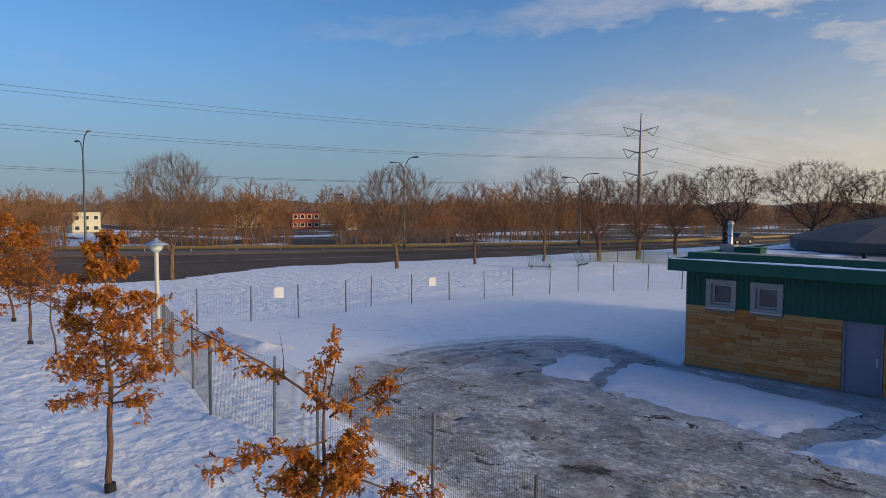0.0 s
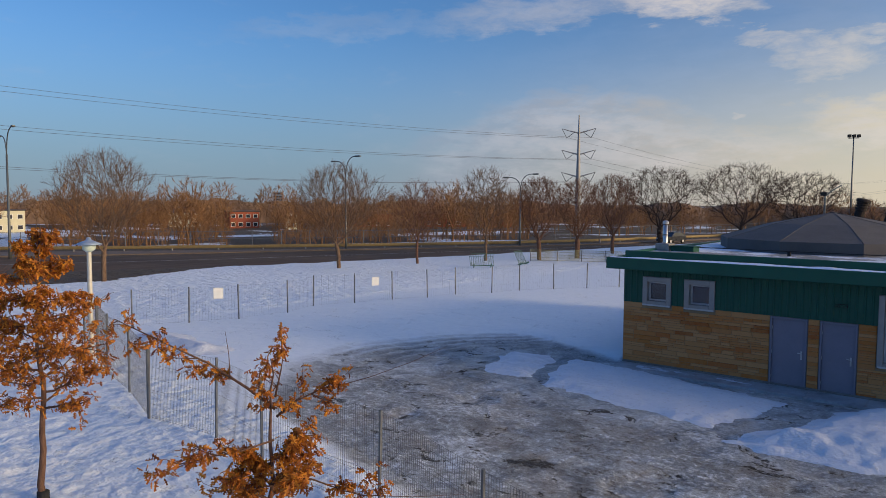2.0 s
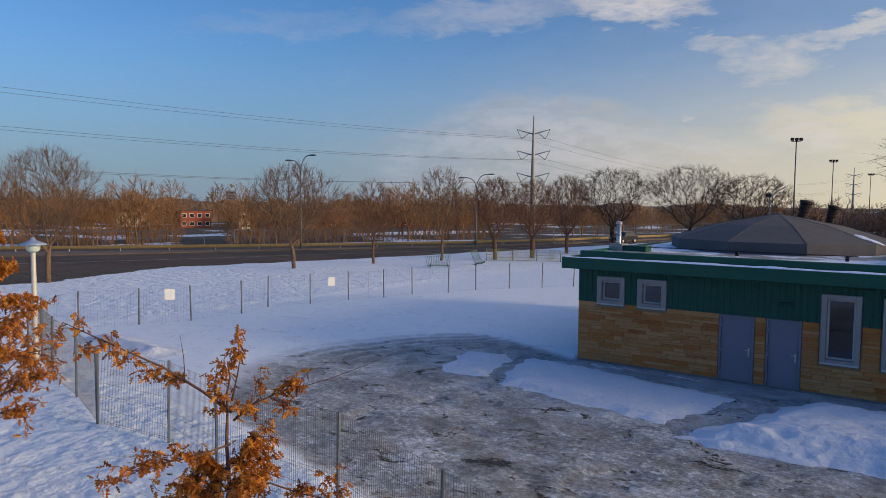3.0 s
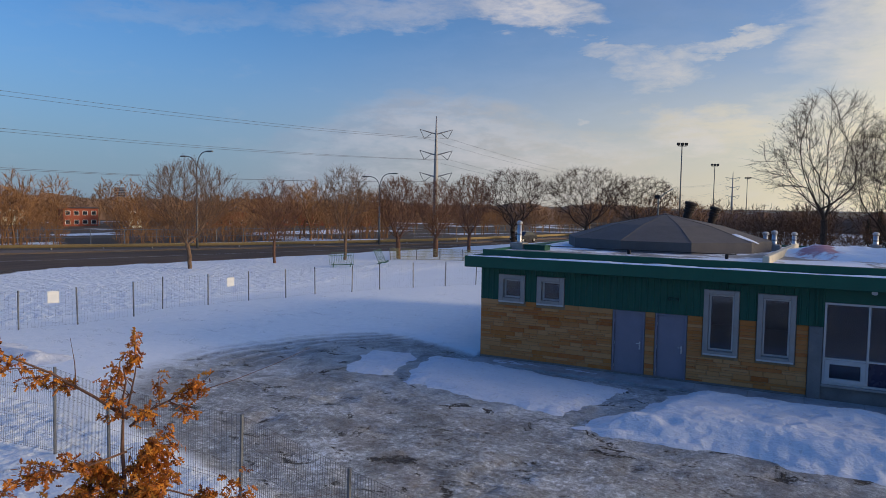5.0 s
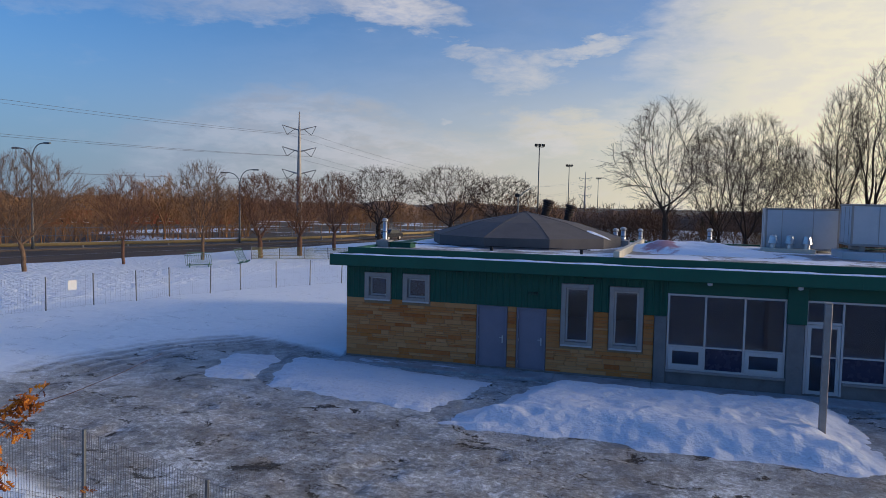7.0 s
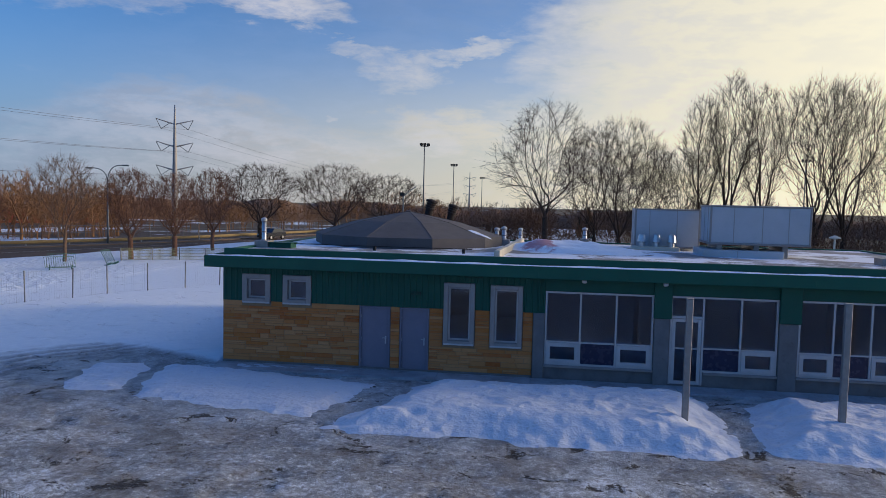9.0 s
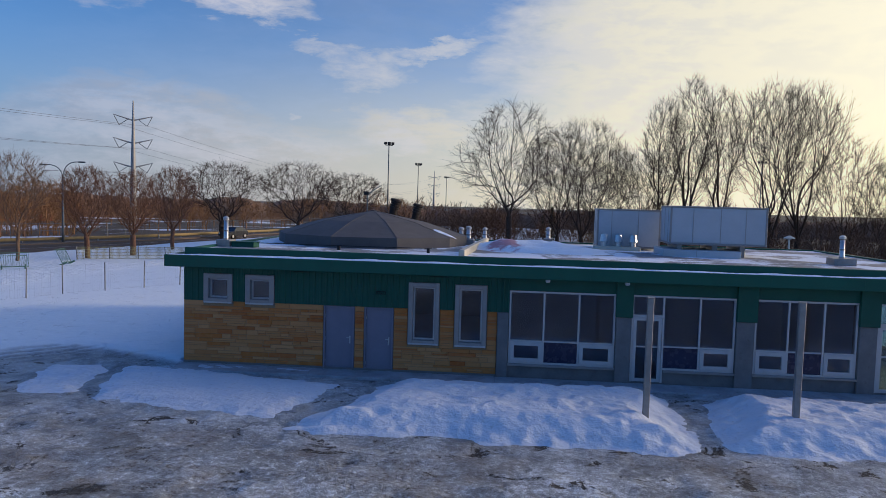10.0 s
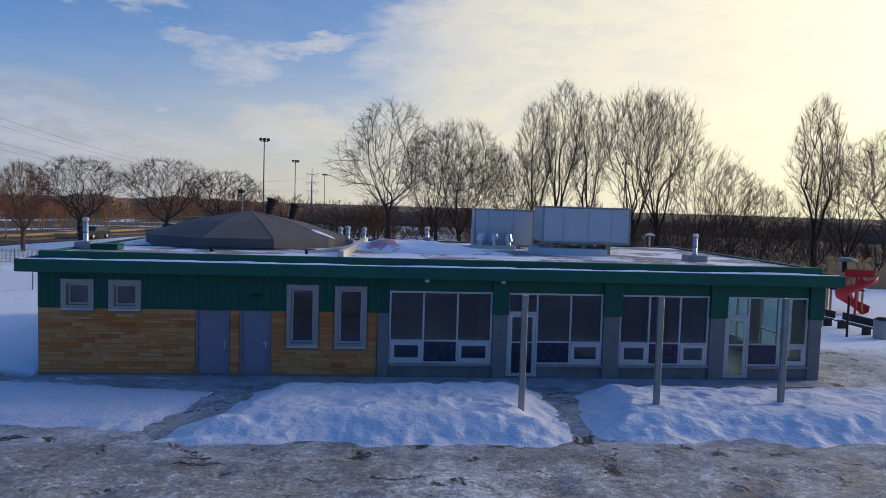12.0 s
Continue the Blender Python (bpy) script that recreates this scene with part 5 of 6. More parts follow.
SHADE_BLUE = mottled("blue_grey_shade", (0.26, 0.33, 0.45), (0.34, 0.42, 0.54), 4.0, 0.4, 0.3, 0.03)
path_light(-12.02, -13.88)


def street_lamp(x, y, h, rz, reach=1.0):
    l = thing("street_lamp", "tall double-armed street lamp on a slim pole", "street lamp", pose(x, y, 0.1, 0, 0, rz), "street lamps along the road")
    part("pole", Mesh().lathe([(0.16, -0.2), (0.13, 1.0), (0.08, h * .80)], 10), POLE_DARK, l, smooth=True)
    for s, top in ((1, 1.0), (-1, 0.955)):
        pts = [(0, 0, h * .78)]
        for k in range(1, 9):
            u = k / 8
            pts.append((s * reach * (0.25 * u + 2.2 * u ** 2.4), 0, h * .78 + (h * top - h * .78) * math.sin(u * math.pi / 2)))
        a = part("arm", Mesh().tube(pts, 0.05, 6), POLE_DARK, l, smooth=True)
        px, _, pz = pts[-1]
        part("lantern", Mesh().box(min(px, px + s * .75), max(px, px + s * .75), -0.14, 0.14, pz - 0.09, pz + 0.07, 0.04), POLE_DARK, a, "flat lamp head")


street_lamp(-61.2, -2.2, 11.9, -4)
street_lamp(-49.5, 27.9, 10.4, 6, 0.62)
street_lamp(-40.2, 48.0, 8.9, 25, 0.62)


def floodlight(x, y, h, heads, rz):
    l = thing("floodlight_mast", "tall thin sports floodlight mast", "floodlight", pose(x, y, 0, 0, 0, rz), "floodlight masts")
    part("pole", Mesh().lathe([(0.20, -0.5), (0.10, h)], 8), POLE_DARK, l, smooth=True)
    part("crossbar", Mesh().box(-0.9, 0.9, -0.06, 0.06, h - 0.3, h - 0.15, .02), POLE_DARK, l)
    for k in range(heads):
        px = -0.8 + 1.6 * k / max(heads - 1, 1)
        part("lamp_head", Mesh().box(px - .28, px + .28, -0.45, 0.1, h - 0.12, h + 0.42, 0.06), DARK_METAL, l)


def at_bearing(deg, d):
    return 12.3 + d * math.sin(radians(deg)), -22.6 + d * math.cos(radians(deg))


for deg, d, h in ((-12.9, 150, 17.9), (-10.5, 215, 17.4), (15.7, 190, 17.8), (-8.2, 300, 17.0)):
    x, y = at_bearing(deg, d)
    floodlight(x, y, h, 3, -deg + 20)
xs_, ys_ = at_bearing(-14.5, 70)
sl = thing("small_floodlight", "short pole with two tilted lamp heads", "floodlight", pose(xs_, ys_, 0))
part("pole", Mesh().lathe([(0.10, -0.3), (0.07, 6.2)], 8), POLE_DARK, sl)
part("arm", Mesh().tube([(0, 0, 6.1), (0.5, 0, 6.6), (1.3, 0, 7.1)], 0.05, 6), POLE_DARK, sl)
part("lamp_head", Mesh().box(-0.35, 0.15, -.2, .2, 6.15, 6.5, .05), DARK_METAL, sl)


def pylon(x, y, h, rz, arms):
    p = thing("power_pylon", "tall tapering steel power pylon with three pairs of arms", "pylon", pose(x, y, -1.0, 0, 0, rz), "power pylons")
    part("mast", Mesh().lathe([(0.95, -2), (0.78, h * .3), (0.32, h * .88), (0.16, h + 1.0)], 10), PYLON, p, smooth=True)
    for z in arms:
        for s in (-1, 1):
            a = part("arm", Mesh().tube([(0, 0, z - 0.5), (s * 2.4, 0, z + 0.15), (s * 5.0, 0, z + 0.9)], [0.22, 0.18, 0.10], 6), PYLON, p)
            part("insulator", Mesh().tube([(s * 5.0, 0, z + .9), (s * 3.6, 0, z - 1.9)], 0.09, 5).tube([(s * 1.2, 0, z - .1), (s * 3.6, 0, z - 1.9)], 0.09, 5), POLE_DARK, a)


ARMS = (14.9, 21.6, 28.0)
PX, PY = -102.4, 160.4
pylon(PX, PY, 32.0, 32, ARMS)
P2 = at_bearing(-9.2, 560)
pylon(P2[0], P2[1], 32.0, 10, ARMS)


def span(p, q, sag, label):
    pts = []
    for k in range(33):
        u = k / 32
        v = Vector(p).lerp(Vector(q), u)
        v.z -= sag * 4 * u * (1 - u)
        pts.append(v)
    solid("power_line", Mesh().tube(pts, 0.03, 4), CABLE, label, "power line", "power lines")


for z in ARMS:
    for s in (-1, 1):
        ax, ay = PX + s * 3.6 * math.cos(radians(32)), PY + s * 3.6 * math.sin(radians(32))
        span((ax, ay, z - 2.9), (-152.0 + s * 3.4, -70.0 + s * 1.2, z - 1.0 + 0.14 * z), 3.4, "thin sagging high-voltage cable")
        span((ax, ay, z - 2.9), (P2[0] + s * 3.6, P2[1], z - 2.9), 9.0, "thin sagging high-voltage cable")


# ---- trees ----
def grow(seed, h, r, fork, half, peak, nodes, twigs, twig_len, tip=0.011, straight=0.9, balance=0.12, leader=0.9, stems=0, spread=0.0, lobes=0.16, hollow=0.45, droop=0.0, up=0.35, crook=0.0, smooth=3):
    """Segments of a bare tree as rows of start, end and two radii. Points strewn in a crown (half: its half-width, peak: the level where it is widest) are joined one after
    another to the branch that reaches them straightest; wood thickens with the twigs that it bears, and fine twigs stand on the outer points."""
    rnd = np.random.default_rng(seed)
    base = h * fork
    P, D, L, up_to = [], [], [], []

    def add(p, d, l, k):
        P.append(p)
        D.append(d)
        L.append(l)
        up_to.append(k)
        return len(P) - 1
    last = add(np.array([0, 0, -0.25]), np.array([0, 0, 1.0]), 0.0, -1)
    lean = rnd.normal(0, 0.03, 2)
    for z in np.arange(0.35, base + 0.01, 0.35):
        last = add(np.array([lean[0] * z + rnd.normal(0, .02 + crook * .2), lean[1] * z + rnd.normal(0, .02 + crook * .2), z]), np.array([0, 0, 1.0]), z, last)
    arms = [(0.0, 0.0)] if leader and not stems else []
    arms += [(2 * math.pi * (k + rnd.uniform(-.3, .3)) / stems, spread * rnd.uniform(0.6, 1.1)) for k in range(stems)]
    for a, tilt in arms:
        k, p = last, P[last].copy()
        d = np.array([math.cos(a) * math.sin(tilt), math.sin(a) * math.sin(tilt), math.cos(tilt)])
        while p[2] < h * (leader or 0.7) * rnd.uniform(0.93, 1.0):
            d = d + np.array([0, 0, 0.05]) + rnd.normal(0, 0.06 + crook, 3)
            d /= np.linalg.norm(d)
            if d[2] < 0.15:
                break
            p = p + d * h * 0.035
            k = add(p.copy(), d, L[k] + h * 0.035, k)
    u = rnd.random(nodes * 3)
    w = np.where(u < peak, (u / peak) ** 0.75, np.sqrt(np.maximum(1 - ((u - peak) / (1 - peak)) ** 2, 0)))
    keep = rnd.random(nodes * 3) < w ** 1.3
    u, w = u[keep][:nodes], w[keep][:nodes]
    n = len(u)
    a = rnd.random(n) * 2 * math.pi
    ph = rnd.random(4) * 6.28
    w = w * (1 + lobes * np.sin(3 * a + ph[0] + 4 * u) + lobes * np.sin(5 * a + ph[1] - 7 * u)) * half * h
    rad = w * np.maximum(rnd.random(n), rnd.random(n) * hollow) ** 0.55
    pts = np.stack([rad * np.cos(a), rad * np.sin(a), base + (h - base) * (u * 0.98 + 0.01) - droop * h * (rad / (half * h)) ** 2], -1)
    pts = pts[np.argsort(np.linalg.norm(pts - np.array([0, 0, base * 0.9]), axis=1))]
    m = len(P)
    PP, DD, LL = np.zeros((m + n, 3)), np.zeros((m + n, 3)), np.zeros(m + n)
    PP[:m], DD[:m], LL[:m] = P, D, L
    par = np.array(up_to + [0] * n)
    first = max(int(base / 0.35) - 2, 1)
    for k in range(n):
        q = m + k
        v = pts[k] - PP[first:q]
        d = np.sqrt((v * v).sum(1)) + 1e-6
        cos = (v * DD[first:q]).sum(1) / d
        b = int(np.argmin(d * (1 + straight * (1 - cos) * 1.6) + balance * LL[first:q]))
        par[q] = first + b
        PP[q], LL[q] = pts[k], LL[first + b] + d[b]
        dn = v[b] / d[b] * 0.6 + DD[first + b] * 0.4 + np.array([0, 0, up * 0.2])
        DD[q] = dn / np.linalg.norm(dn)
    bears = np.ones(m + n)
    for q in range(m + n - 1, 0, -1):
        bears[par[q]] += bears[q]
    heavy = np.zeros(m + n, dtype=int)
    for q in range(m + n - 1, 0, -1):
        if bears[q] >= bears[heavy[par[q]]] or heavy[par[q]] == 0:
            heavy[par[q]] = q
    inner = np.nonzero((heavy > 0) & (np.arange(m + n) > first))[0]
    for _ in range(smooth):
        PP[inner] = PP[inner] * 0.5 + (PP[par[inner]] + PP[heavy[inner]]) * 0.25
    R = tip + (r - tip) * (bears / bears[0]) ** 0.72
    idx = np.arange(1, m + n)
    src = PP[par[idx]]
    mid = (src + PP[idx]) / 2 + DD[par[idx]] * (np.linalg.norm(PP[idx] - src, axis=1) * 0.05)[:, None]
    r0 = np.minimum(R[par[idx]], R[idx] * 1.25)
    rows = [np.hstack([src, mid, r0[:, None], R[idx][:, None]]), np.hstack([mid, PP[idx], R[idx][:, None], R[idx][:, None]])]
    tips = np.repeat(idx[(bears[idx] < 14)], twigs)
    t = len(tips)
    out = PP[tips] * np.array([1, 1, 0])
    out /= np.linalg.norm(out, axis=1, keepdims=True) + 1e-6
    d = DD[tips] + rnd.normal(0, 0.55, (t, 3)) + out * 0.45 + np.array([0, 0, up - droop * 4])
    d /= np.linalg.norm(d, axis=1, keepdims=True)
    start = PP[par[tips]] + (PP[tips] - PP[par[tips]]) * rnd.random((t, 1))
    ln = h * twig_len * rnd.uniform(0.4, 1.5, (t, 1))
    one = np.full((t, 1), tip)
    rows.append(np.hstack([start, start + d * ln, one * 0.8, one * 0.45]))
    segs = np.concatenate(rows)
    segs[:, :6] *= h / np.quantile(segs[:, 5], 0.9995)
    return segs


def ribbons(S, seed):
    """Flat slivers for the hair-thin twigs of far woods."""
    rnd = np.random.default_rng(seed)
    d = S[:, 3:6] - S[:, :3]
    side = np.cross(d, rnd.normal(0, 1, d.shape))
    side /= np.linalg.norm(side, axis=1, keepdims=True) + 1e-9
    V = np.stack([S[:, :3] - side * S[:, 6:7], S[:, :3] + side * S[:, 6:7], S[:, 3:6] + side * S[:, 7:8], S[:, 3:6] - side * S[:, 7:8]], 1)
    return V.reshape(-1, 3), np.arange(4 * len(S)).reshape(-1, 4)


def tree_meshes(segs, bark, split):
    """Two meshes: thick limbs and fine twigs."""
    thick = segs[:, 6] > split
    res = []
    for name, sel, sides in (("trunk", thick, 6), ("crown", ~thick, 3)):
        s = segs[sel]
        v, q = bars(s[:, :3], s[:, 3:6], s[:, 6], s[:, 7], sides)
        res.append(array_mesh(name, v, q, bark))
    return res


def bare_tree(x, y, segs, bark, label, group, rz=0.0, split=0.05, z=0.0):
    t = thing("bare_tree", label, "tree", pose(x, y, z, 0, 0, rz), group)
    a, b = tree_meshes(segs, bark, split)
    part("trunk", a, bark, t)
    c = part("crown", b, bark, t, "crown of fine leafless twigs")
    c["kind"] = "stuff"
    return t


ROW = "roadside trees"
VASE = dict(smooth=5, fork=0.24, half=0.37, peak=0.50, nodes=1500, twigs=4, twig_len=0.055, tip=0.0075, straight=1.3, balance=0.05, leader=0.55, up=0.5)
WIDE = dict(VASE, half=0.46, nodes=1700)
SLIM = dict(VASE, half=0.30, nodes=900, peak=0.45)
ROUND = dict(fork=0.24, half=0.33, peak=0.50, nodes=1700, twigs=4, twig_len=0.05, tip=0.0085, straight=1.0, balance=0.06, leader=0.5, up=0.3)
SPREAD = dict(fork=0.24, half=0.56, peak=0.62, nodes=1500, twigs=4, twig_len=0.055, tip=0.010, straight=0.6, balance=0.02, leader=0.62, stems=5, spread=0.85, lobes=0.10, hollow=0.7, up=0.2, crook=0.14, smooth=1)
for k, (x, y, h, kind, r, label) in enumerate([
        (-34.7, -4.3, 9.0, VASE, 0.17, "leafless upright tree with a broad fan of twigs"),
        (-31.2, 12.2, 8.7, WIDE, 0.16, "leafless vase-shaped street tree on the snowy verge"),
        (-30.1, 19.8, 7.6, SLIM, 0.12, "slender leafless street tree on the snowy verge"),
        (-28.1, 26.5, 8.9, SLIM, 0.14, "leafless street tree with an airy crown"),
        (-25.2, 30.8, 8.0, ROUND, 0.22, "leafless round-headed tree with dense twigs"),
        (-23.8, 35.1, 7.9, ROUND, 0.24, "leafless tree with a leaning trunk and dense twigs"),
        (-24.7, 43.3, 8.7, ROUND, 0.20, "leafless round-headed tree by the road"),
        (-28.0, 61.0, 10.4, SPREAD, 0.32, "dark spreading leafless tree with crooked limbs"),
        (-17.8, 60.0, 10.4, SPREAD, 0.32, "dark spreading leafless tree with a wide crown"),
        (-13.0, 66.0, 9.4, SPREAD, 0.28, "dark spreading leafless tree beside a wider one")]):
    bark = BARK_DARK if kind is SPREAD else (BARK_RED if k in (2, 4, 5, 6) else BARK)
    bare_tree(x, y, grow(100 + k, h, r, **kind), bark, label, ROW, rz=37 * k)

TALL = dict(smooth=9, fork=0.16, half=0.16, peak=0.45, nodes=1700, twigs=3, twig_len=0.04, tip=0.0105, straight=1.5, balance=0.03, leader=0.95, lobes=0.12, up=0.6)
FORKED = dict(smooth=9, fork=0.10, half=0.27, peak=0.70, nodes=1700, twigs=3, twig_len=0.045, tip=0.0105, straight=1.6, balance=0.03, leader=0.9, stems=3, spread=0.16, lobes=0.14, up=0.7)
OPEN = dict(smooth=5, fork=0.24, half=0.37, peak=0.42, nodes=1700, twigs=3, twig_len=0.05, tip=0.0105, straight=0.9, balance=0.04, leader=0.8, stems=3, spread=0.35, lobes=0.2, hollow=0.7, droop=0.07, up=0.1, crook=0.03)
BUSHY = dict(OPEN, fork=0.12, stems=5, spread=0.45, peak=0.58, half=0.36, droop=0.03, up=0.3)
SMALL = dict(fork=0.10, half=0.38, peak=0.55, nodes=1000, twigs=3, twig_len=0.06, tip=0.012, straight=1.1, balance=0.03, leader=0.8, stems=4, spread=0.4, up=0.4)
for k, (deg, d, h, kind, r, label) in enumerate([
        (-3.0, 84, 17.6, OPEN, 0.36, "tall leafless tree with drooping outer twigs"),
        (0.8, 88, 14.8, BUSHY, 0.26, "tall leafless many-stemmed tree"),
        (2.8, 86, 16.0, BUSHY, 0.28, "tall leafless many-stemmed tree with a broad crown"),
        (4.6, 90, 13.4, BUSHY, 0.22, "leafless tree leaning outwards"),
        (7.0, 98, 13.5, SMALL, 0.20, "leafless tree at the park edge"),
        (8.8, 94, 19.4, TALL, 0.32, "tall narrow leafless poplar"),
        (10.8, 94, 22.0, TALL, 0.38, "tallest narrow leafless poplar of a close trio"),
        (12.9, 96, 20.8, TALL, 0.34, "tall narrow leafless poplar"),
        (16.4, 90, 20.4, FORKED, 0.38, "tall forked leafless poplar against the low sun"),
        (18.3, 91, 20.2, FORKED, 0.38, "tall forked leafless poplar against the low sun"),
        (21.4, 95, 14.5, SMALL, 0.20, "smaller leafless tree at the park edge"),
        (23.6, 100, 12.0, SMALL, 0.18, "smaller leafless tree at the park edge"),
        (26.0, 104, 9.5, SMALL, 0.16, "low leafless tree before the bright sky"),
        (29.2, 84, 18.0, TALL, 0.34, "tall leafless tree before the bright evening sky"),
        (31.2, 80, 13.0, SMALL, 0.24, "leaning leafless tree beside a taller one"),
        (34.0, 88, 15.0, OPEN, 0.24, "leafless tree at the park edge"),
        (37.0, 84, 17.0, TALL, 0.30, "tall leafless tree at the park edge")]):
    x, y = at_bearing(deg, d)
    bare_tree(x, y, grow(300 + k, h * 1.04, r, **kind), BARK_DARK, label, "park trees behind the building", rz=53 * k, split=0.07)


def brushwood(label, spots, seed, hmin, hmax, mat, tip=0.020, variants=6, low=False):
    """Many leafless shrubs and thin trees, joined: nobody could count them."""
    rnd = random.Random(seed)
    kinds = []
    for k in range(variants):
        g = grow(seed * 10 + k, 8.0, 0.13, fork=0.05 if low else 0.16 + 0.05 * (k % 2), half=0.48 if low else 0.26 + 0.07 * (k % 3), peak=0.5 + 0.1 * (k % 2), nodes=90 if low else 170, twigs=6, twig_len=0.085 if low else 0.062, tip=tip,
                 straight=1.2, balance=0.03, leader=0.6, stems=5 if low else (0, 3)[k % 2], spread=0.6 if low else 0.25, lobes=0.2, up=0.4)
        fine = g[:, 6] < 0.05
        v0, q0 = bars(g[~fine][:, :3], g[~fine][:, 3:6], g[~fine][:, 6], g[~fine][:, 7], 3)
        v1, q1 = ribbons(g[fine], seed + k)
        v = np.concatenate([v0, v1]) / 8.0
        kinds.append((v, np.concatenate([q0, q1 + len(v0)])))
    V, Q, n = [], [], 0
    for x, y, z in spots:
        v, q = kinds[rnd.randrange(variants)]
        h, a, w = rnd.uniform(hmin, hmax) * rnd.choice((1.0, 1.0, 0.7, 1.15)), rnd.uniform(0, 6.283), rnd.uniform(0.85, 1.35)
        c, s = math.cos(a), math.sin(a)
        V.append(np.stack([(v[:, 0] * c - v[:, 1] * s) * h * w + x, (v[:, 0] * s + v[:, 1] * c) * h * w + y, np.maximum(v[:, 2], -0.03) * h + z], -1))
        Q.append(q + n)
        n += len(v)
    solid("woodland", array_mesh("woodland", np.concatenate(V), np.concatenate(Q), mat), mat, label, "woodland", kind="stuff")


def scatter(seed, count, deg0, deg1, d0, d1):
    rnd = random.Random(seed)
    out = []
    for k in range(count):
        x, y = at_bearing(deg0 + (deg1 - deg0) * (k + rnd.random()) / count, rnd.uniform(d0, d1))
        if road_guard(y) - 3 < x < road_near(y) + 4:
            x = road_guard(y) - rnd.uniform(4, 25)
        out.append((x, y, float(ground_height(np.array([x]), np.array([y]))[0]) - 0.1))
    return out


HOUSES_AT = (-74.4, -58.6)


def clear_of_houses(spots):
    keep = []
    for x, y, z in spots:
        deg = math.degrees(math.atan2(x - 12.3, y + 22.6))
        if all(abs(deg - q) > 1.7 for q in HOUSES_AT):
            keep.append((x, y, z))
    return keep


brushwood("low brown thicket just beyond the guard rail", clear_of_houses(scatter(1, 90, -84, -36, 92, 112)), 21, 1.4, 3.0, BRUSH, 0.030, 4, True)
brushwood("brown leafless woods beyond the road", clear_of_houses(scatter(2, 190, -86, -36, 116, 165)), 24, 6.0, 10.8, BRUSH, 0.017)
brushwood("brown leafless woods among the far houses", scatter(4, 90, -88, -36, 225, 262), 25, 8.5, 13.0, WOODS_FAR, 0.026, 5)
brushwood("brown leafless woods along the far side of the road", scatter(5, 75, -42, -8, 125, 210), 22, 5.5, 8.8, BRUSH, 0.020, 5)
brushwood("brown leafless thicket behind the park", scatter(3, 70, -10, 48, 108, 150), 23, 4.0, 7.6, THICKET, 0.024, 5, True)
brushwood("dense brown scrub at the edge of the park", scatter(6, 130, 5, 48, 66, 108), 26, 2.4, 4.8, THICKET, 0.028, 5, True)
brushwood("dense brown scrub behind the tent-like roof", scatter(7, 40, -13, -2.5, 84, 105), 27, 3.0, 6.0, THICKET, 0.028, 4, True)
brushwood("patchy brown scrub across the far field", scatter(8, 30, -3, 6, 100, 125), 28, 1.6, 3.6, THICKET, 0.028, 4, True)


def tree_belt(label, deg0, deg1, d, h, mat, seed):
    """The closed far edge of the woods: an uneven, ragged bank of dense twigs behind the nearer shrubs."""
    n = 2400
    M = Mesh()
    rnd = random.Random(seed)
    for k in range(n + 1):
        deg = deg0 + (deg1 - deg0) * k / n
        top = h * (0.55 + 0.75 * float(fbm(np.array([k * 0.02]), np.array([seed * 1.7]), seed, 3)[0]) + 0.015 * rnd.random())
        off = 7 * float(vnoise(np.array([k * .01]), np.array([2.0]), seed)[0])
        for dd, u in ((d, 0.0), (d + 2, 0.55), (d + 5, 0.85), (d + 9, 1.0), (d + 30, 0.0)):
            x, y = at_bearing(deg, dd + off)
            M.v.append((x, y, -3.0 + (top + 3.0) * u))
    for k in range(n):
        a = 5 * k
        for j in range(4):
            M.f.append((a + j, a + 5 + j, a + 6 + j, a + 1 + j))
    solid("far_woods", M, mat, label, "woodland", kind="stuff")


tree_belt("brown winter woods in the distance", -95, -14, 268, 5.6, WOODS_FAR, 3)
tree_belt("brown winter woods behind the park", -16, 60, 168, 4.4, THICKET, 5)


def fir(deg, d, h, seed, label):
    """A small fir: a straight trunk with whorls of drooping, needled branches."""
    rnd = np.random.default_rng(seed)
    x, y = at_bearing(deg, d)
    t = thing("fir_tree", label, "tree", pose(x, y, float(ground_height(np.array([x]), np.array([y]))[0]) - 0.1), "far firs", surveyed=False)
    part("trunk", Mesh().tube([(0, 0, -0.3), (0, 0, h * 0.5), (0, 0, h)], [h * 0.018, h * 0.011, 0.01], 6), BARK_DARK, t)
    P0, P1 = [], []
    for k in range(260):
        u = 0.10 + 0.88 * rnd.random()
        a, ln = rnd.random() * 6.283, h * 0.24 * (1.02 - u) * rnd.uniform(0.7, 1.1)
        p = np.array([0, 0, h * u])
        q = p + np.array([math.cos(a) * ln, math.sin(a) * ln, -0.28 * ln])
        P0.append(p)
        P1.append(q)
        for _ in range(9):
            v = rnd.uniform(0.25, 1.0)
            b = p + (q - p) * v
            P0.append(b)
            P1.append(b + (rnd.normal(0, 1, 3) + np.array([math.cos(a), math.sin(a), -0.4])) * h * 0.018)
    v, q = bars(np.array(P0), np.array(P1), np.full(len(P0), h * 0.0042), np.full(len(P0), h * 0.002))
    part("crown", array_mesh("crown", v, q, NEEDLES), NEEDLES, t, "dark green needled branches")["kind"] = "stuff"


NEEDLES = make_bark("dark_fir_needles", (0.016, 0.024, 0.013), (0.040, 0.050, 0.026), 4.0)
fir(0.5, 112, 5.6, 1, "small dark fir among the bare park trees")
fir(-0.2, 116, 4.2, 2, "low dark fir beside a taller one")


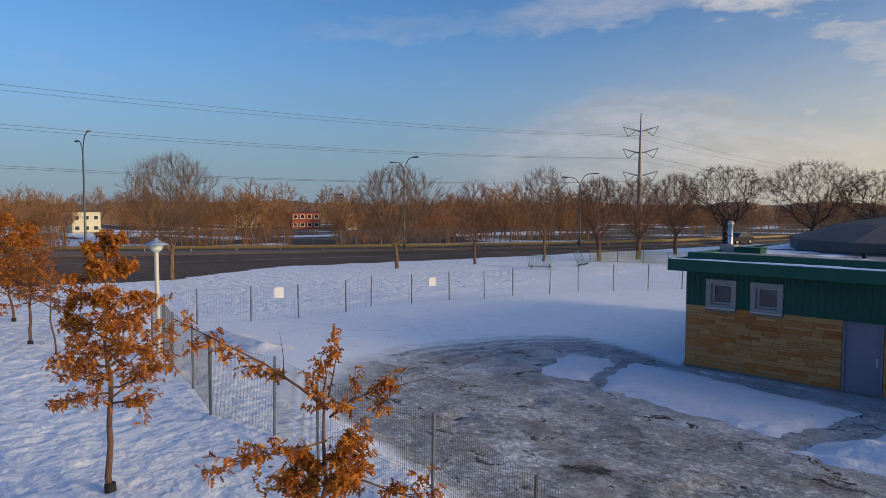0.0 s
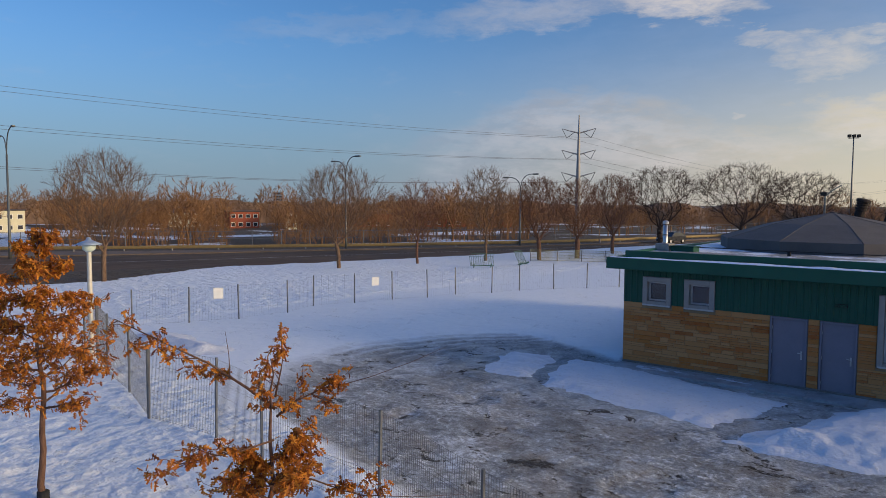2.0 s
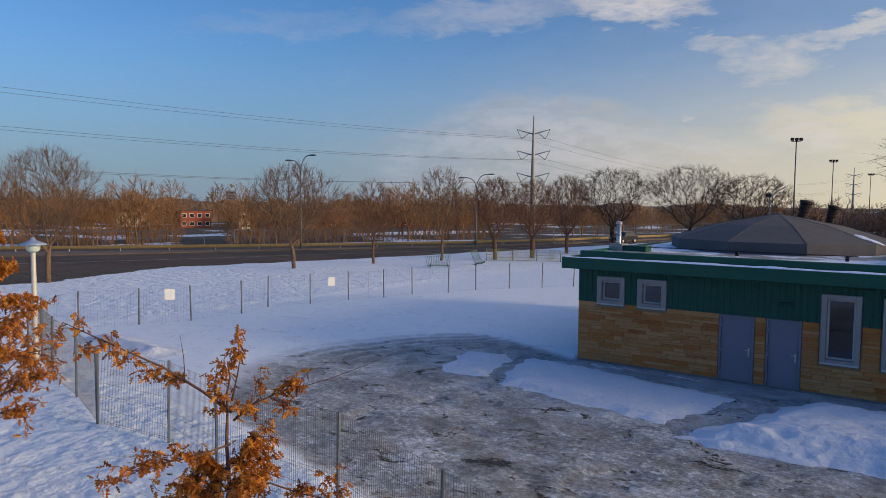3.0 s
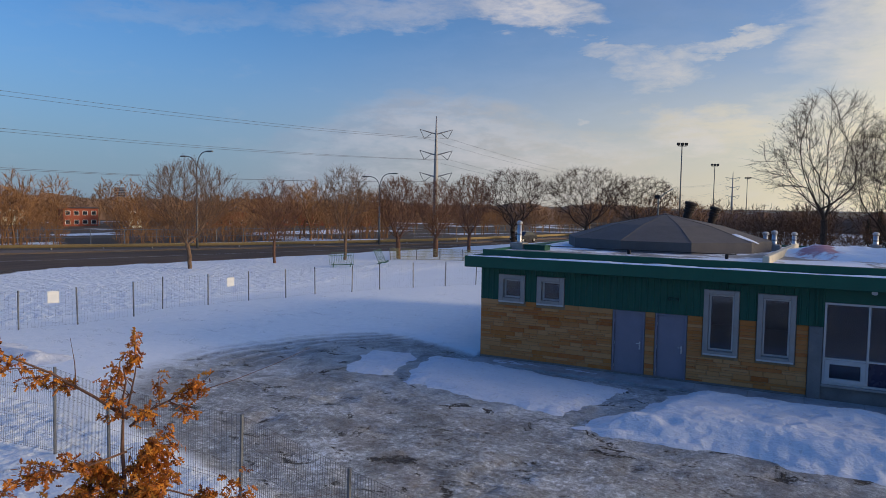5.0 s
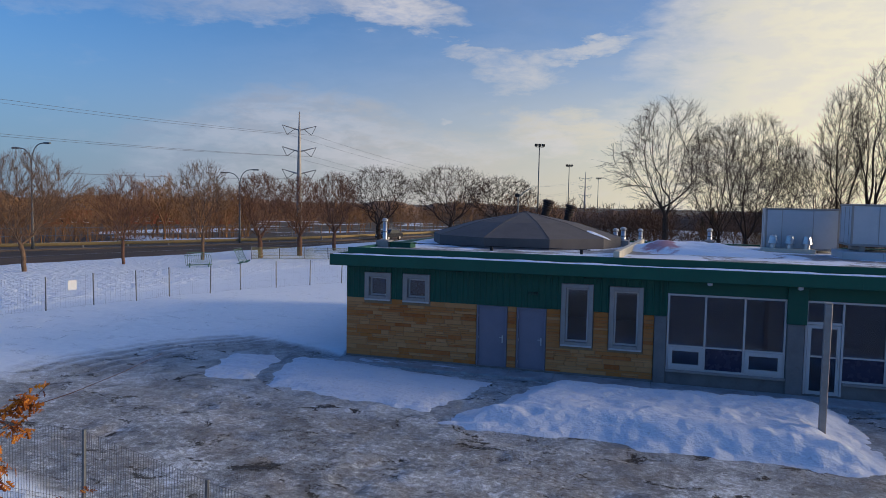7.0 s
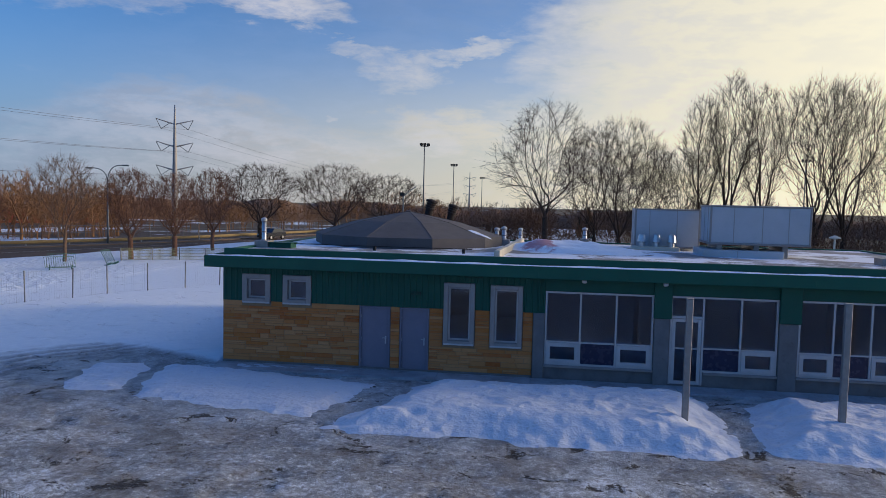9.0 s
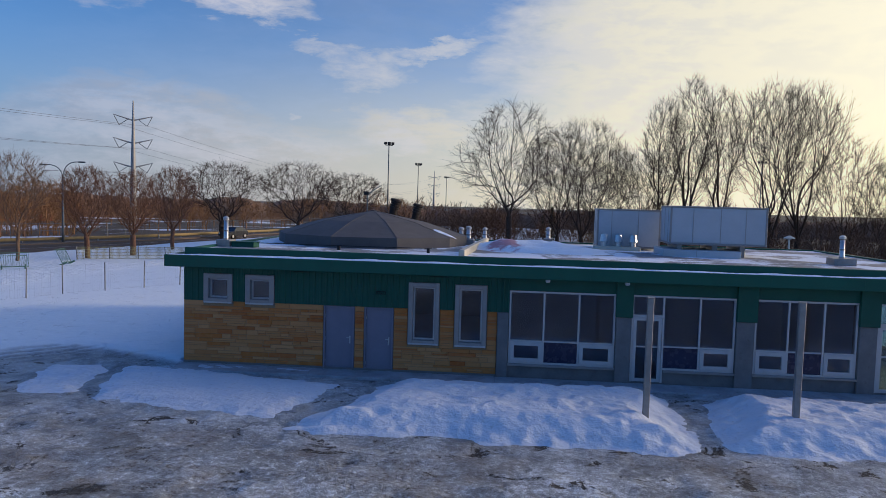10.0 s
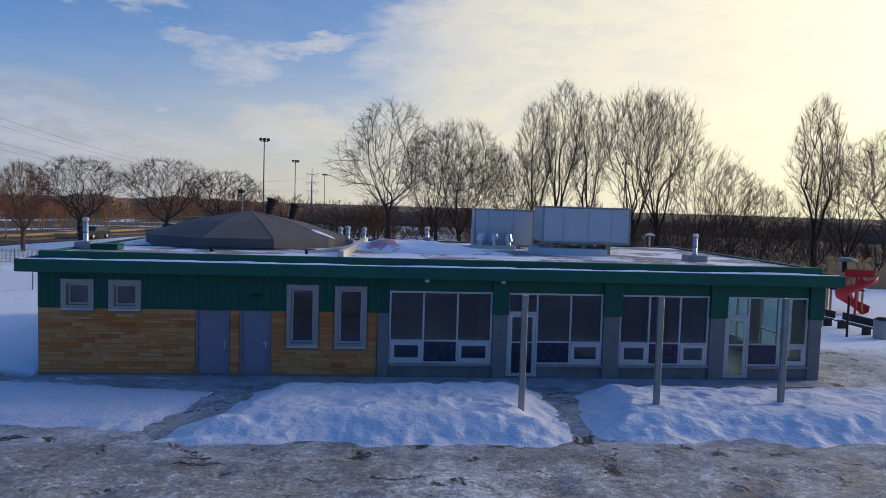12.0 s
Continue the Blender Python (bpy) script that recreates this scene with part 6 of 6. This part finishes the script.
# ---- young oaks with dry leaves ----
def leaf_cloud(tips, rnd, count, size):
    """Lobed, curled leaves hung round the given twig points."""
    half = [(0.0, 0.0), (0.05, 0.18), (0.30, 0.30), (0.07, 0.40), (0.40, 0.60), (0.08, 0.66), (0.22, 0.90), (0.0, 1.0)]
    V, F, n = [], [], 0
    T = np.array(tips)
    for k in range(count):
        base = T[rnd.randrange(len(T))] + np.array([rnd.gauss(0, 0.035) for _ in range(3)])
        s = size * rnd.uniform(0.7, 1.25)
        axis = Vector((rnd.gauss(0, 0.7), rnd.gauss(0, 0.7), rnd.gauss(-0.55, 0.5))).normalized()
        side = axis.orthogonal().normalized()
        side.rotate(Matrix.Rotation(rnd.uniform(0, 6.28), 3, axis))
        nrm = axis.cross(side)
        fold, curl = rnd.uniform(0.15, 0.9), rnd.uniform(-0.35, 0.5)
        pts = []
        for sg in (1, -1):
            for w, l in half:
                p = side * (sg * w * s * math.cos(fold)) + axis * (l * s) + nrm * (w * s * math.sin(fold) + curl * s * l * l)
                pts.append((base[0] + p.x, base[1] + p.y, base[2] + p.z))
        V += pts
        for o in (0, 8):
            for tri in ((0, 1, 2), (0, 2, 3), (0, 3, 7), (3, 4, 5), (3, 5, 7), (5, 6, 7)):
                F.append(tuple(n + o + t for t in tri))
        n += 16
    return np.array(V), np.array(F)


def oak(x, y, h, seed, leaves, size, label, first=0.32, reach=0.42, trunk_r=0.05, tilt=0.0, z=0.12, sleeve=True, limbs=(), last=0.97):
    """A young oak: one straight leader, level side branches, and dry leaves."""
    rnd = random.Random(seed)
    segs, tips, limb_segs = [], [], []
    n = 16
    pts = [Vector((0, 0, 0))]
    for k in range(n):
        pts.append(pts[-1] + Vector((rnd.uniform(-.012, .012) * h + tilt * h / n, rnd.uniform(-.012, .012) * h, h / n)))
    for k in range(n):
        r0, r1 = trunk_r * (1 - 0.85 * k / n), trunk_r * (1 - 0.85 * (k + 1) / n)
        segs.append((*pts[k], *pts[k + 1], r0, r1))

    def twig(p, d, ln, r, level):
        steps = 5 if level == 0 else 3
        q = p
        for k in range(steps):
            d = (d + Vector((rnd.gauss(0, .16), rnd.gauss(0, .16), rnd.gauss(0.03, .13)))).normalized()
            e = q + d * (ln / steps)
            segs.append((*q, *e, max(r * (1 - k / steps * .7), .0035), max(r * (1 - (k + 1) / steps * .7), .003)))
            if k > 0 or level > 0:
                for _ in range(2):
                    tips.append(tuple(q.lerp(e, rnd.random())))
            if level < 2 and k > 0:
                for _ in range(2 if level == 0 else 1):
                    nd = (d + Vector((rnd.gauss(0, .75), rnd.gauss(0, .75), rnd.gauss(.05, .45)))).normalized()
                    twig(e, nd, ln * rnd.uniform(.3, .5), r * .5, level + 1)
            q = e
    for pt, r0 in limbs:
        pv = [Vector(p) for p in pt]
        limb_segs.append([])
        for k in range(len(pv) - 1):
            u0, u1 = k / (len(pv) - 1), (k + 1) / (len(pv) - 1)
            limb_segs[-1].append((*pv[k], *pv[k + 1], r0 * (1 - u0 * .75), r0 * (1 - u1 * .75)))
            for _ in range(3):
                p = pv[k].lerp(pv[k + 1], rnd.random())
                d = (pv[k + 1] - pv[k]).normalized()
                if r0 > 0.012:
                    twig(p, (d + Vector((rnd.gauss(0, .7), rnd.gauss(0, .7), rnd.gauss(.1, .6)))).normalized(), h * .085 * rnd.uniform(.6, 1.4), .007, 1)
    count = int(22 + h * 2) if not limbs else 9
    for k in range(count):
        u = first + (last - first) * (k + rnd.random() * .6) / count
        i = min(int(u * n), n - 1)
        p = pts[i].lerp(pts[i + 1], u * n - i)
        a = k * 2.4 + rnd.uniform(-.5, .5)
        ln = h * reach * (1.02 - u) ** 0.75 * rnd.uniform(.55, 1.1)
        twig(p, Vector((math.cos(a), math.sin(a), rnd.uniform(-.12, .55))).normalized(), ln, trunk_r * .38 * (1.1 - u) + .006, 0)
    s = np.array(segs)
    t = thing("young_oak", label, "tree", pose(x, y, z), "young oaks with dry leaves", surveyed=False)
    thick = np.arange(len(s)) < n
    part("trunk", Mesh().tube(pts, [trunk_r * (1 - 0.85 * k / n) for k in range(n + 1)], 9), BARK_OAK, t, smooth=True)
    for ls in limb_segs:
        part("limb", Mesh().tube([g[:3] for g in ls] + [ls[-1][3:6]], [g[6] for g in ls] + [ls[-1][7]], 7), BARK_OAK, t, smooth=True)
    v, q = bars(s[~thick][:, :3], s[~thick][:, 3:6], s[~thick][:, 6], s[~thick][:, 7], 4)
    part("branchwork", array_mesh("branchwork", v, q, BARK_OAK), BARK_OAK, t)["kind"] = "stuff"
    if leaves:
        v, f = leaf_cloud(tips, rnd, leaves, size)
        lf = part("leaves", array_mesh("leaves", v, f, LEAF), LEAF, t, "clinging rust-orange dry leaves")
        lf["kind"] = "stuff"
    if sleeve:
        part("trunk_guard", Mesh().lathe([(trunk_r * 1.7, -0.25), (trunk_r * 1.65, 0.17), (trunk_r * 1.2, 0.19)], 12), RUBBER, t, "black trunk guard")
    return t


oak(-0.91, -18.78, 4.82, 41, 4600, 0.105, "young oak keeping its rust-orange leaves, in snow", first=0.33, reach=0.36, trunk_r=0.062)
RV = Vector((0.539, 0.842, 0.0))


def spray(*pts):
    """A limb through points given as metres to the side of the trunk, towards the yard, and up."""
    return [tuple(RV * a + Vector((-0.842, 0.539, 0)) * b + Vector((0, 0, c))) for a, b, c in pts]


oak(4.84, -17.80, 3.28, 47, 2400, 0.105, "young oak with sparse orange leaves beside the mesh fence", first=0.36, reach=0.30, trunk_r=0.05, last=0.62, limbs=[
    (spray((0.0, 0, 2.63), (-0.35, .1, 2.90), (-0.80, .15, 3.22), (-1.25, .1, 3.48), (-1.90, .2, 3.82)), 0.022),
    (spray((0.02, 0, 2.53), (0.22, -.1, 2.73), (0.48, -.1, 2.84), (0.70, -.15, 2.90)), 0.018),
    (spray((0.70, -.15, 2.90), (1.2, -.1, 3.00), (1.75, 0, 3.14), (2.25, .1, 3.30)), 0.006),
    (spray((-0.02, 0, 2.23), (-0.45, -.2, 2.18), (-0.85, -.2, 2.14), (-1.25, -.3, 2.06)), 0.014),
    (spray((0.0, 0, 1.78), (0.45, -.15, 1.73), (0.85, -.25, 1.58), (1.1, -.3, 1.52)), 0.016),
    (spray((1.1, -.3, 1.52), (1.7, -.35, 1.46), (2.5, -.4, 1.44)), 0.006),
    (spray((0.0, 0, 1.63), (-0.4, .15, 1.58), (-0.8, .3, 1.50)), 0.014),
    (spray((-0.55, .1, 3.03), (-0.56, .12, 3.33), (-0.60, .1, 3.63)), 0.008),
    (spray((0.0, 0, 2.78), (0.08, .05, 3.13), (0.12, .05, 3.40)), 0.014)])
oak(-16.70, -16.84, 4.6, 43, 2600, 0.135, "young oak thick with rust-orange leaves", first=0.30, reach=0.40, trunk_r=0.06)
oak(-22.97, -16.20, 4.9, 44, 2600, 0.135, "young oak thick with rust-orange leaves farther off", first=0.22, reach=0.40, trunk_r=0.06)
oak(-14.40, -16.52, 4.8, 45, 0, 0.1, "thin bare sapling with a few wiry branches", first=0.30, reach=0.40, trunk_r=0.035, sleeve=False)


# ---- houses, tower and playground ----
def house(deg, d, w, h, depth, turn, wall, z, flat, label, windows, floors):
    x, y = at_bearing(deg, d)
    t = thing("house", label, "house", pose(x, y, z, 0, 0, -deg + turn), "far houses")
    part("wall", Mesh().box(-w / 2, w / 2, 0, depth, -2.0, h, 0.05), wall, t)
    if flat:
        part("roof", Mesh().box(-w / 2 - .3, w / 2 + .3, -0.3, depth + .3, h + .01, h + .3, .05), ROOF_DARK, t)
    else:
        part("roof", Mesh().face_set([(-w / 2 - .4, -.4, h), (w / 2 + .4, -.4, h), (w / 2 + .4, depth + .4, h), (-w / 2 - .4, depth + .4, h), (-w / 4, depth / 2, h + 1.9), (w / 4, depth / 2, h + 1.9)],
                                     [(0, 1, 5, 4), (1, 2, 5), (2, 3, 4, 5), (3, 0, 4), (3, 2, 1, 0)]), ROOF_DARK, t)
    for f in range(floors):
        for k in range(windows):
            px = -w / 2 + w * (k + 0.5) / windows
            zz = 0.6 + f * (h / floors)
            win = part("window", bar_frame(px - .65, px + .65, zz, zz + 1.2, .1, -.08, 0.02), SIGN_WHITE, t)
            part("pane", Mesh().box(px - .55, px + .55, -.03, -.01, zz + .1, zz + 1.1), WINDOW_DARK, win)
    return t


house(-74.4, 200, 6.9, 5.3, 8, 20, HOUSE_WHITE, -2.4, True, "cream two-storey house among bare trees", 3, 2)
house(-58.6, 215, 8.6, 4.9, 8, 12, HOUSE_RED, -2.5, True, "red brick house with cream trim", 4, 2)
house(-55.0, 205, 3.0, 4.5, 6, 0, HOUSE_WHITE, -2.4, False, "small cream house half hidden by trees", 1, 2)
house(-40.8, 230, 30.0, 4.2, 12, 15, HOUSE_RED, -2.4, False, "long low brown-roofed building beyond the road", 9, 1)
house(-63.0, 225, 9.0, 4.4, 8, 0, HOUSE_WHITE, -2.6, False, "house with a dark hipped roof among trees", 3, 1)
house(-48.5, 222, 12.0, 4.2, 8, 0, HOUSE_RED, -2.6, False, "brown brick house with a dark hipped roof", 4, 1)
tx, ty = at_bearing(-56.0, 1400)
tower = thing("tower_block", "distant blue-grey tower block", "tower", pose(tx, ty, -4, 0, 0, 56))
part("wall", Mesh().box(-9, 9, -8, 8, -5, 29, .1), TOWER, tower)
for k in range(9):
    part("window", Mesh().box(-8.5, 8.5, -8.12, -8.02, 2 + k * 2.9, 3.3 + k * 2.9), WINDOW_DARK, tower)


def playground(x, y):
    p = thing("play_structure", "red plastic playground slide tower with ochre posts", "playground", pose(x, y, 0.1, 0, 0, -24) @ Matrix.Scale(0.86, 4))
    for px in (-0.9, 0.9):
        for py in (-0.9, 0.9):
            part("post", Mesh().tube([(px, py, -.3), (px, py, 3.6)], 0.07, 8), YELLOW_PLASTIC, p)
    part("deck", Mesh().box(-1.0, 1.0, -1.0, 1.0, 1.55, 1.65, .02), BLACK_WOOD, p)
    for k in range(7):
        part("rail_bar", Mesh().tube([(-.8 + k * .26, -0.92, 1.66), (-.8 + k * .26, -0.92, 2.45)], 0.035, 6), RED_PLASTIC, p)
    part("top_rail", Mesh().box(-0.95, 0.95, -0.97, -0.87, 2.45, 2.55, .02), RED_PLASTIC, p)
    part("canopy", Mesh().lathe([(0.62, 3.4), (0.60, 3.5), (0.4, 3.62), (0.1, 3.68)], 12), FENCE_GREY, p)
    n, pts = 22, []
    chute = Mesh()
    for k in range(n + 1):
        u = k / n
        a = -0.4 - u * 5.2
        cx, cy, cz = 0.45 + 0.72 * math.cos(a), -1.45 + 0.72 * math.sin(a), 2.3 - u * 2.1
        rad = Vector((math.cos(a), math.sin(a), 0))
        for o, dz in ((-.45, .38), (-.36, .06), (0, -.06), (.36, .06), (.45, .38), (.5, .38), (.42, 0), (0, -.14), (-.42, 0), (-.5, .38)):
            chute.v.append((cx + rad.x * o, cy + rad.y * o, cz + dz))
    for k in range(n):
        for j in range(10):
            a, b = k * 10 + j, k * 10 + (j + 1) % 10
            chute.f.append((a, b, b + 10, a + 10))
    part("slide", chute, RED_PLASTIC, p, "red spiral slide", smooth=True)
    part("slide_column", Mesh().tube([(0.45, -1.45, -.3), (0.45, -1.45, 2.7)], 0.08, 8), RED_PLASTIC, p)
    part("panel", Mesh().box(-0.2, 1.5, -1.08, -1.0, 2.5, 2.95, .03), RED_PLASTIC, p, "red plastic side panel")
    for s in (-1, 1):
        part("ladder", Mesh().tube([(-2.3, s * .4, 0), (-1.05, s * .4, 1.65)], 0.035, 6), POLE_PALE, p)


playground(36.2, 16.7)
for k, (x, y, rz) in enumerate(((32.0, 12.0, -86), (32.4, 9.6, -86))):
    b = thing("park_bench", "dark timber bench half buried in snow", "bench", pose(x, y, 0.12, 0, 0, rz), "dark benches")
    part("seat", Mesh().box(-1.1, 1.1, -0.2, 0.2, 0.36, 0.43, .015), BLACK_WOOD, b)
    part("backrest", Mesh().box(-1.1, 1.1, 0.2, 0.26, 0.45, 0.80, .015), BLACK_WOOD, b)
    for sx in (-.85, .85):
        part("leg", Mesh().box(sx - .04, sx + .04, -.18, .24, -.2, 0.36, .01), BLACK_WOOD, b)
bin_ = thing("litter_bin", "round concrete litter bin in the snow", "litter bin", pose(32.7, 8.0, 0.1))
part("body", Mesh().lathe([(0.34, -.2), (0.36, 0.85), (0.30, 0.9)], 16), KERB, bin_, smooth=True)
part("lid", Mesh().lathe([(0.35, 0.905), (0.2, 1.0), (0.05, 1.02)], 16), DARK_METAL, bin_)
for x, y in ((31.5, 10.65), (31.2, 8.1)):
    st = thing("bollard", "thin dark post in the snow", "post", pose(x, y, 0), "thin posts by the playground")
    part("post", Mesh().tube([(0, 0, -.3), (0, 0, 2.0)], 0.05, 8), DARK_METAL, st)
xs_, ys_ = at_bearing(17.8, 62)
pl = thing("path_light", "small park lamp post with a flat cap", "lamp post", pose(xs_, ys_, 0))
part("pole", Mesh().lathe([(0.09, -.3), (0.07, 3.4)], 10), POLE_PALE, pl)
part("shade", Mesh().lathe([(0.1, 3.42), (0.42, 3.5), (0.40, 3.56), (0.06, 3.72)], 16), POLE_PALE, pl)


# ---- cars on the road ----
def car(x, y, rz, paint, label):
    c = thing("car", label, "car", pose(x, y, -0.03, 0, 0, rz), "cars on the road")
    prof = [(-2.15, .35), (-2.2, .75), (-2.0, .92), (-1.05, .98), (-.35, 1.46), (1.25, 1.50), (1.95, 1.0), (2.15, .9), (2.15, .38)]
    low = [(p, q) for p, q in prof if q < 1.2]
    M = Mesh()
    for s in (-0.88, 0.88):
        M.v += [(p, s, q) for p, q in low]
    k = len(low)
    M.f += [(j, (j + 1) % k, k + (j + 1) % k, k + j) for j in range(k)] + [tuple(range(k))[::-1], tuple(range(k, 2 * k))]
    part("body", M, paint, c)
    M = Mesh()
    cab = [(-1.05, .985), (-.35, 1.46), (1.25, 1.50), (1.95, 1.0)]
    for s, w in ((-0.84, -0.66), (0.84, 0.66)):
        M.v += [(p, w if q > 1.2 else s, q) for p, q in cab]
    M.f += [(0, 1, 5, 4), (1, 2, 6, 5), (2, 3, 7, 6), (3, 0, 4, 7), (3, 2, 1, 0), (4, 5, 6, 7)]
    part("cabin", M, WINDOW_DARK, c, "dark glazed cabin")
    part("roof", Mesh().box(-.35, 1.25, -.66, .66, 1.47, 1.53, .02), paint, c)
    for px in (-1.35, 1.35):
        for s in (-1, 1):
            w = part("wheel", Mesh().tube([(px, s * .72, .33), (px, s * .92, .33)], .33, 14), RUBBER, c)
            part("rim", Mesh().tube([(px, s * .915, .33), (px, s * .935, .33)], .2, 10), STEEL, w)
    for s in (-.6, .6):
        part("headlight", Mesh().box(-2.24, -2.1, s - .2, s + .2, .62, .78, .03), SIGN_WHITE, c)
        part("tail_light", Mesh().box(2.08, 2.19, s - .2, s + .2, .7, .86, .03), RED_PLASTIC, c)


CAR_WHITE = mottled("silver_car_paint", (0.45, 0.46, 0.47), (0.55, 0.56, 0.57), 2.0, 0.3, 0.4, 0.0)
CAR_DARK = mottled("dark_car_paint", (0.02, 0.022, 0.026), (0.035, 0.036, 0.04), 2.0, 0.3, 0.3, 0.0)
car(-27.4, 88.0, 79, CAR_WHITE, "silver car on the far stretch of road")
car(-30.2, 69.0, 79, CAR_DARK, "dark car on the road beyond the trees")


def far_fence():
    f = thing("rail_fence", "low grey fence beyond the guard rail", "fence")
    P0, P1 = [], []
    for y in np.arange(-40, 130, 3.0):
        x, x2 = road_guard(y) - 9, road_guard(y + 3) - 9
        z, z2 = (float(ground_height(np.array([a]), np.array([b]))[0]) for a, b in ((x, y), (x2, y + 3)))
        part("post", FAR_POST, FENCE_GREY, f, m=pose(x, y, z))
        for hh in (1.75, 0.9):
            P0.append((x, y, z + hh))
            P1.append((x2, y + 3, z2 + hh))
    v, q = bars(np.array(P0), np.array(P1), np.full(len(P0), .024), np.full(len(P0), .024), 4)
    part("rail", array_mesh("rail", v, q, FENCE_GREY), FENCE_GREY, f)["kind"] = "stuff"


FAR_POST = Mesh().tube([(0, 0, -.5), (0, 0, 1.8)], 0.04, 6).mesh("post", FENCE_GREY)
far_fence()


# ---- stones of the front wall ----
def stone_shapes(mat):
    """Rough-faced blocks of unit size, x and z from 0 to 1, face towards -y."""
    res = []
    for s in range(7):
        rnd = random.Random(900 + s)
        M = Mesh()
        nx = 3
        e = 0.035
        for k in range(nx + 1):
            u = k / nx
            for z in (0.0, 1.0):
                M.v.append((u, 0.0, z))
        for k in range(nx + 1):
            u = e + (1 - 2 * e) * k / nx
            for z in (0.06, 0.94):
                M.v.append((u, -0.6 - rnd.uniform(0, .4), z + rnd.uniform(-.03, .03)))
        o = 2 * (nx + 1)
        for k in range(nx):
            a = 2 * k
            M.f += [(o + a, o + a + 2, o + a + 3, o + a + 1), (a, a + 2, o + a + 2, o + a), (a + 1, o + a + 1, o + a + 3, a + 3)]
        M.f += [(0, o, o + 1, 1), (2 * nx, 2 * nx + 1, o + 2 * nx + 1, o + 2 * nx)]
        res.append(M.mesh("stone", mat))
    return res


def lay_stones():
    rnd = random.Random(5)
    wall = part("stone_facing", wall_with_openings(0.0, STONE_END, 0.10, STONE_TOP, 0.02, [(a - .02, b + .02, c - .02, d + .02) for a, b, c, d in TALL_WINDOWS + DOORS + SMALL_WINDOWS]), MORTAR, building,
                "tan and rust-coloured ledgestone facing with dark joints", m=pose(0, -0.023, 0))
    shapes, rusty = stone_shapes(STONE), stone_shapes(STONE_RUST)
    holes = TALL_WINDOWS + DOORS + SMALL_WINDOWS

    def lay(a, b, c, d):
        if b - a < 0.05:
            return
        g = 0.004
        rust = b - a > 0.25 and d - c > 0.085 and vnoise(np.array([a * 0.9]), np.array([c * 1.3]), 7)[0] > 0.50 and rnd.random() < 0.75
        part("stone", (rusty if rust else shapes)[rnd.randrange(7)], STONE, wall,
             m=Matrix.Translation((a + g, 0.0, c + g)) @ Matrix.Diagonal((b - a - 2 * g, rnd.uniform(.012, .030), d - c - 2 * g, 1)))

    z = 0.11
    while z < STONE_TOP - 0.03:
        hgt = rnd.choice((0.085, 0.10, 0.125, 0.16))
        if STONE_TOP - z - hgt < 0.08:
            hgt = STONE_TOP - z
        cuts = sorted([(a - .02, b + .02) for a, b, c, d in holes if c - .02 < z + hgt * .5 < d + .02])
        free, p = [], 0.005
        for a, b in cuts:
            free.append((p, a))
            p = b
        free.append((p, STONE_END))
        for a, b in free:
            x = a
            while x < b - 1e-3:
                w = rnd.choice((0.28, 0.38, 0.5, 0.62, 0.8, 0.95))
                if b - x - w < 0.2:
                    w = b - x
                if hgt > 0.12 and rnd.random() < 0.35 and w < 0.9:
                    m_ = z + hgt * rnd.uniform(.4, .6)
                    lay(x, x + w, z, m_)
                    lay(x, x + w, m_, z + hgt)
                else:
                    lay(x, x + w, z, z + hgt)
                x += w
        z += hgt


lay_stones()
